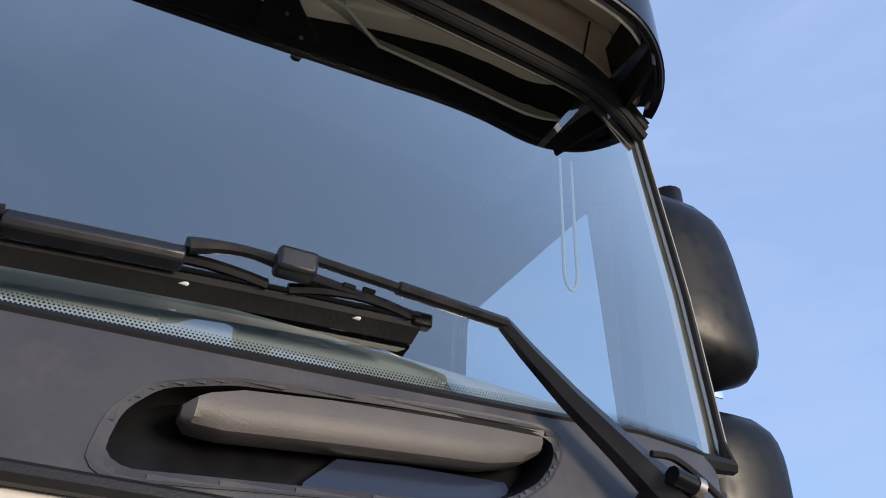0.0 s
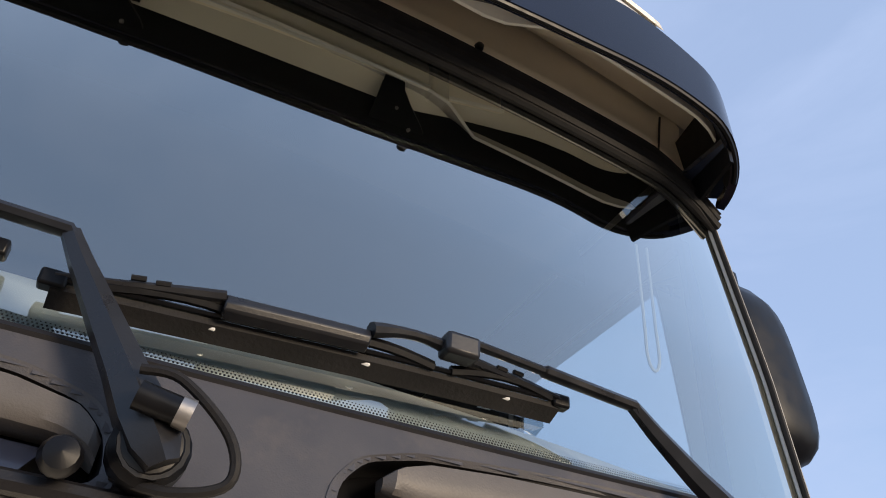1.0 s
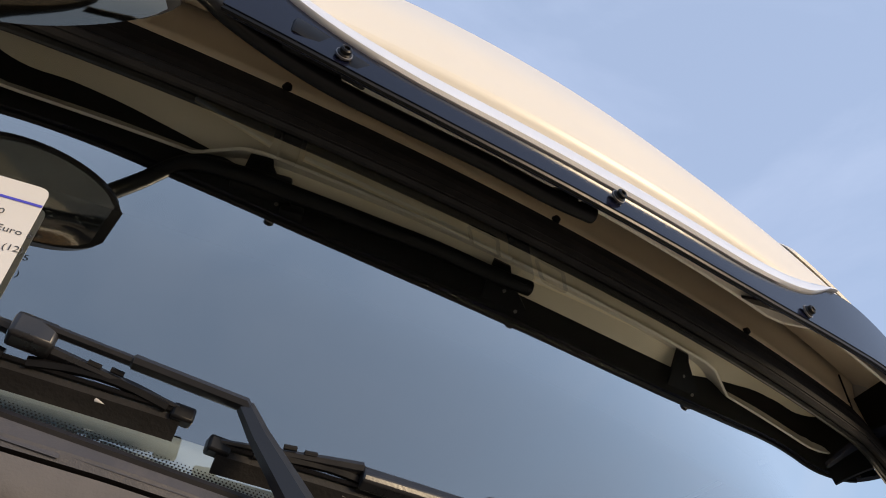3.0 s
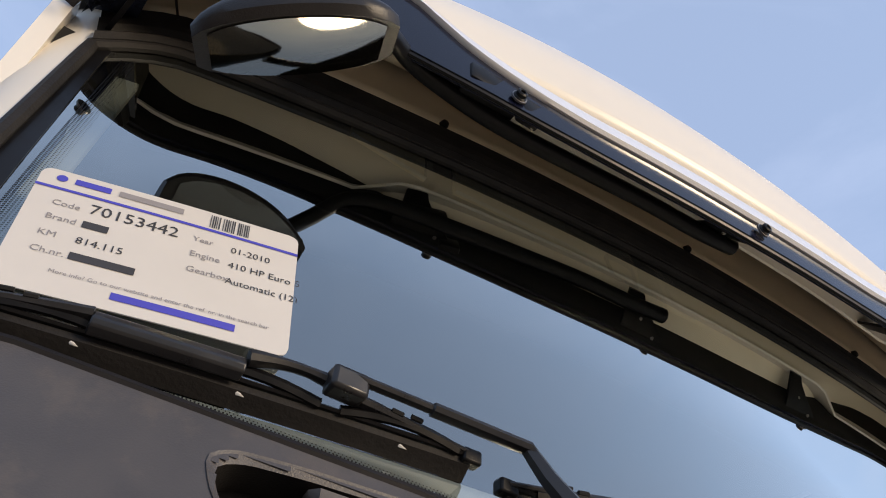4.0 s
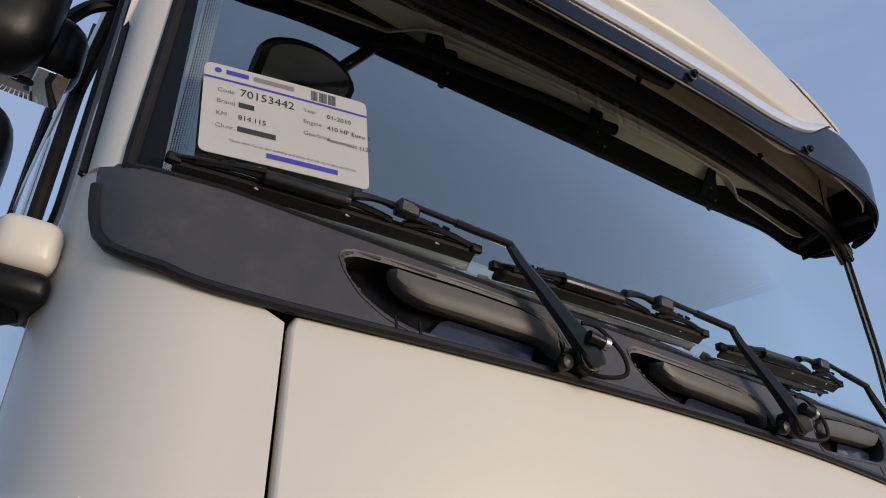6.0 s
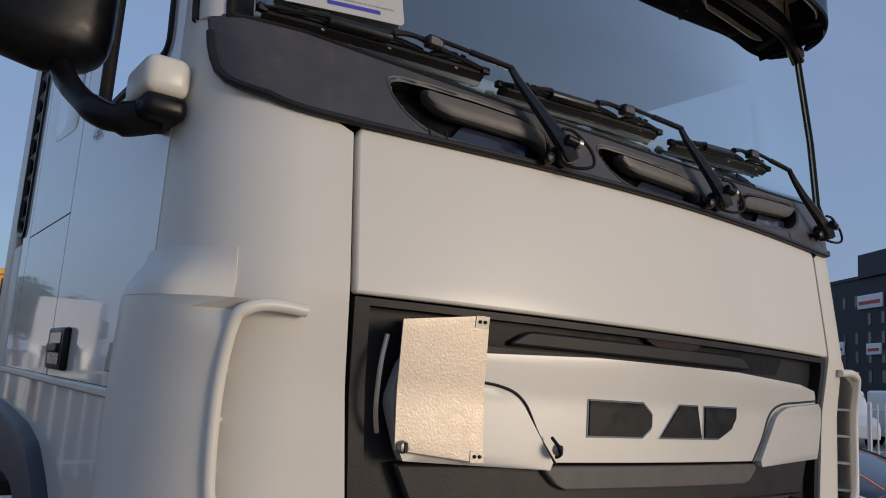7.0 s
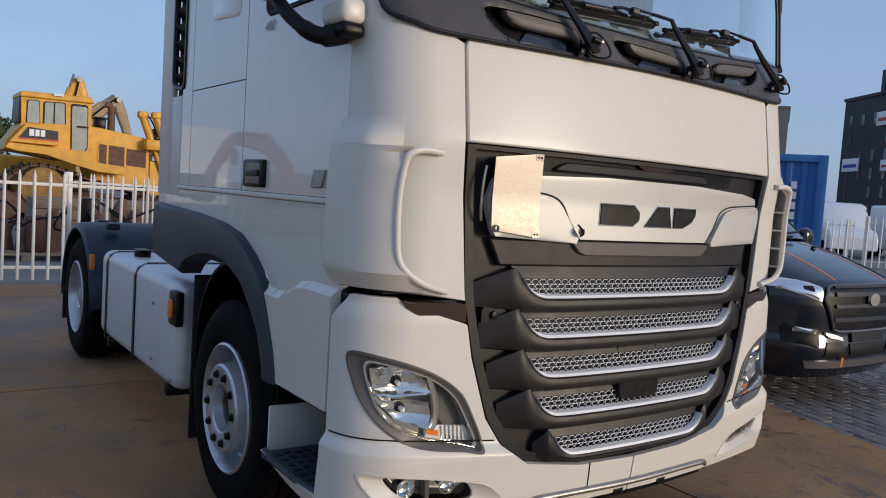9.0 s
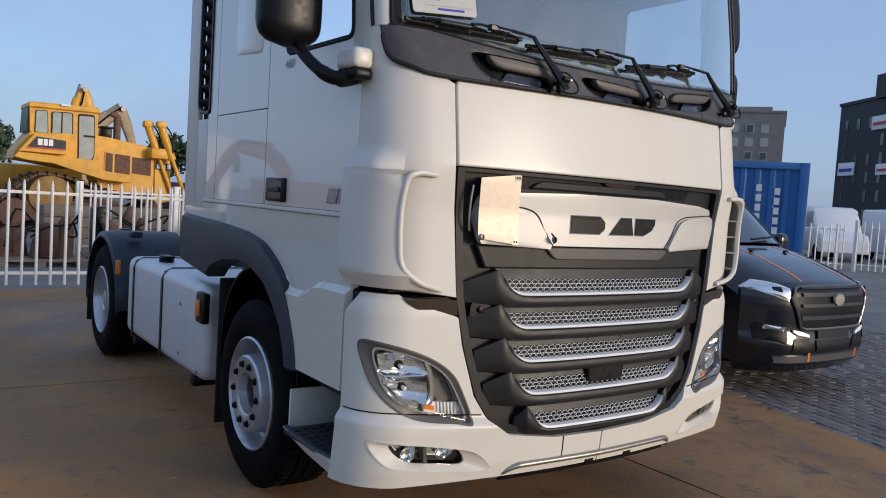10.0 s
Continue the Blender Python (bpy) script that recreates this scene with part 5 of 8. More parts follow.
# ---- wipers ----
def wiper(pu, pz, st, en, el, ez, d0=0.0, d1=0.0):
    """pu, pz: pivot; st, en: blade ends; el, ez: elbow; d0, d1: height of the two blade ends."""
    w = part("wiper", tube(B(), [front(pu, pz, 0.012), front(pu, pz, 0.055)], 0.026, 14), BLACK, truck, "black windscreen wiper on a bent arm")
    part("pivot_cap", lathe(B(), [(0.030, 0.0), (0.030, 0.02), (0.022, 0.03), (0.001, 0.033)], 18, Matrix.Translation(front(pu, pz, 0.026)) @ Matrix.Rotation(radians(-90), 4, "Z")), BLACK, w)
    # lower arm, broad and tapering
    rows = []
    side_ = (front(el, ez, 0.045) - front(pu, pz, 0.055)).normalized().cross(Vector((0, -1, 0))).normalized()
    nn = Vector((0, -1, 0))
    for f, wd, hh in ((-0.08, 0.012, 0.010), (0, 0.020, 0.017), (0.12, 0.021, 0.018), (0.3, 0.017, 0.016), (0.6, 0.0135, 0.013), (0.85, 0.0105, 0.010), (1.0, 0.0085, 0.008)):
        c = front(pu + (el - pu) * f, pz + (ez - pz) * f, 0.058 - 0.012 * f)
        rows.append([c + side_ * wd - nn * hh * 0.6, c + side_ * wd * 0.9 + nn * hh * 0.4, c + nn * hh, c - side_ * wd * 0.9 + nn * hh * 0.4, c - side_ * wd - nn * hh * 0.6])
    bm = B()
    vs = skin(bm, rows, close=True)
    bm.faces.new(vs[0])
    bm.faces.new(vs[-1])
    part("lower_arm", bm, WIPERB, w)

    def on_arm(f, du, dz, o):
        return front(pu + (el - pu) * f + du, pz + (ez - pz) * f + dz, o)

    part("washer_hose", tube(B(), smooth_path([on_arm(0.26, 0.004, 0, 0.078), on_arm(0.22, 0.03, 0.004, 0.085), on_arm(0.05, 0.052, 0, 0.082), on_arm(-0.12, 0.04, 0, 0.07), on_arm(-0.17, 0.0, 0, 0.05), on_arm(-0.1, -0.03, 0, 0.02)], 6), 0.0042, 8), RUBBER, w)
    part("hose_clip", tube(B(), [on_arm(0.1, -0.012, 0.006, 0.082), on_arm(0.1, 0.022, 0.0, 0.082)], 0.011, 10), BLACK, w)
    part("hose_ferrule", tube(B(), [on_arm(0.1, 0.018, 0.001, 0.082), on_arm(0.1, 0.028, -0.001, 0.082)], 0.0122, 10), STEEL, w)
    part("hose_knob", lathe(B(), [(0.008, 0.0), (0.008, 0.025), (0.014, 0.028), (0.0155, 0.036), (0.012, 0.044), (0.001, 0.047)], 14, Matrix.Translation(front(pu - 0.055, pz - 0.02, 0.004)) @ Matrix.Rotation(radians(-90), 4, "Z")), BLACK, w)

    def on_blade(f, dz=0.0, o=0.01):
        u = st + (en - st) * f
        return front(u, 2.322 + d0 + (d1 - d0) * f + dz, o)

    JT = 0.715
    # upper rod from the elbow to the joint, stepped in its middle
    e0, e1 = front(el, ez, 0.046), on_blade(JT, 0.026, 0.044)
    part("upper_arm", tube(B(), [front(el + 0.006, ez - 0.008, 0.046), e0, e0.lerp(e1, 0.55), e0.lerp(e1, 0.56), e1], [0.008, 0.0095, 0.0095, 0.0068, 0.0068], 8, 0.75), WIPERB, w)
    soften(part("blade_joint", box(B(), -0.021, 0.021, -0.014, 0.014, -0.014, 0.013, m=Matrix.Translation(on_blade(JT, 0.018, 0.036))), WIPERB, w), 0.005)
    # long cover over the blade's first half
    cov = [[on_blade(f, d, o) for f in [0.26 + 0.27 * k / 8 for k in range(9)]] for d, o in ((-0.002, 0.030), (0.006, 0.034), (0.016, 0.030), (0.019, 0.020))]
    soften(part("blade_cover", slab(B(), cov, [[p + Vector((0, 0.012, -0.006)) for p in r] for r in cov]), WIPERB, w, "flat satin black cover on the blade"), 0.002)
    # curved link from the cover to the joint, yokes to the tips
    part("blade_link", tube(B(), [on_blade(0.53 + 0.185 * k / 8, 0.016 + 0.008 * math.sin(math.pi * k / 8), 0.030) for k in range(9)], [0.011, 0.010, 0.0085, 0.0075, 0.007, 0.007, 0.008, 0.009, 0.010], 8, 0.8), WIPERB, w)
    for f0, f1 in ((0.26, 0.0), (0.72, 0.99)):
        part("blade_yoke", tube(B(), [on_blade(f0 + (f1 - f0) * k / 8, 0.012 * (1 - k / 8) + 0.002, 0.024 - 0.010 * k / 8) for k in range(9)], [0.010, 0.0095, 0.009, 0.008, 0.007, 0.006, 0.0055, 0.005, 0.0045], 8, 0.7), WIPERB, w)
        for g in (0.35, 0.5):
            c0, c1 = on_blade(f0 + (f1 - f0) * g, 0.012, 0.0285), on_blade(f0 + (f1 - f0) * (g + 0.09), 0.011, 0.0275)
            part("yoke_slot", tube(B(), [c0, c1], 0.0028, 6), DARKIN, w)
    for f0, f1 in ((0.06, 0.34), (0.40, 0.68), (0.72, 0.97)):
        part("blade_claw", tube(B(), [on_blade(f0 + (f1 - f0) * k / 8, 0.007 * math.sin(math.pi * k / 8), 0.014 + 0.006 * math.sin(math.pi * k / 8)) for k in range(9)], 0.0048, 6, 1.3), BLACK, w)
    rub = [[on_blade(k / 20, -0.004, 0.010), on_blade(k / 20, -0.016, -0.010)] for k in range(21)]
    part("blade_rubber", slab(B(), rub, [[p + Vector((0, 0, -0.007)) for p in r] for r in rub]), RUBBER, w)
    part("blade_spine", tube(B(), [on_blade(k / 20, -0.001, 0.012) for k in range(21)], 0.0048, 6, 0.6), BLACK, w)
    for f in (0.25, 0.54, 0.86):
        part("blade_clip", box(B(), -0.008, 0.008, -0.004, 0.006, -0.010, 0.004, 0.002, 1, m=Matrix.Translation(on_blade(f, -0.004, 0.004))), LIPS, w, "pale metal clip")
    for f in (0.0, 1.0):
        soften(part("blade_cap", box(B(), -0.012, 0.012, -0.008, 0.009, -0.010, 0.007, m=Matrix.Translation(on_blade(f, 0, 0.009))), BLACK, w), 0.003)


wiper(-0.375, 2.127, -1.085, -0.552, -0.500, 2.326, 0.0, -0.006)
wiper(0.225, 2.130, -0.510, 0.055, 0.110, 2.324, -0.030, -0.014)
wiper(0.960, 2.172, 0.110, 0.672, 0.760, 2.353, -0.032, 0.022)

# ---- sides of the cab ----
def side_box(bm, s, y0, y1, z0, z1, off, thick):
    return box(bm, min(s * (1.2 + off), s * (1.2 + off - thick)), max(s * (1.2 + off), s * (1.2 + off - thick)), y0, y1, z0, z1)


ARCH_OUT = [(2.60, 1.40), (2.3, 1.39), (1.9, 1.378), (1.5, 1.353), (1.28, 1.315), (1.11, 1.238), (0.965, 1.145), (0.885, 1.02), (0.815, 0.89), (0.785, 0.80), (0.777, 0.748)]
ARCH_IN = [(2.58, 1.09), (2.2, 1.05), (2.09, 1.04), (2.0, 1.11), (1.8, 1.165), (1.57, 1.19), (1.40, 1.175), (1.2, 1.11), (1.08, 1.02), (0.98, 0.93), (0.92, 0.82), (0.897, 0.745)]
HUB_Y, HUB_Z, TYRE_R = 1.36, 0.50, 0.50
for s in (-1, 1):
    # dark inner shell with the window opening
    bm = B()
    for y0, y1, z0, z1 in ((0.38, 2.28, 1.2, 2.25), (0.37, 0.385, 2.25, 2.93), (1.13, 2.28, 2.25, 2.93), (0.40, 2.28, 2.93, 3.11)):
        side_box(bm, s, y0, y1, z0, z1, -0.03, 0.03)
    part("inner_wall", bm, DARKIN, truck)
    # door
    rim_o = resample(rounded([(0.352, 1.512), (1.335, 1.512), (1.335, 3.0), (0.352, 3.0)], 0.012), 96)
    rim_i = resample(rounded([(0.43, 2.25), (1.13, 2.25), (1.13, 2.935), (0.50, 2.935)], 0.055), 96)
    bm = B()
    loops = []
    for pts, x in ((rim_o, 1.2), (rim_i, 1.2), (rim_i, 1.172), (rim_o, 1.172)):
        loops.append([bm.verts.new((s * x, y, z)) for y, z in pts])
    for a, b in zip(loops, loops[1:] + loops[:1]):
        for k in range(96):
            j = (k + 1) % 96
            bm.faces.new((a[k], a[j], b[j], b[k]))
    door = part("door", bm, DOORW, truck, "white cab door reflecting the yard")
    win = rounded([(0.44, 2.262), (1.12, 2.262), (1.12, 2.923), (0.51, 2.923)], 0.05)
    bm = B()
    bm.faces.new([bm.verts.new((s * 1.190, y, z)) for y, z in win])
    wg = part("door_window", bm, SIDEGLASS, door, "dark tinted side window")
    wg.visible_shadow = False
    part("window_seal", tube(B(), [(s * 1.196, y, z) for y, z in win], 0.014, 6, closed=True), RUBBER, door)
    hb = part("door_handle", box(B(), s * 1.207 - 0.012, s * 1.207 + 0.012, 1.055, 1.285, 1.53, 1.65, 0.011, 3), BLACK, door, "black recessed door handle")
    soften(part("handle_grip", box(B(), s * 1.222 - 0.008, s * 1.222 + 0.008, 1.085, 1.235, 1.578, 1.605), BLACK, hb), 0.006)
    part("handle_well", box(B(), s * 1.2195 - 0.002, s * 1.2195 + 0.002, 1.08, 1.24, 1.545, 1.635, 0.001, 1), GLOSSB, hb)
    # sleeper side panels behind the door
    bm = B()
    side_box(bm, s, 1.343, 2.10, 2.012, 3.0, 0.0, 0.028)
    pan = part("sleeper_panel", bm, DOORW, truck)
    bm = B()
    side_box(bm, s, 1.343, 2.10, 1.512, 2.006, 0.0, 0.028)
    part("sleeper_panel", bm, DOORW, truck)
    bm = B()
    side_box(bm, s, 2.108, 2.27, 1.512, 2.03, 0.0, 0.028)
    side_box(bm, s, 2.108, 2.23, 2.03, 3.0, 0.0, 0.028)
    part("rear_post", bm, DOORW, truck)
    hatch = rounded([(1.44, 2.305), (1.83, 2.335), (1.83, 2.95), (1.44, 2.95)], 0.04)
    inn = [(1.635 + (y - 1.635) * 0.95, 2.63 + (z - 2.63) * 0.965) for y, z in hatch]
    bm = B()
    a = [bm.verts.new((s * 1.201, y, z)) for y, z in resample(hatch, 60)]
    b = [bm.verts.new((s * 1.187, y, z)) for y, z in resample(inn, 60)]
    c = [bm.verts.new((s * 1.206, y, z)) for y, z in resample(inn, 60)]
    for k in range(60):
        j = (k + 1) % 60
        bm.faces.new((a[k], a[j], c[j], c[k]))
    bm.faces.new(c)
    for v in b:
        bm.verts.remove(v)
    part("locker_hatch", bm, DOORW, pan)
    # louvred slot and rear fin behind the cab
    part("cab_fin", box(B(), min(s * 1.17, s * 1.205), max(s * 1.17, s * 1.205), 2.46, 2.68, 1.45, 3.7, 0.012), WHITE, truck, "white side fin behind the cab")
    lv = part("side_louvre", box(B(), min(s * 1.13, s * 1.165), max(s * 1.13, s * 1.165), 2.23, 2.47, 2.0, 3.6), BLACK, truck, "black louvred slot behind the cab")
    part("louvre_frame", tube(B(), [(s * 1.195, y, z) for y, z in rounded([(2.24, 2.03), (2.455, 2.06), (2.455, 3.55), (2.24, 3.55)], 0.06)], 0.016, 6, closed=True), BLACK, lv)
    for k in range(16):
        z = 2.10 + 0.09 * k
        part("louvre_slat", box(B(), -0.004, 0.004, -0.09, 0.09, -0.03, 0.03, m=Matrix.Translation((s * 1.185, 2.35, z)) @ Matrix.Rotation(radians(35 * s), 4, "Y")), BLACK, lv)
    part("cab_fin_lower", box(B(), min(s * 1.165, s * 1.203), max(s * 1.165, s * 1.203), 2.275, 2.46, 1.45, 2.0, 0.008), WHITE, truck)
    # moulding along the sill and lower skirt
    soften(part("sill_moulding", box(B(), min(s * 1.19, s * 1.212), max(s * 1.19, s * 1.212), 0.36, 2.28, 1.488, 1.51), WHITE, truck), 0.006)

    def skirt_off(y, z):
        zc = float(np.interp(y, [0.60, 0.66, 0.74, 0.79], [1.195, 1.18, 1.135, 1.122]))
        t = min(1, max(0, (zc - z) / 0.028))
        return 0.032 * t
    ys = [0.345, 0.42, 0.5, 0.58, 0.66, 0.72, 0.785, 0.80, 0.84, 0.88, 0.94, 1.02, 1.12, 1.25, 1.38, 1.5, 1.65, 1.8, 1.95, 2.15, 2.28, 2.45, 2.66]
    arch = sorted(ARCH_OUT)

    def low_at(y):
        if y < 0.80:
            return 0.755
        return float(np.interp(y, [p[0] for p in arch], [p[1] for p in arch])) - 0.02
    rows_o, rows_i = [], []
    for y in ys:
        zc = float(np.interp(y, [0.60, 0.66, 0.74, 0.79], [1.195, 1.18, 1.135, 1.122]))
        lo_z = low_at(y)
        cuts = [zc - 0.028, zc - 0.014, zc, zc + 0.004] if lo_z < zc - 0.03 else [lo_z + 0.01 * q for q in (1, 2, 3, 4)]
        zs = [lo_z + (cuts[0] - lo_z) * k / 10 for k in range(10)] + cuts + [cuts[-1] + (1.486 - cuts[-1]) * k / 8 for k in range(1, 9)]
        rows_o.append([Vector((s * (1.2 + skirt_off(y, z)), y, z)) for z in zs])
        rows_i.append([Vector((s * 1.165, y, z)) for z in zs])
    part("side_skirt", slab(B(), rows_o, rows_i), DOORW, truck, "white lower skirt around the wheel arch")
    # wheel arch
    outer = resample(ARCH_OUT, 40, False)
    inner = resample(ARCH_IN, 40, False)
    oo, ii = [], []
    for (y0, z0), (y1, z1) in zip(outer, inner):
        line = [(y0 + (y1 - y0) * f, z0 + (z1 - z0) * f) for f in (0, 0.06, 0.5, 0.94, 1)]
        lift = (0.012, 0.038, 0.05, 0.044, 0.02)
        oo.append([Vector((s * (1.2 + h), y, z)) for (y, z), h in zip(line, lift)])
        ii.append([Vector((s * 1.12, y, z)) for y, z in line])
    fender = part("wheel_arch", slab(B(), oo, ii), FENDER, truck, "grey plastic wheel arch")
    # arch liner
    lo = [[Vector((x, HUB_Y + 0.02 + (0.512 + 0.12 * max(0, math.sin(a))) * math.cos(a), HUB_Z + 0.67 * math.sin(a))) for x in (s * 1.19, s * 0.75)] for a in [radians(-5 + 190 * k / 20) for k in range(21)]]
    li = [[Vector((x, HUB_Y + 0.02 + (0.52 + 0.12 * max(0, math.sin(a))) * math.cos(a), HUB_Z + 0.685 * math.sin(a))) for x in (s * 1.19, s * 0.75)] for a in [radians(-5 + 190 * k / 20) for k in range(21)]]
    part("arch_liner", slab(B(), lo, li), BLACK, truck)
    part("mud_flap", box(B(), min(s * 0.8, s * 1.2), max(s * 0.8, s * 1.2), 1.93, 1.95, 0.18, 1.05, 0.006), RUBBER, truck, "black rubber mud flap")
    # step below the door
    step = part("entry_step", box(B(), min(s * 0.90, s * 1.225), max(s * 0.90, s * 1.225), 0.835, 0.852, 0.44, 0.645, 0.006), WHITE, truck, "white entry step with a grey tread")
    part("step_side", box(B(), min(s * 0.86, s * 0.90), max(s * 0.86, s * 0.90), 0.36, 0.85, 0.40, 1.2), BLACK, step)
    tr = part("step_tread", box(B(), min(s * 0.90, s * 1.255), max(s * 0.90, s * 1.255), 0.33, 0.834, 0.438, 0.462, 0.006), FENDER, step)
    for i in range(5):
        for j in range(7):
            part("tread_slot", box(B(), s * (1.03 + 0.045 * i) - 0.014, s * (1.03 + 0.045 * i) + 0.014, 0.39 + 0.06 * j + 0.015 * (i % 2), 0.417 + 0.06 * j + 0.015 * (i % 2), 0.4605, 0.4645), BLACK, tr)
    part("tread_edge", tube(B(), [(s * 1.248, 0.34, 0.462), (s * 1.262, 0.5, 0.464), (s * 1.258, 0.7, 0.464), (s * 1.235, 0.842, 0.462)], 0.013, 8), FENDER, step)
    rows_o = [[Vector((s * (1.272 - 0.03 * g - 0.05 * max(0, f - 0.45) ** 1.5), 0.335 + 0.52 * f, 0.464 - (0.078 - 0.04 * f) * g)) for g in (0, 0.3, 0.7, 1)] for f in [k / 12 for k in range(13)]]
    rows_i = [[p + Vector((-s * 0.025, 0, 0)) for p in r] for r in rows_o]
    part("step_edge", slab(B(), rows_o, rows_i), WHITE, step)
    part("step_back", box(B(), min(s * 0.9, s * 1.12), max(s * 0.9, s * 1.12), 0.38, 0.92, 0.68, 1.2), BLACK, truck)

# power figure and model mark on the near door
def lettering(text, size, put, parent, mat, name="lettering", align="LEFT"):
    cu = bpy.data.curves.new(name, "FONT")
    cu.body, cu.size, cu.align_x, cu.extrude, cu.resolution_u = text, size, align, 0.0, 2
    tmp = bpy.data.objects.new(name, cu)
    scene.collection.objects.link(tmp)
    dg = bpy.context.evaluated_depsgraph_get()
    me = bpy.data.meshes.new_from_object(tmp.evaluated_get(dg))
    bpy.data.objects.remove(tmp)
    for v in me.vertices:
        v.co = put(v.co.x, v.co.y)
    me.materials.clear()
    me.materials.append(mat)
    ob = new(name, me)
    ob.parent = parent
    return ob


near_door = [o for o in truck.children if o.name.startswith("door")][0]
lettering("480", 0.062, lambda a, b: Vector((-1.2045, 1.14 - a * 1.2 + b * -0.2, 2.19 + b)), near_door, INKG)
for y0, y1 in ((0.60, 0.505), (0.485, 0.39)):
    bm = B()
    slab(bm, [[Vector((-1.208, y0 + 0.012, 1.545)), Vector((-1.208, y0 - 0.012, 1.612))], [Vector((-1.208, y1 + 0.012, 1.545)), Vector((-1.208, y1 - 0.012, 1.612))]],
         [[Vector((-1.2, y0 + 0.012, 1.545)), Vector((-1.2, y0 - 0.012, 1.612))], [Vector((-1.2, y1 + 0.012, 1.545)), Vector((-1.2, y1 - 0.012, 1.612))]])
    soften(part("model_mark", bm, STEEL, near_door), 0.003)

# side mirrors
def shell(bm, c, hx, hy, z0, z1, n=20, lean=0.0):
    rows = []
    for k in range(17):
        f = k / 16
        w = min(1.0, (1 - abs(2 * f - 1) ** 4.5)) ** 0.5
        w = max(w, 0.12)
        z = z0 + (z1 - z0) * f
        rows.append([Vector((c[0] - lean * (z - z0) + hx * w * math.copysign(abs(math.cos(a)) ** 0.6, math.cos(a)), c[1] + hy * w * math.copysign(abs(math.sin(a)) ** 0.8, math.sin(a)) * (1.0 if math.sin(a) < 0 else 0.7), z)) for a in (2 * math.pi * q / n for q in range(n))])
    vs = skin(bm, rows, close=True)
    bm.faces.new(vs[0])
    bm.faces.new(vs[-1])
    return bm


for s in (-1, 1):
    mc, my, mz = (1.53, 0.60, 0.055) if s > 0 else (-1.432, 0.60, 0.0)
    up_m = part("side_mirror", shell(B(), (mc, my), 0.148, 0.09, 2.57 + mz * 0.5, 2.985 + 1.4 * mz, lean=0.16 if s > 0 else 0.0), BLACK, truck, "tall black side mirror housing")
    part("mirror_glass", box(B(), mc - 0.105, mc + 0.105, my + 0.062, my + 0.067, 2.62, 2.93, 0.002), MIRROR, up_m)
    lo_m = part("wide_angle_mirror", shell(B(), (mc, my), 0.142, 0.09, 2.195, 2.52 + mz * 0.5), BLACK, truck, "lower black wide-angle mirror housing")
    part("mirror_glass", box(B(), mc - 0.10, mc + 0.10, my + 0.062, my + 0.067, 2.24, 2.48, 0.002), MIRROR, lo_m)
    if s > 0:
        part("mirror_cap", tube(B(), [(1.49, my, 3.04), (1.49, my, 3.10), (1.49, my, 3.106)], [0.036, 0.034, 0.024], 14), BLACK, up_m)
    part("mirror_neck", tube(B(), [(s * 1.39, my, 2.5), (s * 1.39, my, 2.66)], 0.032, 10), BLACK, truck)
    part("mirror_arm", tube(B(), smooth_path([(s * 1.175, 0.47, 2.863), (s * 1.21, 0.47, 2.87), (s * 1.29, 0.54, 2.925), (s * 1.38, 0.60, 2.93)], 5), [0.022] * 10 + [0.028] * 6, 10), BLACK, truck, "black upper mirror arm")
    part("mirror_stalk", tube(B(), smooth_path([(s * 1.225, 0.36, 2.085), (s * 1.29, 0.38, 2.065), (s * 1.335, 0.42, 2.08), (s * 1.375, 0.50, 2.14), (s * 1.395, 0.57, 2.21), (s * 1.40, 0.60, 2.30)], 5), [0.038] * 6 + [0.03] * 6 + [0.026] * 14, 12), BLACK, truck, "black lower mirror stalk")
    base = part("mirror_base", box(B(), min(s * 1.19, s * 1.285), max(s * 1.19, s * 1.285), 0.27, 0.44, 2.105, 2.19, 0.025, 3), WHITE, truck, "white mirror mounting block")
    part("base_cap", box(B(), min(s * 1.19, s * 1.28), max(s * 1.19, s * 1.28), 0.275, 0.435, 2.06, 2.11, 0.018, 3), BLACK, base)
ramp = part("ramp_mirror", shell(B(), (-1.32, 0.68), 0.10, 0.085, 2.63, 2.79), BLACK, truck, "small black ramp mirror over the door")
part("ramp_mirror_arm", tube(B(), smooth_path([(-1.19, 0.70, 2.93), (-1.25, 0.70, 2.88), (-1.30, 0.69, 2.78)], 5), 0.016, 8), BLACK, truck)
part("mirror_glass", box(B(), -1.40, -1.24, 0.61, 0.75, 2.632, 2.636, 0.001), MIRROR, ramp)

# ---- cab shell, lining ----
part("rear_wall", box(B(), -1.15, 1.15, 2.24, 2.29, 1.2, 3.95), DARKIN, truck)
part("cab_floor", box(B(), -1.13, 1.13, 0.16, 2.26, 1.20, 1.28), DARKIN, truck)
cl_us = [-1.15 + 2.3 * j / 24 for j in range(25)]
part("ceiling_lining", slab(B(), [[front(u, 3.12, -0.034).lerp(Vector((u, 2.26, 3.12)), f) for u in cl_us] for f in (0, 0.1, 1)], [[front(u, 3.12, -0.034).lerp(Vector((u, 2.26, 3.12)), f) + Vector((0, 0, 0.03)) for u in cl_us] for f in (0, 0.1, 1)]), DARKIN, truck)
dash_rows = [[Vector((x, y + 0.09 * x * x, z)) for y, z in ((0.135, 2.19), (0.145, 2.27), (0.165, 2.315), (0.20, 2.345), (0.30, 2.355), (0.60, 2.33), (0.64, 2.10))] for x in [-1.05 + 2.1 * k / 24 for k in range(25)]]
bm = B()
vs = skin(bm, dash_rows)
part("dashboard", bm, PALE, truck, "pale grey dashboard behind the glass")
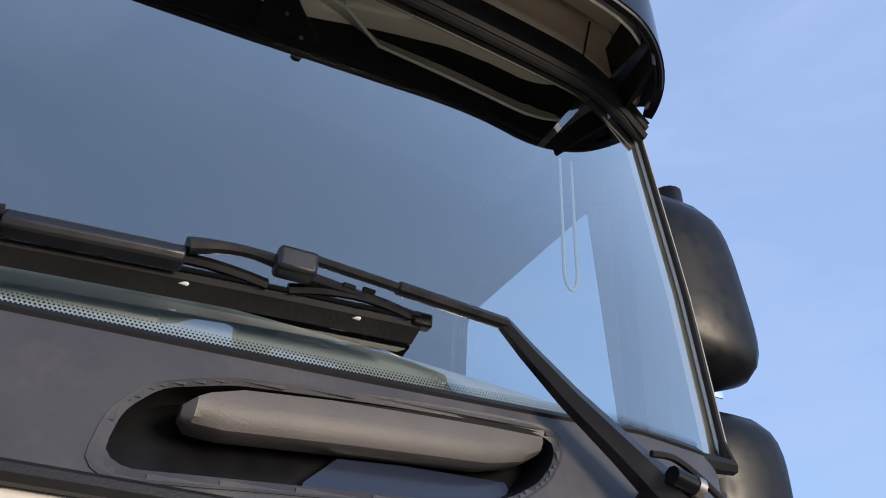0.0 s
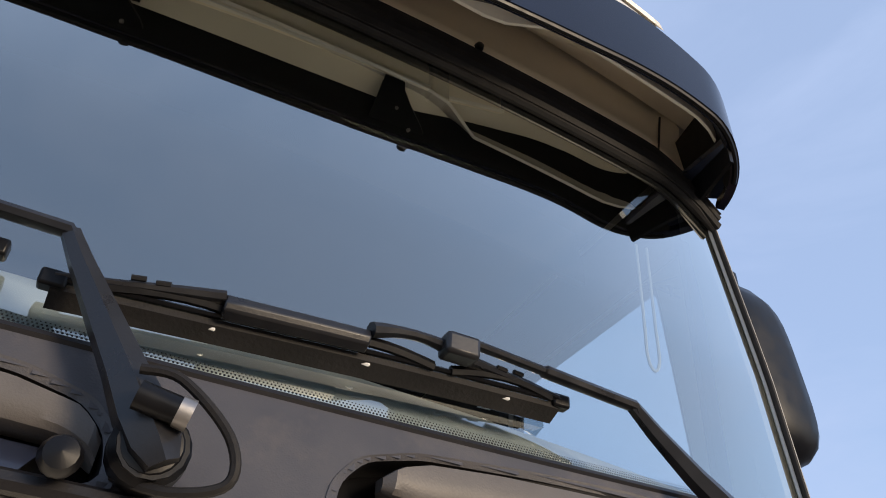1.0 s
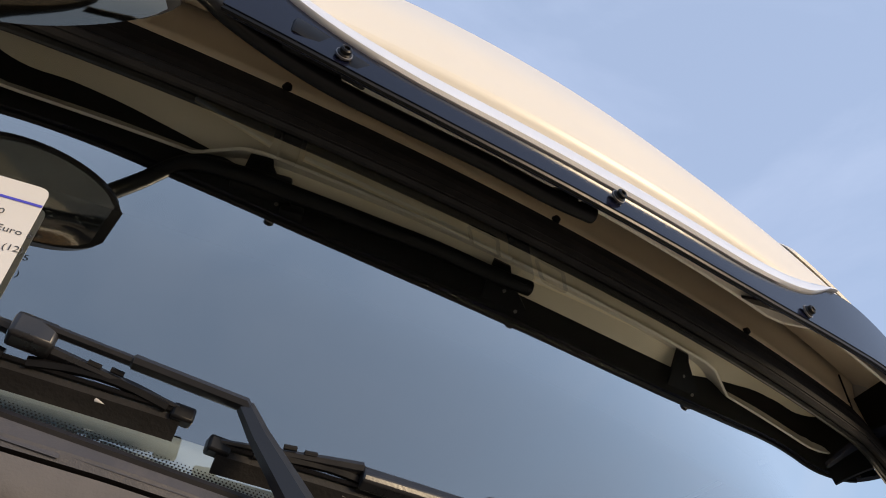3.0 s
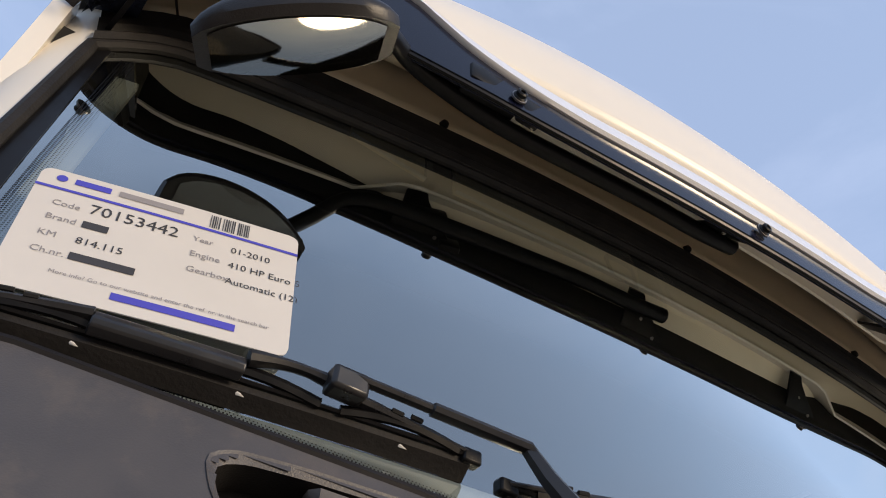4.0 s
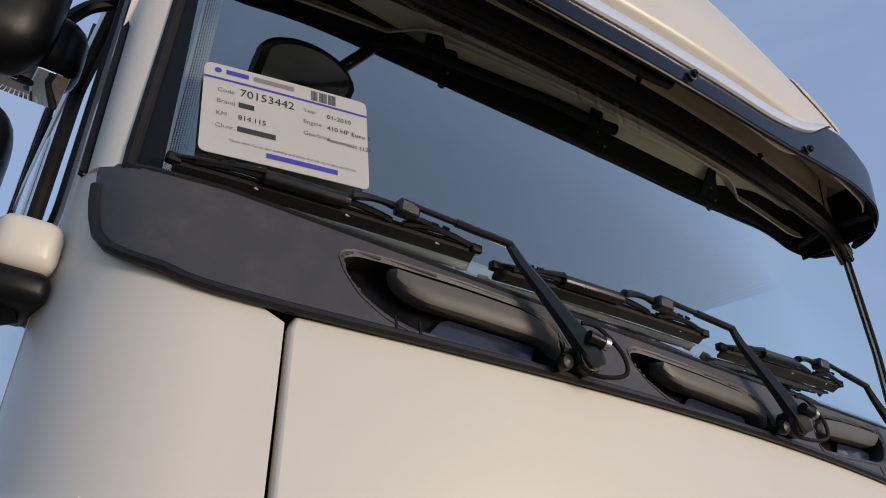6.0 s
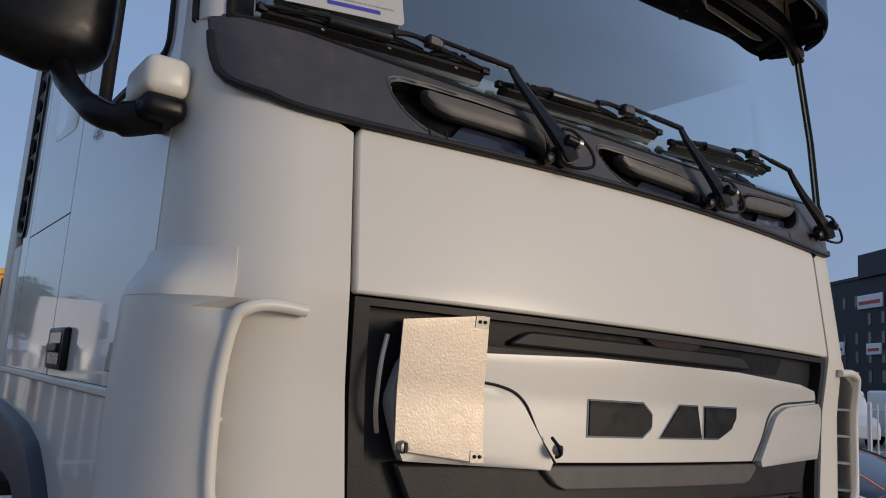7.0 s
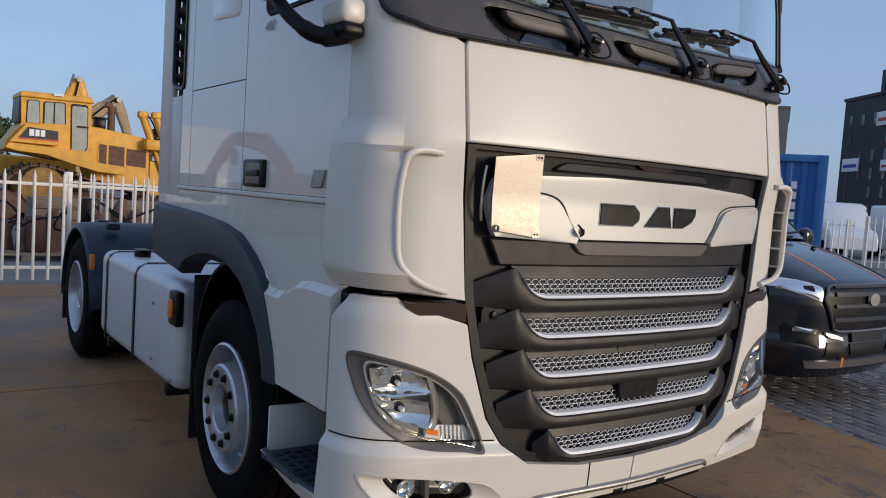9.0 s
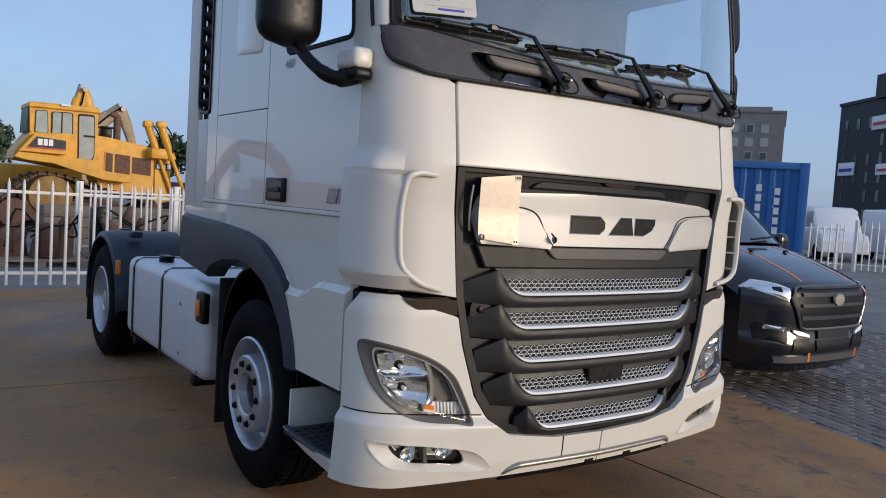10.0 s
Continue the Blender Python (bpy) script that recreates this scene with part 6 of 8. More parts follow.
part("bulkhead", box(B(), -1.05, 1.05, 0.26, 0.30, 1.25, 2.25), DARKIN, truck)
# upper shelf and folded blinds inside the glass
for u0, u1, z0, z1 in ((-0.69, -0.535, 3.075, 3.02), (-0.47, -0.015, 3.02, 2.995), (0.04, 0.545, 2.962, 3.012), (0.585, 0.715, 3.008, 3.06)):
    rows = [[front(u0 + (u1 - u0) * j / 14, z0 + (z1 - z0) * j / 14 + h, o, 1.35) for j in range(15)] for h, o in ((0.0, -0.098), (-0.002, -0.104), (0.012, -0.106), (0.06, -0.100), (0.15, -0.112))]
    back = [[p + Vector((0, 0.006, 0.003)) for p in r] for r in rows]
    bl = part("sun_blind", slab(B(), rows, back), BEIGE, truck, "beige folded sun blind inside the glass")
    part("blind_rod", tube(B(), [front(u0 + (u1 - u0) * j / 14, z0 + (z1 - z0) * j / 14 - 0.001, -0.098, 1.35) for j in range(15)], 0.004, 6), STRIP, bl, "bright rod along the blind's edge")
for u, zc in ((-0.50, 3.03), (0.015, 2.985), (0.565, 3.02)):
    soften(part("blind_clip", patch(B(), [(u - 0.022, zc + 0.09), (u + 0.022, zc + 0.09), (u + 0.018, zc - 0.03), (u - 0.018, zc - 0.03)], -0.092, 0.03, 1.35, n=4, m=3), BLACK, truck), 0.004)
for u in (-0.09, 0.075):
    part("blind_loop", tube(B(), [front(a, z, -0.086, 1.35) for a, z in rounded([(u - 0.035, 3.02), (u + 0.035, 3.02), (u + 0.03, 2.95), (u - 0.03, 2.95)], 0.012)], 0.004, 6, closed=True), BLACK, truck)
part("shelf_front", patch(B(), [(-1.1, 3.06), (1.1, 3.06), (1.1, 2.9), (-1.1, 2.9)], -0.30, 0.02, n=4, m=20), DARKIN, truck)
# hanging cord loop by the far window
part("cord_loop", tube(B(), smooth_path([(1.045, 0.40, 2.90), (1.045, 0.40, 2.72), (1.045, 0.40, 2.64), (1.058, 0.40, 2.615), (1.071, 0.40, 2.64), (1.071, 0.40, 2.72), (1.071, 0.40, 2.90)], 6), 0.003, 6), PALE, truck)

# ---- chassis, wheels, tank ----
for x in (-0.42, 0.42):
    part("frame_rail", box(B(), x - 0.04, x + 0.04, 0.5, 6.3, 0.72, 1.0, 0.01), BLACK, truck)
part("engine_block", box(B(), -0.36, 0.36, 0.5, 2.2, 0.45, 1.2, 0.03), BLACK, truck)
part("front_axle", tube(B(), [(-1.0, HUB_Y, 0.45), (1.0, HUB_Y, 0.45)], 0.06, 10), BLACK, truck)
part("rear_axle", tube(B(), [(-1.0, 4.95, 0.5), (1.0, 4.95, 0.5)], 0.09, 10), BLACK, truck)
part("fifth_wheel", box(B(), -0.45, 0.45, 4.3, 5.2, 1.02, 1.12, 0.04), BLACK, truck, "black fifth-wheel coupling plate")


def wheel(y, s, dished, x_face):
    w = sub("wheel", truck, (s * x_face, y, HUB_Z))
    turn = Matrix.Rotation(0 if s > 0 else math.pi, 4, "Z")
    R = TYRE_R
    prof = [(0.29, -0.01), (0.33, 0.006), (0.40, 0.012), (0.45, 0.004), (0.478, -0.014), (0.494, -0.03)]
    for k in range(4):
        x0 = -0.035 - 0.062 * k
        prof += [(R, x0), (R, x0 - 0.05), (R - 0.014, x0 - 0.053), (R - 0.014, x0 - 0.06)]
    prof += [(0.494, -0.285), (0.45, -0.315), (0.29, -0.30)]
    tyre = part("tyre", lathe(B(), prof, 72, turn, closed=True), TYRE, w, "worn black tyre")
    # slits across the tread shoulders
    bm = B()
    for k in range(64):
        a = 2 * math.pi * k / 64
        m = turn @ Matrix.Rotation(a, 4, "X")
        box(bm, -0.075, -0.028, -0.004, 0.004, R - 0.01, R + 0.0015, m=m)
        box(bm, -0.285, -0.24, -0.004, 0.004, R - 0.01, R + 0.0015, m=m)
    tagged(part("tread_pattern", bm, BLACK, tyre), kind="stuff")
    if dished:
        rp = [(0.001, -0.15), (0.30, -0.15), (0.302, 0.006), (0.292, 0.012), (0.284, 0.0), (0.275, -0.04), (0.268, -0.10), (0.235, -0.105), (0.21, -0.05), (0.205, 0.02), (0.195, 0.03), (0.12, 0.03), (0.108, 0.022), (0.10, -0.03), (0.09, -0.05), (0.001, -0.05)]
    else:
        rp = [(0.001, -0.2), (0.30, -0.2), (0.302, 0.006), (0.292, 0.012), (0.284, 0.0), (0.275, -0.08), (0.262, -0.16), (0.20, -0.17), (0.14, -0.16), (0.12, -0.10), (0.001, -0.09)]
    rim = part("rim", lathe(B(), rp, 60, turn), RIM, w, "silver painted steel rim")
    for k in range(10):
        a = 2 * math.pi * k / 10
        if dished:
            m = turn @ Matrix.Translation((0.03, 0.158 * math.cos(a), 0.158 * math.sin(a)))
            nut = part("wheel_nut", lathe(B(), [(0.022, -0.002), (0.022, 0.002), (0.018, 0.003), (0.016, 0.003), (0.015, 0.016), (0.011, 0.018), (0.001, 0.018)], 6, m), BLACK, rim, "dark wheel nut")
    part("hub_cap", lathe(B(), [(0.098, -0.04), (0.096, -0.02), (0.08, -0.012 if dished else -0.03), (0.05, -0.006 if dished else -0.02), (0.001, -0.004 if dished else -0.018)], 28, turn), BLACK if dished else RIM, rim)


for s in (-1, 1):
    wheel(HUB_Y, s, True, 1.215)
    wheel(4.95, s, False, 1.215)
    wheel(4.95, s, False, 0.90)

for s in (-1, 1):
    # mudguard over the rear wheels
    prof_o = [(4.95 + 0.60 * math.cos(a), 0.56 + 0.56 * math.sin(a)) for a in [radians(-8 + 196 * k / 24) for k in range(25)]]
    oo, ii = [], []
    for y, z in prof_o:
        xs = [s * 1.235, s * 1.215, s * 1.1, s * 0.6]
        dz = [-0.04, 0.0, 0.012, 0.012]
        oo.append([Vector((x, y, z + d)) for x, d in zip(xs, dz)])
        ii.append([Vector((x * 0.998, 4.95 + (y - 4.95) * 0.98, z + d - 0.012)) for x, d in zip(xs, dz)])
    mg = part("mudguard", slab(B(), oo, ii), FENDER, truck, "dark plastic mudguard over the rear wheels")
    for y in (4.62, 5.0):
        part("guard_boss", box(B(), s * 1.02 - 0.05, s * 1.02 + 0.05, y - 0.05, y + 0.05, 1.09, 1.145, 0.015), FENDER, mg)
    part("rear_flap", box(B(), min(s * 0.65, s * 1.22), max(s * 0.65, s * 1.22), 5.535, 5.55, 0.22, 0.62, 0.006), RUBBER, truck)
# fuel tank on the near side
tank = part("fuel_tank", box(B(), -1.215, -0.58, 2.19, 4.06, 0.36, 0.985, 0.075, 5), TANK, truck, "silver-white fuel tank with two black straps")
for y in (3.06, 3.84):
    pts = [(-1.222, y, 0.36), (-1.222, y, 0.905), (-1.20, y, 0.965), (-1.14, y, 0.993), (-0.62, y, 0.993)]
    bm = B()
    slab(bm, [[Vector((p[0], y - 0.02, p[2])), Vector((p[0], y + 0.02, p[2]))] for p in pts], [[Vector((p[0] + 0.006, y - 0.02, p[2] - 0.004)), Vector((p[0] + 0.006, y + 0.02, p[2] - 0.004))] for p in pts])
    part("tank_strap", bm, BLACK, tank, "black tank strap")
cap = part("tank_cap", lathe(B(), [(0.055, 0.0), (0.055, 0.03), (0.05, 0.036), (0.001, 0.038)], 20, Matrix.Translation((-1.06, 3.52, 0.985)) @ Matrix.Rotation(radians(-90), 4, "Y")), BLACK, tank)
part("cap_lever", box(B(), -1.10, -1.02, 3.44, 3.60, 1.02, 1.035, 0.005), BLACK, cap)
part("tank_support", box(B(), -1.20, -0.5, 2.35, 2.42, 0.30, 0.37, 0.01), BLACK, truck)
part("tank_support", box(B(), -1.20, -0.5, 3.80, 3.87, 0.30, 0.37, 0.01), BLACK, truck)
for y, z in ((2.62, 0.80), (2.62, 0.47), (2.25, 0.42)):
    part("tank_bolt", lathe(B(), [(0.001, 0.012), (0.010, 0.010), (0.013, 0.0)], 8, Matrix.Translation((-1.215, y, z)) @ Matrix.Rotation(math.pi, 4, "Z")), STEEL, tank)
mk = part("marker_box", box(B(), -1.235, -1.19, 2.12, 2.26, 0.74, 0.93, 0.01), BLACK, truck, "black bracket with an amber side marker")
part("marker_lens", box(B(), -1.25, -1.234, 2.17, 2.225, 0.785, 0.885, 0.006), ORANGE, mk)
part("side_lamp", box(B(), -1.245, -1.21, 4.30, 4.34, 0.80, 0.92, 0.008), ORANGE, truck)

# ---- information card stuck to the glass ----
def on_card(a, b, off=0.0018):
    """a across from 0 to 1, b down from 0 to 1."""
    u = (-1.068 + 0.295 * a) * (1 - b) + (-1.053 + 0.293 * a) * b
    z = (2.553 + 0.023 * a) * (1 - b) + (2.356 + 0.019 * a) * b
    return front(u, z, off)


def round_in(b):
    d = max(0.0, 0.06 - min(b, 1 - b)) / 0.06
    return 0.04 * (1 - math.sqrt(max(0, 1 - d * d)))


lines = [0, 0.006, 0.016, 0.03, 0.06] + [0.06 + 0.88 * k / 8 for k in range(1, 8)] + [0.94, 0.97, 0.984, 0.994, 1]
places = [[(round_in(b) + (1 - 2 * round_in(b)) * j / 16, b) for j in range(17)] for b in lines]
card = part("information_card", slab(B(), [[on_card(a, b, 0.001) for a, b in r] for r in places], [[on_card(a, b, -0.001) for a, b in r] for r in places]), CARDP)
tagged(card, "white printed vehicle card stuck on the windscreen", "information card")


def card_text(text, a, b, size, mat):
    lettering(text, size, lambda x, y: on_card(a + x / 0.305, b - y / 0.206), card, mat)


def card_bar(a0, a1, b0, b1, mat, name="printed_bar"):
    bm = B()
    skin(bm, [[on_card(a0 + (a1 - a0) * j / 10, b) for j in range(11)] for b in (b0, b1)])
    part(name, bm, mat, card)


card_bar(0.0, 1.0, 0.16, 0.182, INKB, "blue_rule")
bm = B()
bm.faces.new([bm.verts.new(on_card(0.078 + 0.02 * math.cos(t), 0.075 + 0.03 * math.sin(t))) for t in [k * math.pi / 8 for k in range(16)]])
part("printed_disc", bm, INKB, card)
card_bar(0.125, 0.255, 0.05, 0.10, INKB)
card_bar(0.285, 0.53, 0.05, 0.10, INKG)
for k in range(20):
    if k % 7 != 5:
        card_bar(0.637 + 0.0085 * k, 0.637 + 0.0085 * k + (0.005 if k % 3 else 0.003), 0.028, 0.145, INK, "bar_stroke")
card_text("Code", 0.08, 0.317, 0.0135, INKG)
card_text("70153442", 0.207, 0.318, 0.0250, INK)
card_text("Brand", 0.08, 0.443, 0.0135, INKG)
card_bar(0.205, 0.295, 0.392, 0.448, INK)
card_text("KM", 0.08, 0.581, 0.0135, INKG)
card_text("814.115", 0.205, 0.583, 0.0155, INK)
card_text("Ch.nr.", 0.08, 0.714, 0.0135, INKG)
card_bar(0.205, 0.425, 0.66, 0.716, INK)
card_text("Year", 0.588, 0.303, 0.0125, INKG)
card_text("01-2010", 0.735, 0.318, 0.0145, INK)
card_text("Engine", 0.588, 0.435, 0.0135, INKG)
card_text("410 HP Euro 5", 0.735, 0.448, 0.0145, INK)
card_text("Gearbox", 0.588, 0.566, 0.0135, INKG)
card_text("Automatic (12)", 0.735, 0.58, 0.0140, INK)
card_text("More info? Go to our website and enter the ref. nr. in the search bar", 0.165, 0.842, 0.0082, INKG)
card_bar(0.375, 0.80, 0.875, 0.925, INKB)

# ---- ground ----
gb = B()
gb.faces.new([gb.verts.new(p) for p in ((-900, -900, -0.03), (900, -900, -0.03), (900, 900, -0.03), (-900, 900, -0.03))])
tagged(part("ground", gb, YARD), "grey paved yard reaching to the horizon", "ground", kind="structure")


def kerb_x(y):
    """Where the concrete ends and the setts begin."""
    return 3.0 + 0.30 * y


pave = tagged(new("pavement"), "brown-stained concrete slabs with dark joints", "pavement", kind="structure")
joint_bm = B()
joint_bm.faces.new([joint_bm.verts.new(p) for p in ((-16, -9, -0.012), (kerb_x(-9), -9, -0.012), (kerb_x(9.5), 9.5, -0.012), (-16, 9.5, -0.012))])
part("slab_joint", joint_bm, JOINT, pave)
Y_CUT = [-9, -5.0, -0.6, 3.92, 8.4, 9.5]
X_CUT = [-16, -11.5, -7.0, -2.6, 1.10]
for y0, y1 in zip(Y_CUT, Y_CUT[1:]):
    for k in range(len(X_CUT)):
        g = 0.008
        x0 = X_CUT[k] + g
        xr = (X_CUT[k + 1] - g, X_CUT[k + 1] - g) if k + 1 < len(X_CUT) else (kerb_x(y0) - g, kerb_x(y1) - g)
        if min(xr) - x0 < 0.15:
            continue
        bm = B()
        lo = [(x0, y0 + g), (xr[0], y0 + g), (xr[1], y1 - g), (x0, y1 - g)]
        h = random.uniform(-0.003, 0.0)
        top = [bm.verts.new((x, y, h)) for x, y in lo]
        bot = [bm.verts.new((x, y, -0.1)) for x, y in lo]
        bm.faces.new(top)
        for i in range(4):
            bm.faces.new((top[i], bot[i], bot[(i + 1) % 4], top[(i + 1) % 4]))
        # slabs before y 0 are made pale as an added light bounce
        part("concrete_slab", bm, BOUNCEC if y1 < 0 else CONCRETE, pave)


# ---- palisade fences ----
def palisade(place, length, height, step, radius, label, posts, wide, turn=0.0, group=""):
    f = thing("palisade_fence", place, label, "fence", group)
    f.rotation_euler = (0, 0, radians(turn))
    n = int(length / step)
    bm = B()
    tube(bm, [(0, 0, 0.03), (0, 0, height * 0.95), (0, 0, height)], [radius, radius, radius * 0.25], 8, 0.8)
    first = None
    for k in range(n + 1):
        if first is None:
            first = part("pale", bm, FENCEW, f)
            ob = first
        else:
            ob = new("pale", first.data)
            ob.parent = f
        ob.location = (k * step, random.uniform(-0.004, 0.004), 0)
        ob.rotation_euler = (random.uniform(-0.01, 0.01), random.uniform(-0.006, 0.006), random.uniform(-0.2, 0.2))
    for z in (0.13 * height, 0.88 * height):
        part("rail", box(B(), -0.05, n * step + 0.05, 0.0, 0.05, z - 0.022, z + 0.022, 0.006), FENCEW, f)
    for x in posts:
        part("post", box(B(), x - wide / 2, x + wide / 2, 0.01, 0.01 + wide, -0.03, height * 1.01, 0.008), FENCEW, f)
    return f


palisade((-4.42, 9.72, 0), 11.3, 1.52, 0.185, 0.026, "white steel palisade fence at the edge of the concrete", (2.02, 5.82, 9.42), 0.12, group="yard fences")
palisade((0.35, 14.6, 0), 7.6, 1.5, 0.2, 0.022, "white steel palisade gate standing further back", (0.0, 1.95, 3.3, 5.2), 0.13, group="yard fences")
palisade((24.6, 11.2, 0), 8.0, 1.75, 0.22, 0.03, "white steel palisade fence beside the parked vans", (0.0, 2.6, 5.4), 0.13, -52, "yard fences")
palisade((21.5, 14.6, 0), 4.2, 1.6, 0.22, 0.03, "white steel palisade fence behind the container", (0.0, 4.0), 0.12, -48, "yard fences")


# ---- the bulldozer ----
def poly_box(bm, poly, y0, y1):
    """A plate of that outline in (x, z), from y0 to y1."""
    a = [bm.verts.new((x, y0, z)) for x, z in poly]
    b = [bm.verts.new((x, y1, z)) for x, z in poly]
    bm.faces.new(a)
    bm.faces.new(b[::-1])
    for i in range(len(poly)):
        bm.faces.new((a[i], b[i], b[(i + 1) % len(poly)], a[(i + 1) % len(poly)]))
    return bm


dozer = thing("bulldozer", (0, 22, 0), "yellow crawler bulldozer with rusty tracks behind the fence", "bulldozer")


def dz(name, poly, y0, y1, mat, parent=None, label="", bev=0.02):
    ob = part(name, poly_box(B(), poly, y0, y1), mat, parent or dozer, label)
    if bev:
        soften(ob, bev, 2)
    return ob


dz("rear_body", [(0.0, 2.0), (0.05, 2.25), (0.42, 2.78), (1.6, 2.83), (1.62, 1.85), (1.5, 1.8), (0.5, 1.95)], 0.3, 2.1, YELLOW)
dz("side_fender", [(0.0, 2.05), (0.3, 1.98), (1.0, 1.93), (1.7, 1.72), (2.35, 1.55), (3.1, 1.5), (3.15, 1.7), (2.2, 1.85), (2.2, 2.1), (0.1, 2.2)], 0.0, 0.34, YELLOW, label="yellow side platform")
tank_d = dz("fuel_box", [(0.1, 2.22), (0.5, 2.74), (1.32, 2.76), (1.32, 2.2)], 0.05, 0.4, YELLOW)
dz("dark_panel", [(0.33, 2.36), (0.55, 2.66), (1.30, 2.6), (1.30, 2.36)], 0.035, 0.05, INK, tank_d, bev=0)
for x0, x1 in ((0.58, 0.70), (0.73, 0.83), (0.86, 0.97)):
    dz("mark_bar", [(x0, 2.42), (x0, 2.6), (x1, 2.6), (x1, 2.42)], 0.025, 0.036, CARDW, tank_d, bev=0)
dz("red_stripe", [(0.3, 2.32), (0.33, 2.355), (1.30, 2.355), (1.30, 2.32)], 0.03, 0.045, REDP, tank_d, bev=0)
cab = dz("cab", [(0.42, 2.78), (0.40, 3.5), (2.22, 3.5), (2.25, 1.85), (1.62, 1.85), (1.6, 2.78)], 0.45, 1.95, YELLOW, label="square yellow cab with tinted windows")
dz("cab_roof", [(0.36, 3.48), (0.38, 3.64), (2.2, 3.68), (2.30, 3.50)], 0.38, 2.02, YELLOW, cab, bev=0.04)
for poly in ([(0.56, 2.8), (0.58, 3.4), (0.85, 3.42), (0.88, 2.8)], [(1.0, 2.78), (1.0, 3.4), (1.5, 3.42), (1.52, 2.78)], [(1.72, 2.0), (1.70, 3.38), (2.1, 3.38), (2.12, 2.25), (1.98, 1.97)]):
    big = [((x - sum(p[0] for p in poly) / len(poly)) * 1.13 + sum(p[0] for p in poly) / len(poly), (z - sum(p[1] for p in poly) / len(poly)) * 1.08 + sum(p[1] for p in poly) / len(poly)) for x, z in poly]
    fr = dz("window_frame", rounded(big, 0.08), 0.425, 0.45, BLACK, cab, bev=0)
    dz("window_pane", rounded(poly, 0.06), 0.41, 0.428, DOZGLASS, fr, bev=0)
dz("window_bar", [(1.22, 2.78), (1.22, 3.42), (1.26, 3.42), (1.26, 2.78)], 0.405, 0.42, BLACK, cab, bev=0)
dz("rear_screen", [(0.34, 2.8), (0.38, 3.5), (0.42, 3.5), (0.40, 2.8)], 0.5, 1.9, BLACK, cab, bev=0)
dz("roof_light", [(1.2, 3.6), (1.2, 3.66), (1.45, 3.66), (1.45, 3.6)], 0.30, 0.40, LENSW, cab, bev=0)
dz("grab_rail", [(1.84, 2.78), (1.84, 2.83), (2.14, 2.83), (2.14, 2.78)], 0.36, 0.39, BLACK, cab, bev=0)
hood_d = dz("engine_hood", [(2.2, 1.6), (2.2, 2.86), (2.5, 2.84), (3.9, 2.63), (4.0, 2.55), (4.05, 1.2), (2.4, 1.2)], 0.55, 1.85, YELLOW, label="yellow engine hood with brown side screens")
for x0, x1, zt in ((2.48, 2.68, 2.38), (2.74, 3.18, 2.36), (3.24, 3.80, 2.3)):
    fr = dz("screen_frame", [(x0 - 0.03, 1.76), (x0 - 0.03, zt + 0.03), (x1 + 0.03, zt), (x1 + 0.03, 1.72)], 0.525, 0.55, YELLOW, hood_d, bev=0)
    dz("side_screen", [(x0, 1.8), (x0, zt), (x1, zt - 0.03), (x1, 1.76)], 0.515, 0.53, RUST, fr, bev=0)
dz("nose", [(3.92, 0.9), (3.9, 2.62), (4.35, 2.55), (4.45, 1.0)], 0.5, 1.9, YELLOW)
dz("maker_panel", [(3.92, 1.98), (3.92, 2.2), (4.4, 2.16), (4.42, 1.96)], 0.485, 0.5, INK, bev=0)
for x0 in (3.98, 4.13, 4.28):
    dz("mark_bar", [(x0, 2.01), (x0, 2.15), (x0 + 0.1, 2.14), (x0 + 0.1, 2.0)], 0.478, 0.486, CARDW, bev=0)
part("exhaust_stack", tube(B(), [(2.9, 1.1, 2.7), (2.9, 1.1, 3.5), (2.86, 1.1, 3.56), (2.72, 1.1, 3.58)], [0.11, 0.11, 0.1, 0.09], 12), RUST, dozer, "rusty exhaust stack")
part("air_cleaner", box(B(), 2.42, 2.72, 0.9, 1.3, 2.8, 3.14, 0.05), BLACK, dozer)
part("cleaner_cap", box(B(), 2.38, 2.76, 0.86, 1.34, 3.12, 3.18, 0.02), BLACK, dozer)
for dx, yy in ((0.0, 0.42), (0.33, 0.2)):
    cyl = part("lift_cylinder", tube(B(), [(3.62 + dx, yy, 3.35), (4.02 + dx, yy, 2.3)], 0.12, 12), YELLOW, dozer, "yellow lift cylinder")
    part("cylinder_rod", tube(B(), [(4.02 + dx, yy, 2.3), (4.42 + dx, yy, 1.28)], 0.06, 10), YELLOW, cyl)
    part("cylinder_head", box(B(), 3.5 + dx, 3.78 + dx, yy - 0.14, yy + 0.14, 3.24, 3.44, 0.04), YELLOW, cyl)
    part("cylinder_hose", tube(B(), smooth_path([(3.78 + dx, yy - 0.1, 3.3), (3.95 + dx, yy - 0.14, 3.0), (4.0 + dx, yy - 0.12, 2.5)], 4), 0.025, 6), BLACK, cyl)
part("yoke", box(B(), 3.7, 4.3, 0.15, 0.7, 2.3, 2.62, 0.05), YELLOW, dozer)
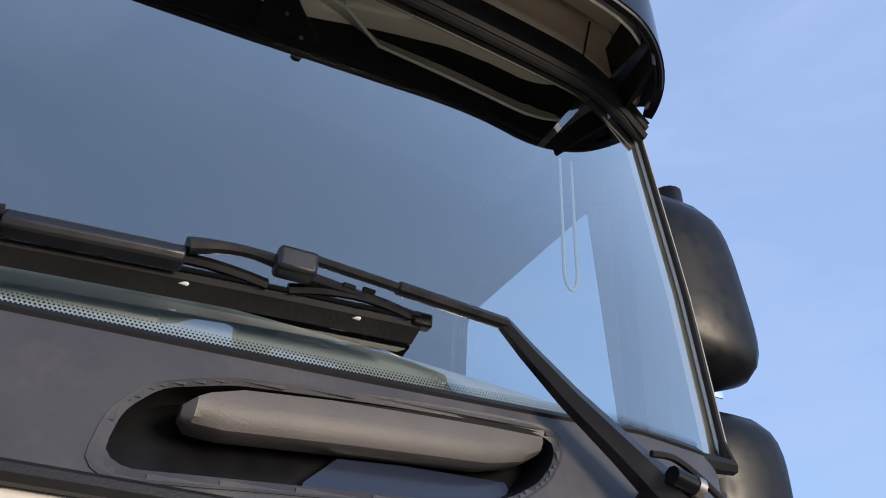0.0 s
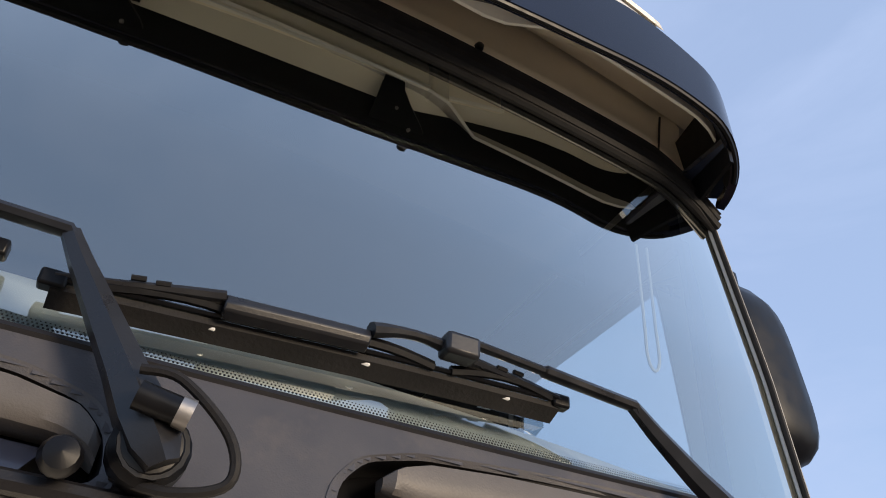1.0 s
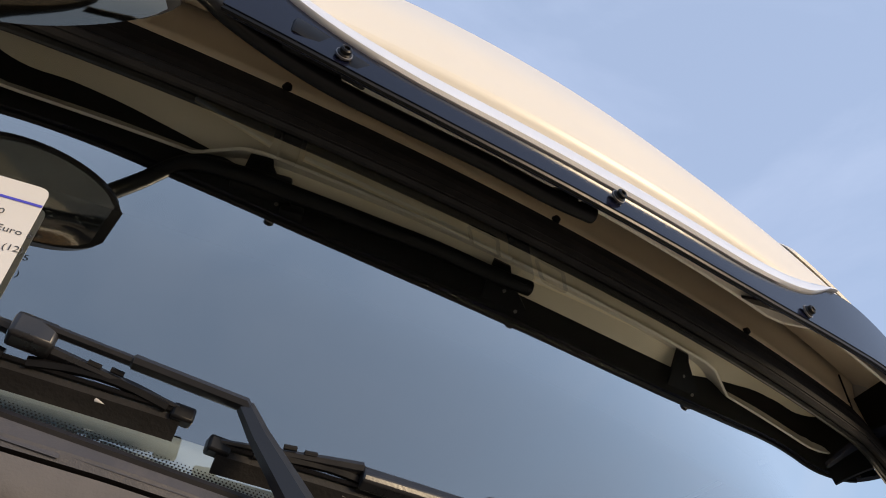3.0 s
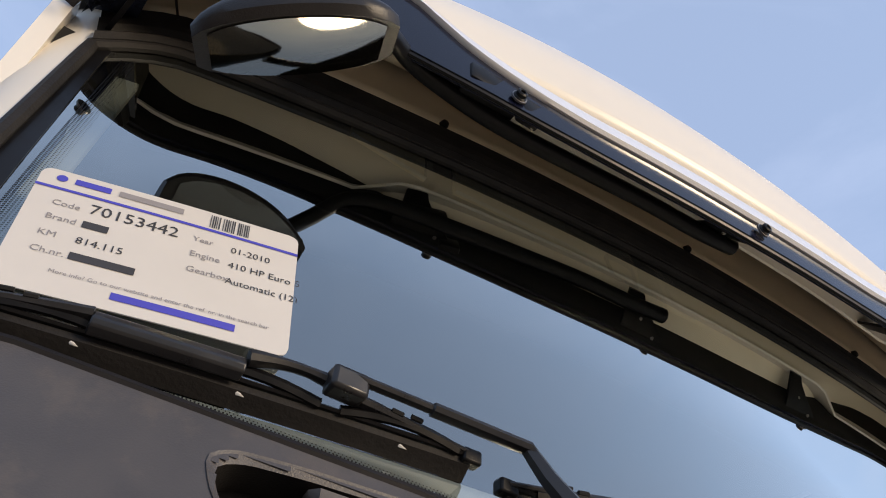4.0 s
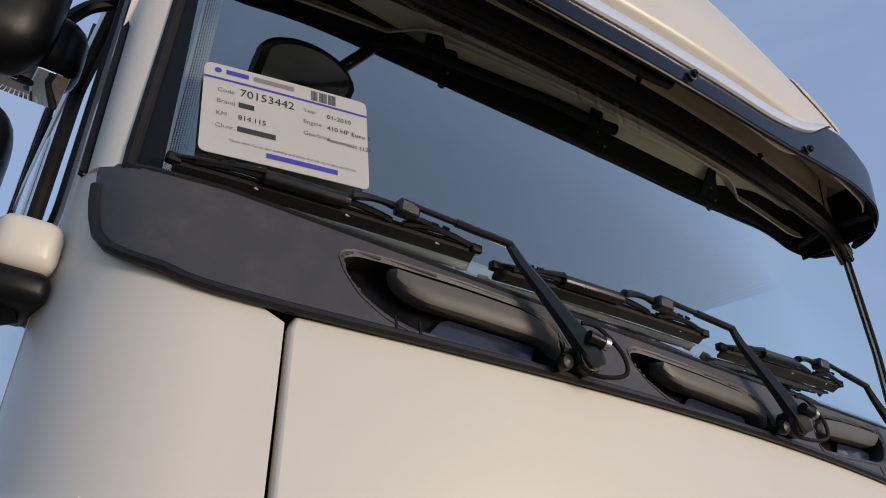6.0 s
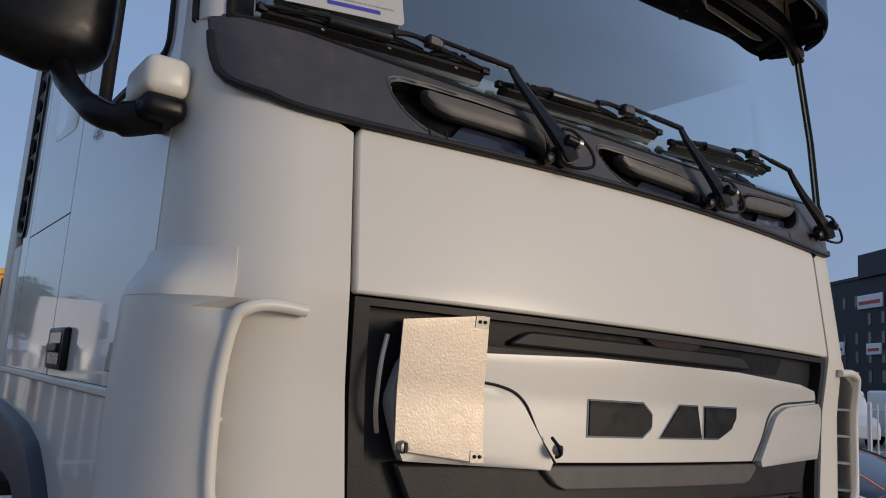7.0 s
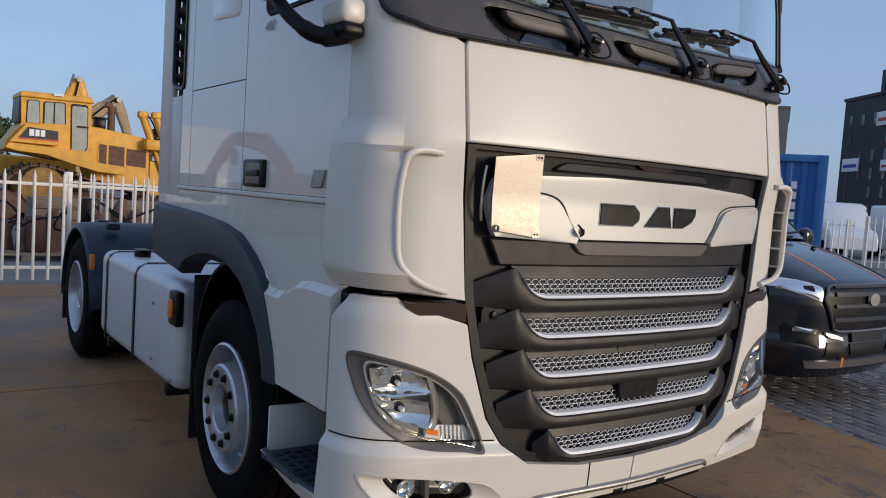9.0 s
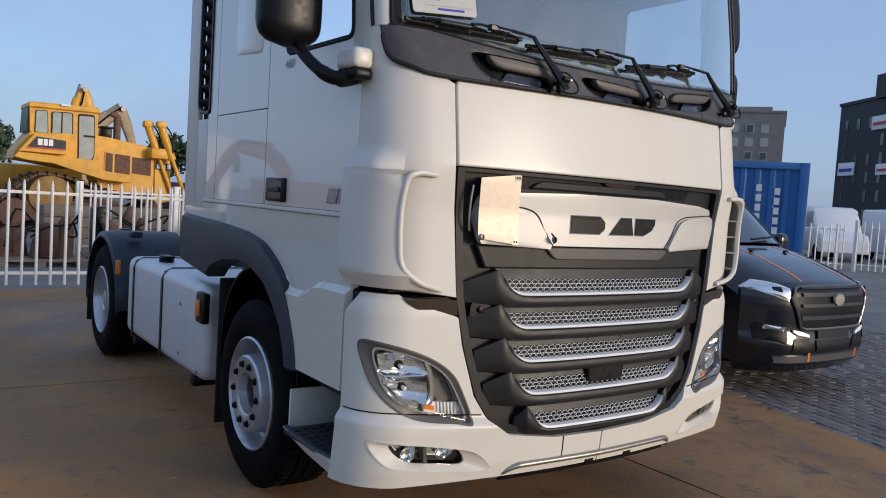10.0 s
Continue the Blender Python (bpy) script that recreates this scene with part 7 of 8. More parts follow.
for yy in (0.0, 1.75):
    # high-drive track: shoes along a triangular loop
    path = smooth_path([(0.95, 0, 1.62), (1.4, 0, 1.55), (2.4, 0, 1.25), (3.6, 0, 0.98), (4.1, 0, 0.75), (4.2, 0, 0.45), (3.9, 0, 0.12), (3.0, 0, 0.06), (1.0, 0, 0.06), (-0.2, 0, 0.06), (-0.6, 0, 0.25), (-0.62, 0, 0.55), (-0.2, 0, 0.95), (0.3, 0, 1.4), (0.62, 0, 1.6), (0.95, 0, 1.62)], 5)
    tr = part("track_frame", poly_box(B(), [(-0.3, 0.3), (3.8, 0.3), (3.7, 0.75), (1.4, 0.9), (0.2, 0.85)], yy + 0.1, yy + 0.55), RUST, dozer, "rusty crawler track")
    shoe = None
    total = [0.0]
    for a, b in zip(path, path[1:]):
        total.append(total[-1] + (b - a).length)
    count = int(total[-1] / 0.23)
    for k in range(count):
        d = total[-1] * k / count
        i = max(j for j in range(len(total) - 1) if total[j] <= d)
        f = (d - total[i]) / max(1e-6, total[i + 1] - total[i])
        p = path[i].lerp(path[i + 1], f)
        t = (path[i + 1] - path[i]).normalized()
        if shoe is None:
            bm = B()
            box(bm, -0.1, 0.1, yy, yy + 0.6, -0.03, 0.02)
            box(bm, -0.08, -0.05, yy, yy + 0.6, 0.02, 0.08)
            ob = part("track_shoe", bm, RUST, tr)
            shoe = ob.data
        else:
            ob = new("track_shoe", shoe)
            ob.parent = tr
        ob.location = p
        ob.rotation_euler = (0, -math.atan2(t.z, t.x), 0)
    part("sprocket", lathe(B(), [(0.2, -0.05), (0.58, -0.05), (0.6, 0.1), (0.56, 0.2), (0.2, 0.25), (0.001, 0.26)], 24, Matrix.Translation((0.95, yy + 0.22, 1.02)) @ Matrix.Rotation(radians(-90), 4, "Z")), MUDYEL, tr, "muddy yellow drive sprocket")
    for x in (0.0, 3.7):
        part("idler", lathe(B(), [(0.1, -0.05), (0.40, -0.05), (0.42, 0.1), (0.38, 0.2), (0.001, 0.24)], 20, Matrix.Translation((x, yy + 0.2, 0.5)) @ Matrix.Rotation(radians(-90), 4, "Z")), RUST, tr)
part("blade", slab(B(), [[Vector((4.9 + 0.25 * (f - 0.5) ** 2 * 4, y, 0.02 + 1.6 * f)) for y in (-0.6, 2.9)] for f in [k / 8 for k in range(9)]], [[Vector((4.78 + 0.25 * (f - 0.5) ** 2 * 4, y, 0.02 + 1.6 * f)) for y in (-0.6, 2.9)] for f in [k / 8 for k in range(9)]]), RUST, dozer, "worn steel blade")
part("push_arm", box(B(), 1.8, 4.85, -0.28, -0.08, 0.35, 0.65, 0.04), YELLOW, dozer)
part("ripper_beam", box(B(), -1.5, -0.5, 0.6, 1.8, 0.5, 1.2, 0.06), RUST, dozer)
part("ripper_shank", box(B(), -1.6, -1.35, 1.1, 1.3, 0.0, 1.6, 0.05), RUST, dozer)

# ---- excavators behind, mostly their booms ----
def excavator(place, joints, mat, label):
    e = thing("excavator", place, label, "excavator", "excavators")
    for yy in (-0.9, 0.9):
        part("crawler", box(B(), -1.6, 1.6, yy - 0.28, yy + 0.28, 0.0, 0.8, 0.2, 3), RUST, e)
    part("turntable", box(B(), -0.7, 0.7, -0.8, 0.8, 0.75, 1.05, 0.05), BLACK, e)
    part("house", box(B(), -1.7, 1.2, -1.1, 1.1, 1.02, 1.9, 0.1), mat, e)
    boom = part("boom", tube(B(), smooth_path(joints[:3], 4), [0.17, 0.18, 0.19, 0.19, 0.18, 0.17, 0.15, 0.14, 0.12], 8, 1.5), mat, e)
    part("stick", tube(B(), [joints[2], Vector(joints[2]).lerp(Vector(joints[3]), 0.3), joints[3]], [0.12, 0.14, 0.09], 8, 1.5), mat, e)
    for k in (1, 2, 3):
        part("pin", tube(B(), [Vector(joints[k]) + Vector((0, -0.3, 0)), Vector(joints[k]) + Vector((0, 0.3, 0))], 0.09, 12), STEELD, e)
    for a_, b_ in ((Vector(joints[0]) + Vector((0.35, -0.22, 0.0)), Vector(joints[1]) + Vector((0.15, -0.22, 0.1))), (Vector(joints[1]) + Vector((-0.05, 0, 0.35)), Vector(joints[2]) + Vector((-0.12, 0, 0.18)))):
        cy = part("boom_cylinder", tube(B(), [a_, a_.lerp(b_, 0.6)], 0.085, 10), mat, boom)
        part("cylinder_rod", tube(B(), [a_.lerp(b_, 0.6), b_], 0.05, 8), STEEL, cy)
    part("boom_hose", tube(B(), smooth_path([Vector(joints[1]) + Vector((0.1, -0.2, 0.2)), Vector(joints[1]).lerp(Vector(joints[2]), 0.5) + Vector((0.12, -0.2, 0.25)), Vector(joints[2]) + Vector((0.0, -0.15, 0.1))], 5), 0.03, 6), BLACK, boom)
    part("bucket", box(B(), joints[3][0] - 0.3, joints[3][0] + 0.3, -0.4, 0.4, joints[3][2] - 0.55, joints[3][2] + 0.1, 0.15, 3), RUST, e)
    return e


excavator((1.2, 26.5, 0), [(0.55, 0, 1.9), (0.95, 0, 3.2), (1.35, 0, 4.55), (1.72, 0, 3.0)], YELLOW, "yellow excavator with its boom raised behind the bulldozer")
excavator((2.6, 29.0, 0), [(0.2, 0, 1.9), (0.6, 0, 3.2), (1.75, 0, 4.25), (2.3, 0, 2.6)], TANARM, "weathered tan excavator parked behind the machines")

excavator((-10.8, 22.0, 0), [(0.2, 0, 1.9), (0.9, 0, 2.7), (2.1, 0, 2.9), (3.0, 0, 1.4)], ORANGEM, "orange excavator across the yard, mirrored in the door")


def yard_truck(place, turn, label):
    """A white tractor unit across the yard, seen mirrored in the cab's side."""
    t = thing("parked_truck", place, label, "truck", "trucks across the yard")
    t.rotation_euler = (0, 0, radians(turn))
    bm = B()
    poly = [(0.0, 0.5), (-0.05, 1.6), (0.1, 2.1), (0.3, 3.2), (0.7, 3.75), (2.2, 3.75), (2.25, 0.9), (1.6, 0.9), (1.5, 0.5)]
    a = [bm.verts.new((-1.22, y, z)) for y, z in poly]
    b = [bm.verts.new((1.22, y, z)) for y, z in poly]
    bm.faces.new(a)
    bm.faces.new(b)
    for i in range(len(poly)):
        bm.faces.new((a[i], a[(i + 1) % len(poly)], b[(i + 1) % len(poly)], b[i]))
    soften(part("cab", bm, VANW, t, "white sleeper cab"), 0.08, 3)
    part("windscreen", slab(B(), [[Vector((x, 0.11, 2.15)), Vector((x, 0.28, 2.95))] for x in (-1.05, 0, 1.05)], [[Vector((x, 0.14, 2.15)), Vector((x, 0.31, 2.95))] for x in (-1.05, 0, 1.05)]), VANGLASS, t)
    part("grille", box(B(), -0.75, 0.75, -0.06, 0.0, 0.75, 1.75, 0.03), BLACK, t)
    part("chassis", box(B(), -0.45, 0.45, 1.5, 6.0, 0.7, 1.0, 0.02), BLACK, t)
    for s in (-1, 1):
        part("side_window", box(B(), s * 1.225 - 0.01, s * 1.225 + 0.01, 0.5, 1.25, 2.15, 2.85, 0.008), VANGLASS, t)
        part("headlamp", box(B(), s * 0.95 - 0.2, s * 0.95 + 0.2, -0.05, 0.02, 0.7, 0.9, 0.02), LENSW, t)
        part("mirror", box(B(), s * 1.42 - 0.12, s * 1.42 + 0.12, 0.4, 0.55, 2.2, 2.9, 0.05), BLACK, t)
        for y in (1.3, 5.0):
            part("wheel", lathe(B(), [(0.2, -0.02), (0.48, 0.0), (0.5, -0.1), (0.48, -0.3), (0.2, -0.3)], 24, Matrix.Translation((s * 1.15, y, 0.5)) @ Matrix.Rotation(0 if s > 0 else math.pi, 4, "Z")), TYRE, t)
    return t


yard_truck((-10.2, 30.0, 0), 20, "white tractor truck across the yard, mirrored in the door")
yard_truck((-7.0, 33.0, 0), 20, "white tractor truck parked beside another across the yard")

# ---- scrap behind the fence ----
def scrap(place, seed, label, mat):
    rng = random.Random(seed)
    s_ = thing("machine_part", place, label, "machine part", "scrap on pallets")
    for k in range(3):
        part("pallet_plank", box(B(), -0.8, 0.8, -0.55 + 0.4 * k, -0.30 + 0.4 * k, 0.06, 0.1, 0.004), WOODP, s_)
    for x in (-0.65, 0.0, 0.65):
        part("pallet_block", box(B(), x - 0.08, x + 0.08, -0.55, 0.5, -0.03, 0.06), WOODP, s_)
    for k in range(7):
        h = rng.uniform(0.3, 1.0)
        x, y = rng.uniform(-0.55, 0.55), rng.uniform(-0.3, 0.3)
        if k % 2:
            part("casting", box(B(), x - 0.16, x + 0.16, y - 0.15, y + 0.15, 0.1, 0.1 + h, 0.05, 2), mat, s_)
        else:
            part("housing", tube(B(), [(x, y, 0.1), (x + rng.uniform(-0.1, 0.1), y, 0.1 + h * 0.7), (x + rng.uniform(-0.2, 0.2), y, 0.1 + h)], [0.2, 0.16, 0.07], 10), RUST, s_)
    for k in range(3):
        part("loose_hose", tube(B(), smooth_path([(rng.uniform(-0.7, 0.7), -0.35, rng.uniform(0.2, 1.0)) for q in range(4)], 4), 0.02, 6), BLACK, s_)
    return s_


scrap((-0.6, 13.2, 0), 3, "rusty red and black machine castings on a pallet", REDRUST)
scrap((1.1, 13.9, 0), 5, "dark oily machine castings on a pallet", BLACK)
scrap((-2.6, 13.4, 0), 8, "dark rusty machine castings on a pallet", RUST)
scrap((3.2, 13.6, 0), 11, "rusty steel castings on a pallet", RUST)
beam = thing("timber_stack", (2.4, 17.2, 0), "stack of weathered grey timber beams behind the gate", "timber stack")
for k in range(4):
    for j in range(5 - k % 2):
        part("timber", box(B(), -2.4, 2.2, -0.6 + 0.26 * j, -0.36 + 0.26 * j, -0.03 + 0.24 * k, 0.2 + 0.24 * k, 0.012), WOODP, beam)

# ---- parked dark van ----
VX, VY = 4.43, 1.20
van = thing("van", (VX, VY, 0), "black van with orange bonnet stripes, parked on the setts", "van")
VPROF = [(0.10, 0.22), (0.02, 0.30), (0.0, 0.45), (0.03, 0.62), (0.02, 0.80), (0.03, 0.95), (0.08, 1.03), (0.25, 1.11), (0.55, 1.22), (0.86, 1.30), (0.93, 1.32), (1.25, 1.60), (1.60, 1.88), (1.75, 1.94), (2.2, 1.98), (3.5, 1.99), (4.9, 1.97)]


def van_at(x, i):
    """A place on the van's skin: x across, i along its outline from bumper to roof."""
    k = min(int(i), len(VPROF) - 2)
    f = i - k
    y = VPROF[k][0] + (VPROF[k + 1][0] - VPROF[k][0]) * f
    z = VPROF[k][1] + (VPROF[k + 1][1] - VPROF[k][1]) * f
    a = abs(x)
    wide = float(np.interp(z, [0.2, 0.5, 1.0, 1.3, 1.95], [0.93, 0.985, 0.985, 0.96, 0.78]))
    xx = x * wide / 0.985
    bow = 0.10 * (a / 0.985) ** 2 + 0.24 * (a / 0.985) ** 6
    side = min(1, max(0, (y - 0.9) / 1.2))
    zz = z - (0.05 * (a / 0.985) ** 4 + 0.06 * (a / 0.985) ** 10) * (1 if z > 1.0 else 0)
    return Vector((xx, y + bow * (1 - side), zz))


cols = [-0.985 + 1.97 * j / 40 for j in range(41)]
steps = [k / 3 for k in range(3 * (len(VPROF) - 1) + 1)]
body_steps = [i for i in steps if i <= 10.0] 
bm = B()
skin(bm, [[van_at(x, i) for x in cols] for i in body_steps])
skin(bm, [[van_at(x, i) for x in cols] for i in steps if i >= 12.6])
for s in (-1, 1):
    edge = [van_at(s * 0.985, i) for i in steps]
    low = [Vector((s * 0.95, p.y, 0.3)) for p in edge]
    skin(bm, [edge, low])
vbody = part("body", bm, VANP, van, "glossy blue-black van body")


def van_patch(name, poly, lift, thick, mat, parent, label="", n=10, m=10):
    """poly in (x, i) on the van's skin."""
    rows = slices(poly, n)
    def at(x, i, d):
        p = van_at(x, i)
        q = (van_at(x + 0.01, i) - van_at(x - 0.01, i)).cross(van_at(x, i + 0.05) - van_at(x, i - 0.05 if i > 0.05 else 0)).normalized()
        if q.y > 0 and q.z < 0.2:
            q = -q
        return p + q * d
    grid = [[(a + (b - a) * j / m, i) for j in range(m + 1)] for i, a, b in rows]
    return part(name, slab(B(), [[at(x, i, lift) for x, i in r] for r in grid], [[at(x, i, lift - thick) for x, i in r] for r in grid]), mat, parent, label)


van_patch("van_windscreen", [(-0.86, 10.1), (0.86, 10.1), (0.84, 12.5), (-0.84, 12.5)], 0.0, 0.006, VANGLASS, van, "dark van windscreen", 8, 20)
for s in (-1, 1):
    part("van_pillar", tube(B(), [van_at(s * 0.92, i) for i in (10, 10.5, 11, 11.5, 12, 12.6)], 0.055, 8), VANP, van)
    sw = B()
    sw.faces.new([sw.verts.new(p) for p in ((s * 0.962, 1.35, 1.28), (s * 0.962, 2.2, 1.28), (s * 0.90, 2.2, 1.78), (s * 0.90, 1.75, 1.78))])
    part("van_side_window", sw, VANGLASS, van)
    vm = part("van_mirror", shell(B(), (s * 1.14, 1.32), 0.1, 0.07, 1.22, 1.45), VANP, van)
    part("mirror_foot", tube(B(), [(s * 0.95, 1.3, 1.24), (s * 1.08, 1.3, 1.27)], 0.03, 8), BLACK, vm)
vg = van_patch("van_grille", rounded([(-0.50, 3.05), (0.50, 3.05), (0.62, 4.6), (0.55, 5.7), (-0.55, 5.7), (-0.62, 4.6)], 0.12), 0.012, 0.03, BLACK, van, "black radiator grille with chrome bars", 12, 20)
for i0 in (3.5, 4.15, 4.8, 5.35):
    van_patch("grille_bar", [(-0.52, i0), (0.52, i0), (0.53, i0 + 0.2), (-0.53, i0 + 0.2)], 0.03, 0.03, FENDER, vg, n=3, m=20)
outl = resample(rounded([(-0.50, 3.0), (0.50, 3.0), (0.64, 4.6), (0.57, 5.78), (-0.57, 5.78), (-0.64, 4.6)], 0.12), 60)
part("grille_surround", tube(B(), [van_at(x, i) + Vector((0, -0.016, 0)) for x, i in outl], 0.014, 6, closed=True), STEELD, vg)
part("van_mark", lathe(B(), [(0.001, 0.02), (0.055, 0.018), (0.06, 0.0)], 20, Matrix.Translation(van_at(0, 4.6) + Vector((0, -0.03, 0))) @ Matrix.Diagonal((1.5, 1, 1, 1)) @ Matrix.Rotation(radians(-90), 4, "Z")), STEEL, vg, "blank silver oval badge")
for s in (-1, 1):
    hl = van_patch("van_headlamp", rounded([(s * 0.66, 4.45), (s * 0.945, 5.2), (s * 0.95, 6.6), (s * 0.85, 6.7), (s * 0.64, 5.6)], 0.05), 0.01, 0.03, LAMPGREY, van, "clear van headlamp", 8, 10)
    van_patch("headlamp_glass", rounded([(s * 0.68, 4.6), (s * 0.93, 5.25), (s * 0.935, 6.5), (s * 0.84, 6.5), (s * 0.66, 5.5)], 0.05), 0.016, 0.004, CHROME, hl, n=8, m=10)
    van_patch("lamp_eye", rounded([(s * 0.73, 5.0), (s * 0.80, 5.1), (s * 0.80, 5.7), (s * 0.73, 5.6)], 0.03), 0.022, 0.004, BLACK, hl, n=5, m=5)
    van_patch("van_fog_recess", rounded([(s * 0.66, 2.2), (s * 0.92, 2.4), (s * 0.93, 3.4), (s * 0.66, 3.2)], 0.06), 0.006, 0.02, BLACK, van, n=6, m=8)
    van_patch("van_fog_lamp", rounded([(s * 0.68, 2.9), (s * 0.86, 2.95), (s * 0.86, 3.25), (s * 0.68, 3.2)], 0.03), 0.014, 0.01, CHROME, van, n=4, m=6)
    van_patch("bumper_blade", [(s * 0.40, 2.55), (s * 0.60, 2.75), (s * 0.60, 3.0), (s * 0.40, 2.75)], 0.022, 0.02, LIPS, van, n=4, m=6)
    van_patch("bonnet_stripe", [(s * 0.40, 6.2), (s * 0.425, 6.2), (s * 0.36, 9.8), (s * 0.335, 9.8)], 0.003, 0.003, ORANGE, vbody, "thin orange bonnet stripe", 16, 2)
    van_patch("lip_stripe", [(s * 0.40, 1.2), (s * 0.425, 1.2), (s * 0.425, 1.75), (s * 0.40, 1.75)], 0.024, 0.004, ORANGE, van, n=3, m=2)
    van_patch("lower_intake", [(s * 0.30, 1.75), (s * 0.62, 1.75), (s * 0.58, 2.5), (s * 0.40, 2.5)], 0.008, 0.02, BLACK, van, n=4, m=6)
van_patch("lower_grille", [(-0.29, 1.75), (0.29, 1.75), (0.29, 2.4), (-0.29, 2.4)], 0.01, 0.02, BLACK, van, n=4, m=10)
van_patch("plate_holder", [(-0.27, 2.45), (0.27, 2.45), (0.27, 2.98), (-0.27, 2.98)], 0.018, 0.02, BLACK, van, n=3, m=6)
van_patch("front_lip", [(-0.78, 1.15), (0.78, 1.15), (0.8, 1.55), (-0.8, 1.55)], 0.02, 0.02, STEELD, van, "silver bumper lip", 3, 30)
for s in (-1, 1):
    part("van_wiper", tube(B(), [van_at(-0.1 + s * 0.1, 10.15) + Vector((0, -0.03, 0.02)), van_at(-0.1 + s * 0.55, 10.25) + Vector((0, -0.03, 0.02))], 0.012, 6), BLACK, van)
    part("bonnet_nozzle", box(B(), s * 0.30 - 0.02, s * 0.30 + 0.02, 0.72, 0.76, 1.27, 1.29, 0.005), BLACK, van)
    wv = sub("van_wheel", van, (s * 0.86, 0.95, 0.34))
    part("tyre", lathe(B(), [(0.2, 0.1), (0.31, 0.11), (0.34, 0.08), (0.34, -0.08), (0.31, -0.11), (0.2, -0.1), (0.2, 0.1)], 32), TYRE, wv)
    part("rim", lathe(B(), [(0.21, 0.09), (0.19, 0.1), (0.15, 0.07), (0.05, 0.08), (0.001, 0.085)], 24, Matrix.Rotation(0 if s > 0 else math.pi, 4, "Z")), STEELD, wv)
    wr = sub("van_wheel", van, (s * 0.86, 3.85, 0.34))
    part("tyre", lathe(B(), [(0.2, 0.1), (0.31, 0.11), (0.34, 0.08), (0.34, -0.08), (0.31, -0.11), (0.2, -0.1), (0.2, 0.1)], 32), TYRE, wr)
part("underbody", box(B(), -0.75, 0.75, 0.2, 4.8, 0.24, 0.45), BLACK, van)
part("tail", box(B(), -0.93, 0.93, 4.86, 4.93, 0.35, 1.9, 0.03), VANP, van)

# ---- container, far vans, buildings, trees ----
con = thing("shipping_container", (10.0, 4.85, 0), "blue corrugated shipping container with white code marks", "container")
con.rotation_euler = (0, 0, radians(-58.5))
bm = B()
zig = []
for k in range(26):
    x = -6.0 * k / 25
    zig += [(x, 0.0), (x - 0.07, 0.0), (x - 0.1, 0.035), (x - 0.2, 0.035)]
skin(bm, [[Vector((x, y, 0.12)) for x, y in zig], [Vector((x, y, 2.5)) for x, y in zig]])
part("corrugated_side", bm, BLUEC, con)
part("end_wall", box(B(), 0.0, 0.06, 0.0, 2.4, 0.0, 2.58, 0.01), BLUEC, con)
part("top_rail", box(B(), -6.1, 0.06, -0.03, 0.06, 2.48, 2.6, 0.01), BLUEC, con)
part("bottom_rail", box(B(), -6.1, 0.06, -0.03, 0.06, 0.0, 0.14, 0.01), BLUEC, con)
part("corner_post", box(B(), -0.08, 0.07, -0.04, 0.1, 0.0, 2.6, 0.012), BLUEC, con)
part("roof_sheet", box(B(), -6.1, 0.06, 0.0, 2.4, 2.56, 2.6), BLUEC, con)
part("far_wall", box(B(), -6.1, 0.06, 2.36, 2.4, 0.0, 2.58), BLUEC, con)
for x, z1, n in ((-0.42, 2.15, 6), (-0.72, 2.2, 6)):
    for k in range(n):
        part("code_bar", box(B(), x - 0.04, x + 0.05, -0.012, 0.0, z1 - 0.17 * k - 0.12, z1 - 0.17 * k, 0.002, 1), CARDW, con)


def white_van(place, turn, length, height, label):
    v = thing("parked_van", place, label, "van", "parked white vans")
    v.rotation_euler = (0, 0, radians(turn))
    prof = [(0, 0.35), (0.02, 0.9), (0.25, 1.15), (0.95, 1.3), (1.7, height - 0.08), (2.1, height), (length, height - 0.02), (length, 0.35)]
    bm = B()
    rows = [[Vector((y_, x_, z_ - (0.06 if abs(x_) > 0.85 and z_ > 1.2 else 0))) for y_, z_ in prof] for x_ in (-0.97, -0.85, 0.85, 0.97)]
    vs = skin(bm, rows, close=True)
    bm.faces.new(vs[0])
    bm.faces.new(vs[-1])
    soften(part("body", bm, VANW, v), 0.06, 3)
    part("windscreen", slab(B(), [[Vector((1.05, x, 1.36)), Vector((1.66, x * 0.95, height - 0.14))] for x in (-0.8, 0.8)], [[Vector((1.09, x, 1.34)), Vector((1.70, x * 0.95, height - 0.16))] for x in (-0.8, 0.8)]), VANGLASS, v)
    for s in (-1, 1):
        part("side_window", box(B(), 1.5, 2.4, s * 0.972 - 0.006, s * 0.972 + 0.006, 1.35, height - 0.25), VANGLASS, v)
        for x in (0.85, length - 0.9):
            part("wheel", lathe(B(), [(0.001, -0.1), (0.34, -0.1), (0.34, 0.1), (0.001, 0.1)], 20, Matrix.Translation((x, s * 0.88, 0.34)) @ Matrix.Rotation(radians(90), 4, "Z")), TYRE, v)
    return v


for k, (px, py, tn, hh) in enumerate(((27.5, 16.5, 40, 2.5), (30.5, 14.6, 46, 2.35), (33.5, 12.2, 50, 2.4), (36.5, 9.4, 48, 2.3), (31.5, 19.5, 44, 2.5))):
    white_van((px, py, 0), tn, 5.2, hh, "white delivery van parked in a row behind the fence")


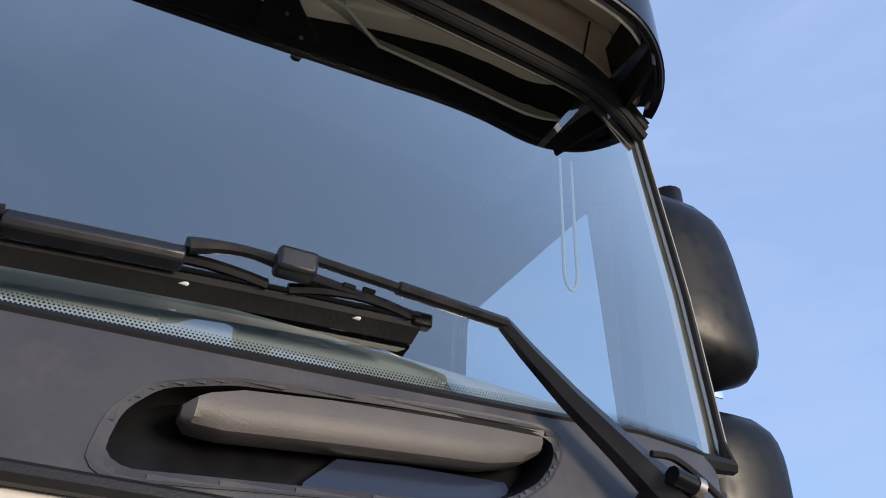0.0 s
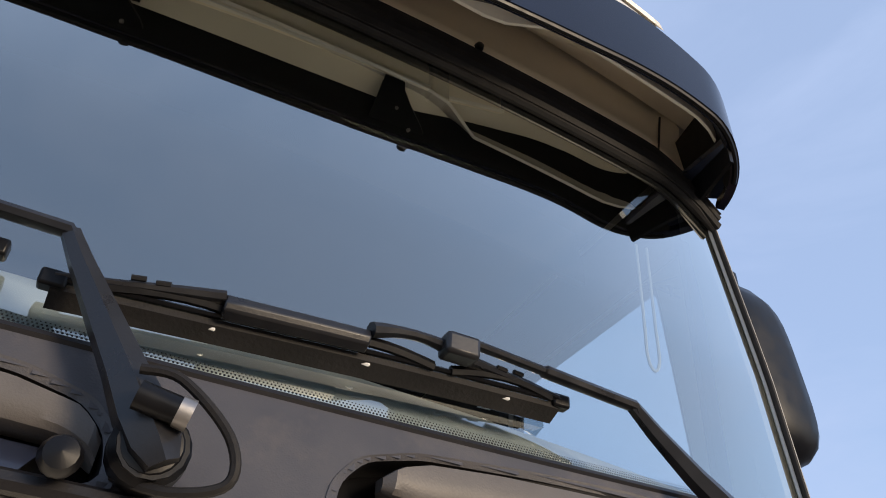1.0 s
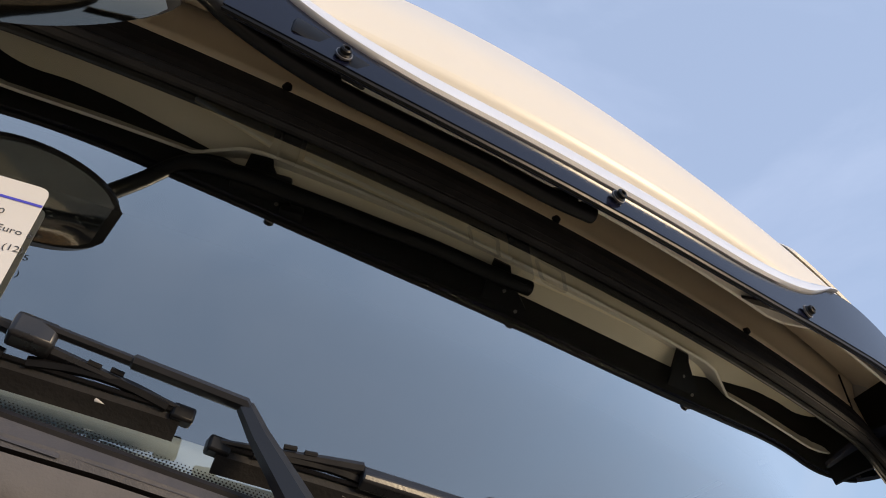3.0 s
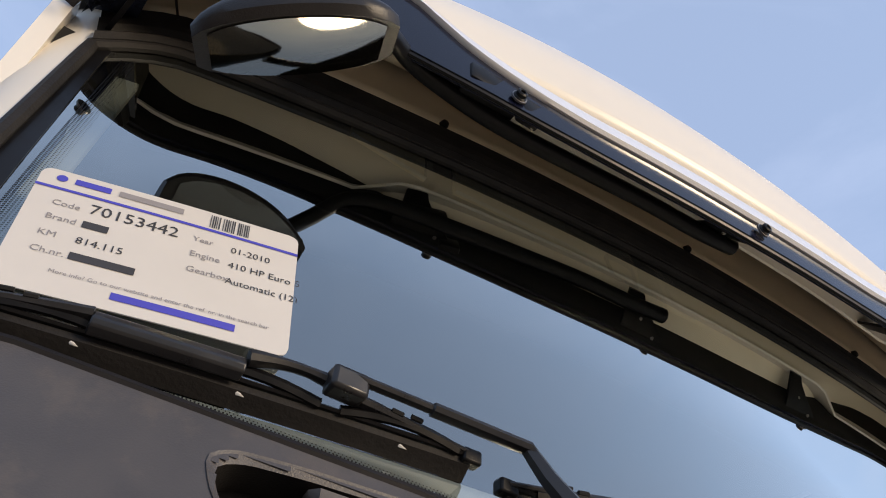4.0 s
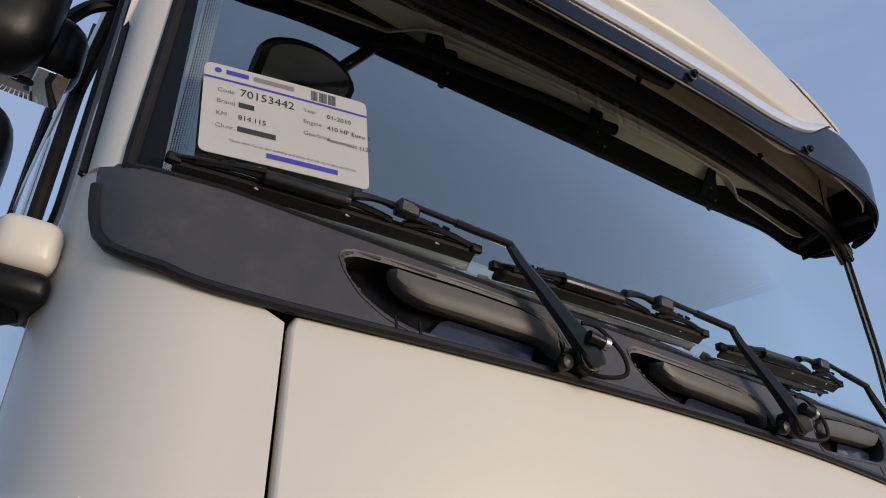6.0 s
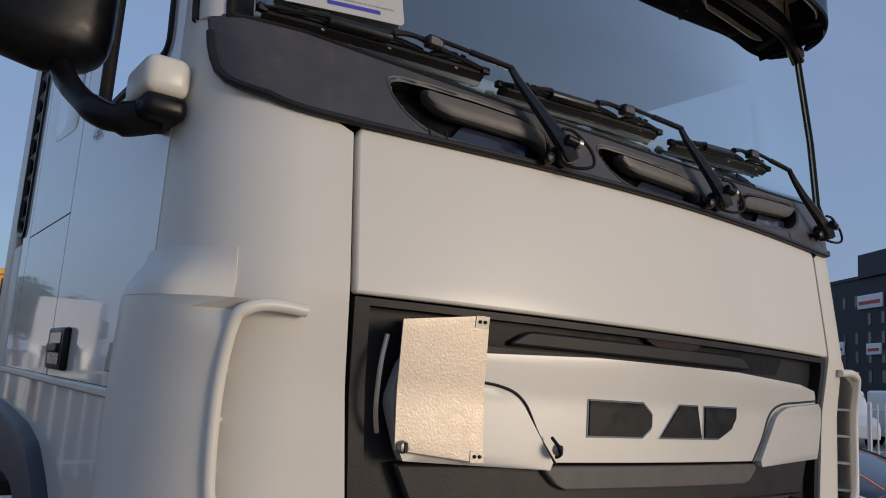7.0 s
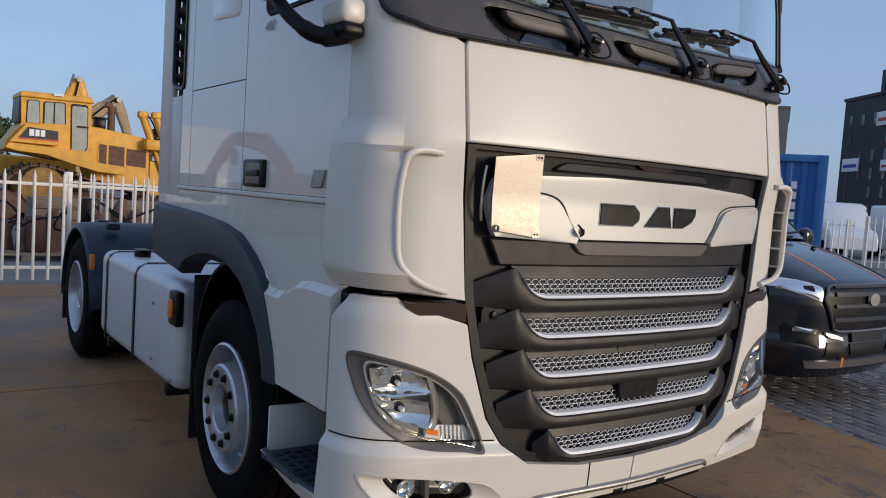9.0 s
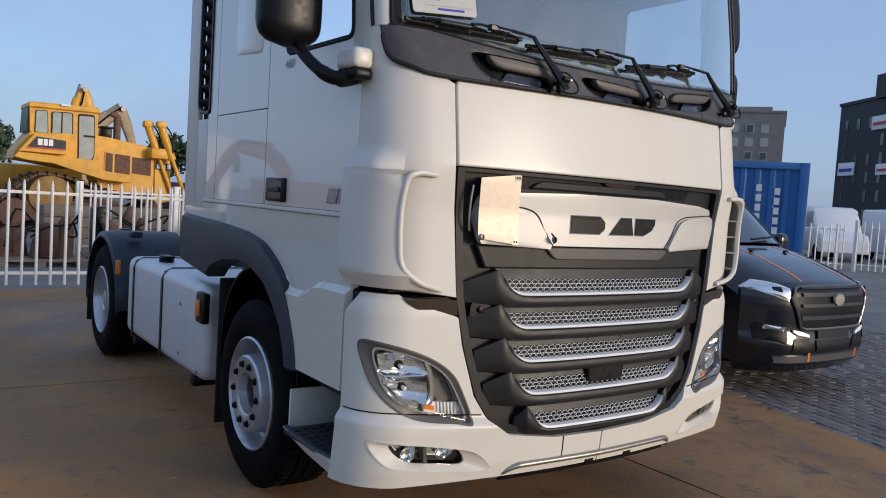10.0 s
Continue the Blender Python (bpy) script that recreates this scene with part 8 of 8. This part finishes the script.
def block(name, place, turn, length, depth, height, mat, label, rows_, cols_, z0, ww, wh, lit, step_):
    b = thing(name, place, label, "building")
    b.rotation_euler = (0, 0, radians(turn))
    part("wall", box(B(), 0, length, 0, depth, 0, height), mat, b)
    part("roof_edge", box(B(), -0.15, length + 0.15, -0.15, depth + 0.15, height, height + 0.35), mat, b)
    rng = random.Random(7)
    for r in range(rows_):
        for c in range(cols_):
            if rng.random() < 0.12:
                continue
            x = 1.4 + c * step_
            z = z0 + r * (height - z0 - 1.0) / rows_
            fr = part("window", box(B(), x, x + ww, -0.06, 0.02, z, z + wh), WINFR, b) if lit else part("window", box(B(), x, x + ww, -0.05, 0.02, z, z + wh), BLDGLASS, b)
            if lit and rng.random() < 0.8:
                part("pane", box(B(), x + 0.12, x + ww - 0.12, -0.075, -0.05, z + 0.12, z + wh - 0.12), BLDGLASS, fr)
    return b


dark = block("office_block", (90, 47.3, 0), -123, 60, 22, 15.6, BLDARK, "dark anthracite office block with small windows and signs", 6, 20, 2.2, 0.55, 1.25, False, 2.4)
part("stair_tower", box(B(), 7.5, 24, -0.4, 12, 15.6, 18.2), BLDARK, dark)
for x, z, w, h, mat in ((0.9, 7.3, 3.3, 1.5, CARDW), (7.0, 12.2, 4.5, 1.5, CARDW), (8.5, 7.2, 2.6, 1.2, CARDW)):
    sg = part("sign_board", box(B(), x, x + w, -0.25, -0.05, z, z + h, 0.03), mat, dark)
    part("sign_bar", box(B(), x + 0.3, x + w - 0.3, -0.28, -0.24, z + h * 0.3, z + h * 0.55), REDP if x > 5 else INKB, sg)
grey = block("grey_office", (110 - 0.523 * 40, 66.6 + 0.853 * 40, 0), -58.5, 40, 20, 18.2, BLGREY, "grey-brown concrete office block with pale windows", 7, 17, 2.2, 1.15, 1.35, True, 2.2)
part("roof_house", box(B(), 18, 38, 2, 10, 18.2, 19.4), BLGREY, grey)
part("roof_mast", box(B(), 29.0, 29.6, 2.5, 3.1, 19.4, 20.0), BLGREY, grey)


def tree(place, h, seed):
    rng = random.Random(seed)
    t = thing("tree", place, "leafy green tree in the distance beyond the yard", "tree", "distant trees")
    part("trunk", tube(B(), [(0, 0, -0.03), (0.1, 0, h * 0.3), (0.0, 0.1, h * 0.6)], [0.28, 0.2, 0.1], 8), RUST, t)
    for k in range(5):
        a = k * 1.3
        part("limb", tube(B(), [(0.05, 0, h * 0.35), (math.cos(a) * h * 0.15, math.sin(a) * h * 0.15, h * 0.6), (math.cos(a) * h * 0.25, math.sin(a) * h * 0.25, h * 0.75)], [0.12, 0.08, 0.03], 6), RUST, t)
    bm = B()
    for k in range(1500):
        a, e, q = rng.uniform(0, 6.28), rng.uniform(-1, 1), rng.random() ** 0.4
        c = Vector((math.cos(a) * math.sqrt(1 - e * e) * h * 0.34, math.sin(a) * math.sqrt(1 - e * e) * h * 0.34, h * 0.64 + e * h * 0.34)) * 1.0
        c = Vector((c.x * q, c.y * q, h * 0.64 + (c.z - h * 0.64) * q))
        c += Vector((rng.gauss(0, 0.25), rng.gauss(0, 0.25), rng.gauss(0, 0.3)))
        u = Vector((rng.gauss(0, 1), rng.gauss(0, 1), rng.gauss(0, 1))).normalized() * rng.uniform(0.16, 0.34)
        v = u.cross(Vector((rng.gauss(0, 1), rng.gauss(0, 1), rng.gauss(0, 1)))).normalized() * rng.uniform(0.12, 0.25)
        bm.faces.new([bm.verts.new(p) for p in (c - u, c + v, c + u, c - v)])
    tagged(part("crown", bm, LEAF, t), kind="stuff")


for k, (x, y, h) in enumerate(((-2.5, 78, 7.5), (1.5, 80, 8.2), (-7, 84, 7.6), (5, 86, 7.0), (-12, 82, 8.4), (24, 92, 7.5), (28, 90, 8.0), (-17, 85, 7.2))):
    tree((x, y, 0), h, k + 20)

# ---- setts beside the concrete ----
setts = tagged(new("setts"), "grey brick setts laid in rows beside the concrete", "paving", kind="structure")
bm = B()
box(bm, -0.098, 0.098, -0.047, 0.047, -0.05, 0.0, 0.006, 1)
sett = None
d0 = Vector((0.30, 1.0, 0)).normalized()
d1 = Vector((d0.y, -d0.x, 0))
near_rows, rest = [], []
for r in range(64):
    for c in range(84):
        p = Vector((kerb_x(-4.6), -4.6, 0)) + d1 * (0.06 + 0.104 * r) + d0 * (0.104 + 0.206 * c + (0.103 if r % 2 else 0))
        if p.x > 9.5 or p.y > 9:
            continue
        (near_rows if 3.0 < p.x < 4.6 and 0.0 < p.y < 1.9 and len(near_rows) < 290 else rest).append(p)
turn = math.atan2(d0.y, d0.x)
for p in near_rows:
    if sett is None:
        ob = part("sett", bm, SETT, setts)
        sett = ob.data
    else:
        ob = new("sett", sett)
        ob.parent = setts
    ob.location = (p.x, p.y, random.uniform(-0.016, -0.008))
    ob.rotation_euler = (random.uniform(-0.02, 0.02), random.uniform(-0.02, 0.02), turn + random.uniform(-0.02, 0.02))
vv, ff = [], []
for p in rest:
    m = Matrix.Translation((p.x, p.y, random.uniform(-0.016, -0.008))) @ Euler((random.uniform(-0.02, 0.02), random.uniform(-0.02, 0.02), turn + random.uniform(-0.02, 0.02))).to_matrix().to_4x4()
    k = len(vv)
    vv += [m @ Vector(q) for q in ((-0.094, -0.043, 0), (0.094, -0.043, 0), (0.094, 0.043, 0), (-0.094, 0.043, 0), (-0.1, -0.049, -0.012), (0.1, -0.049, -0.012), (0.1, 0.049, -0.012), (-0.1, 0.049, -0.012))]
    ff += [(k, k + 1, k + 2, k + 3), (k, k + 4, k + 5, k + 1), (k + 1, k + 5, k + 6, k + 2), (k + 2, k + 6, k + 7, k + 3), (k + 3, k + 7, k + 4, k)]
me = bpy.data.meshes.new("sett_field")
me.from_pydata(vv, [], ff)
me.materials.append(SETT2)
sf = new("sett_field", me)
sf.parent = setts
tagged(sf, kind="stuff")
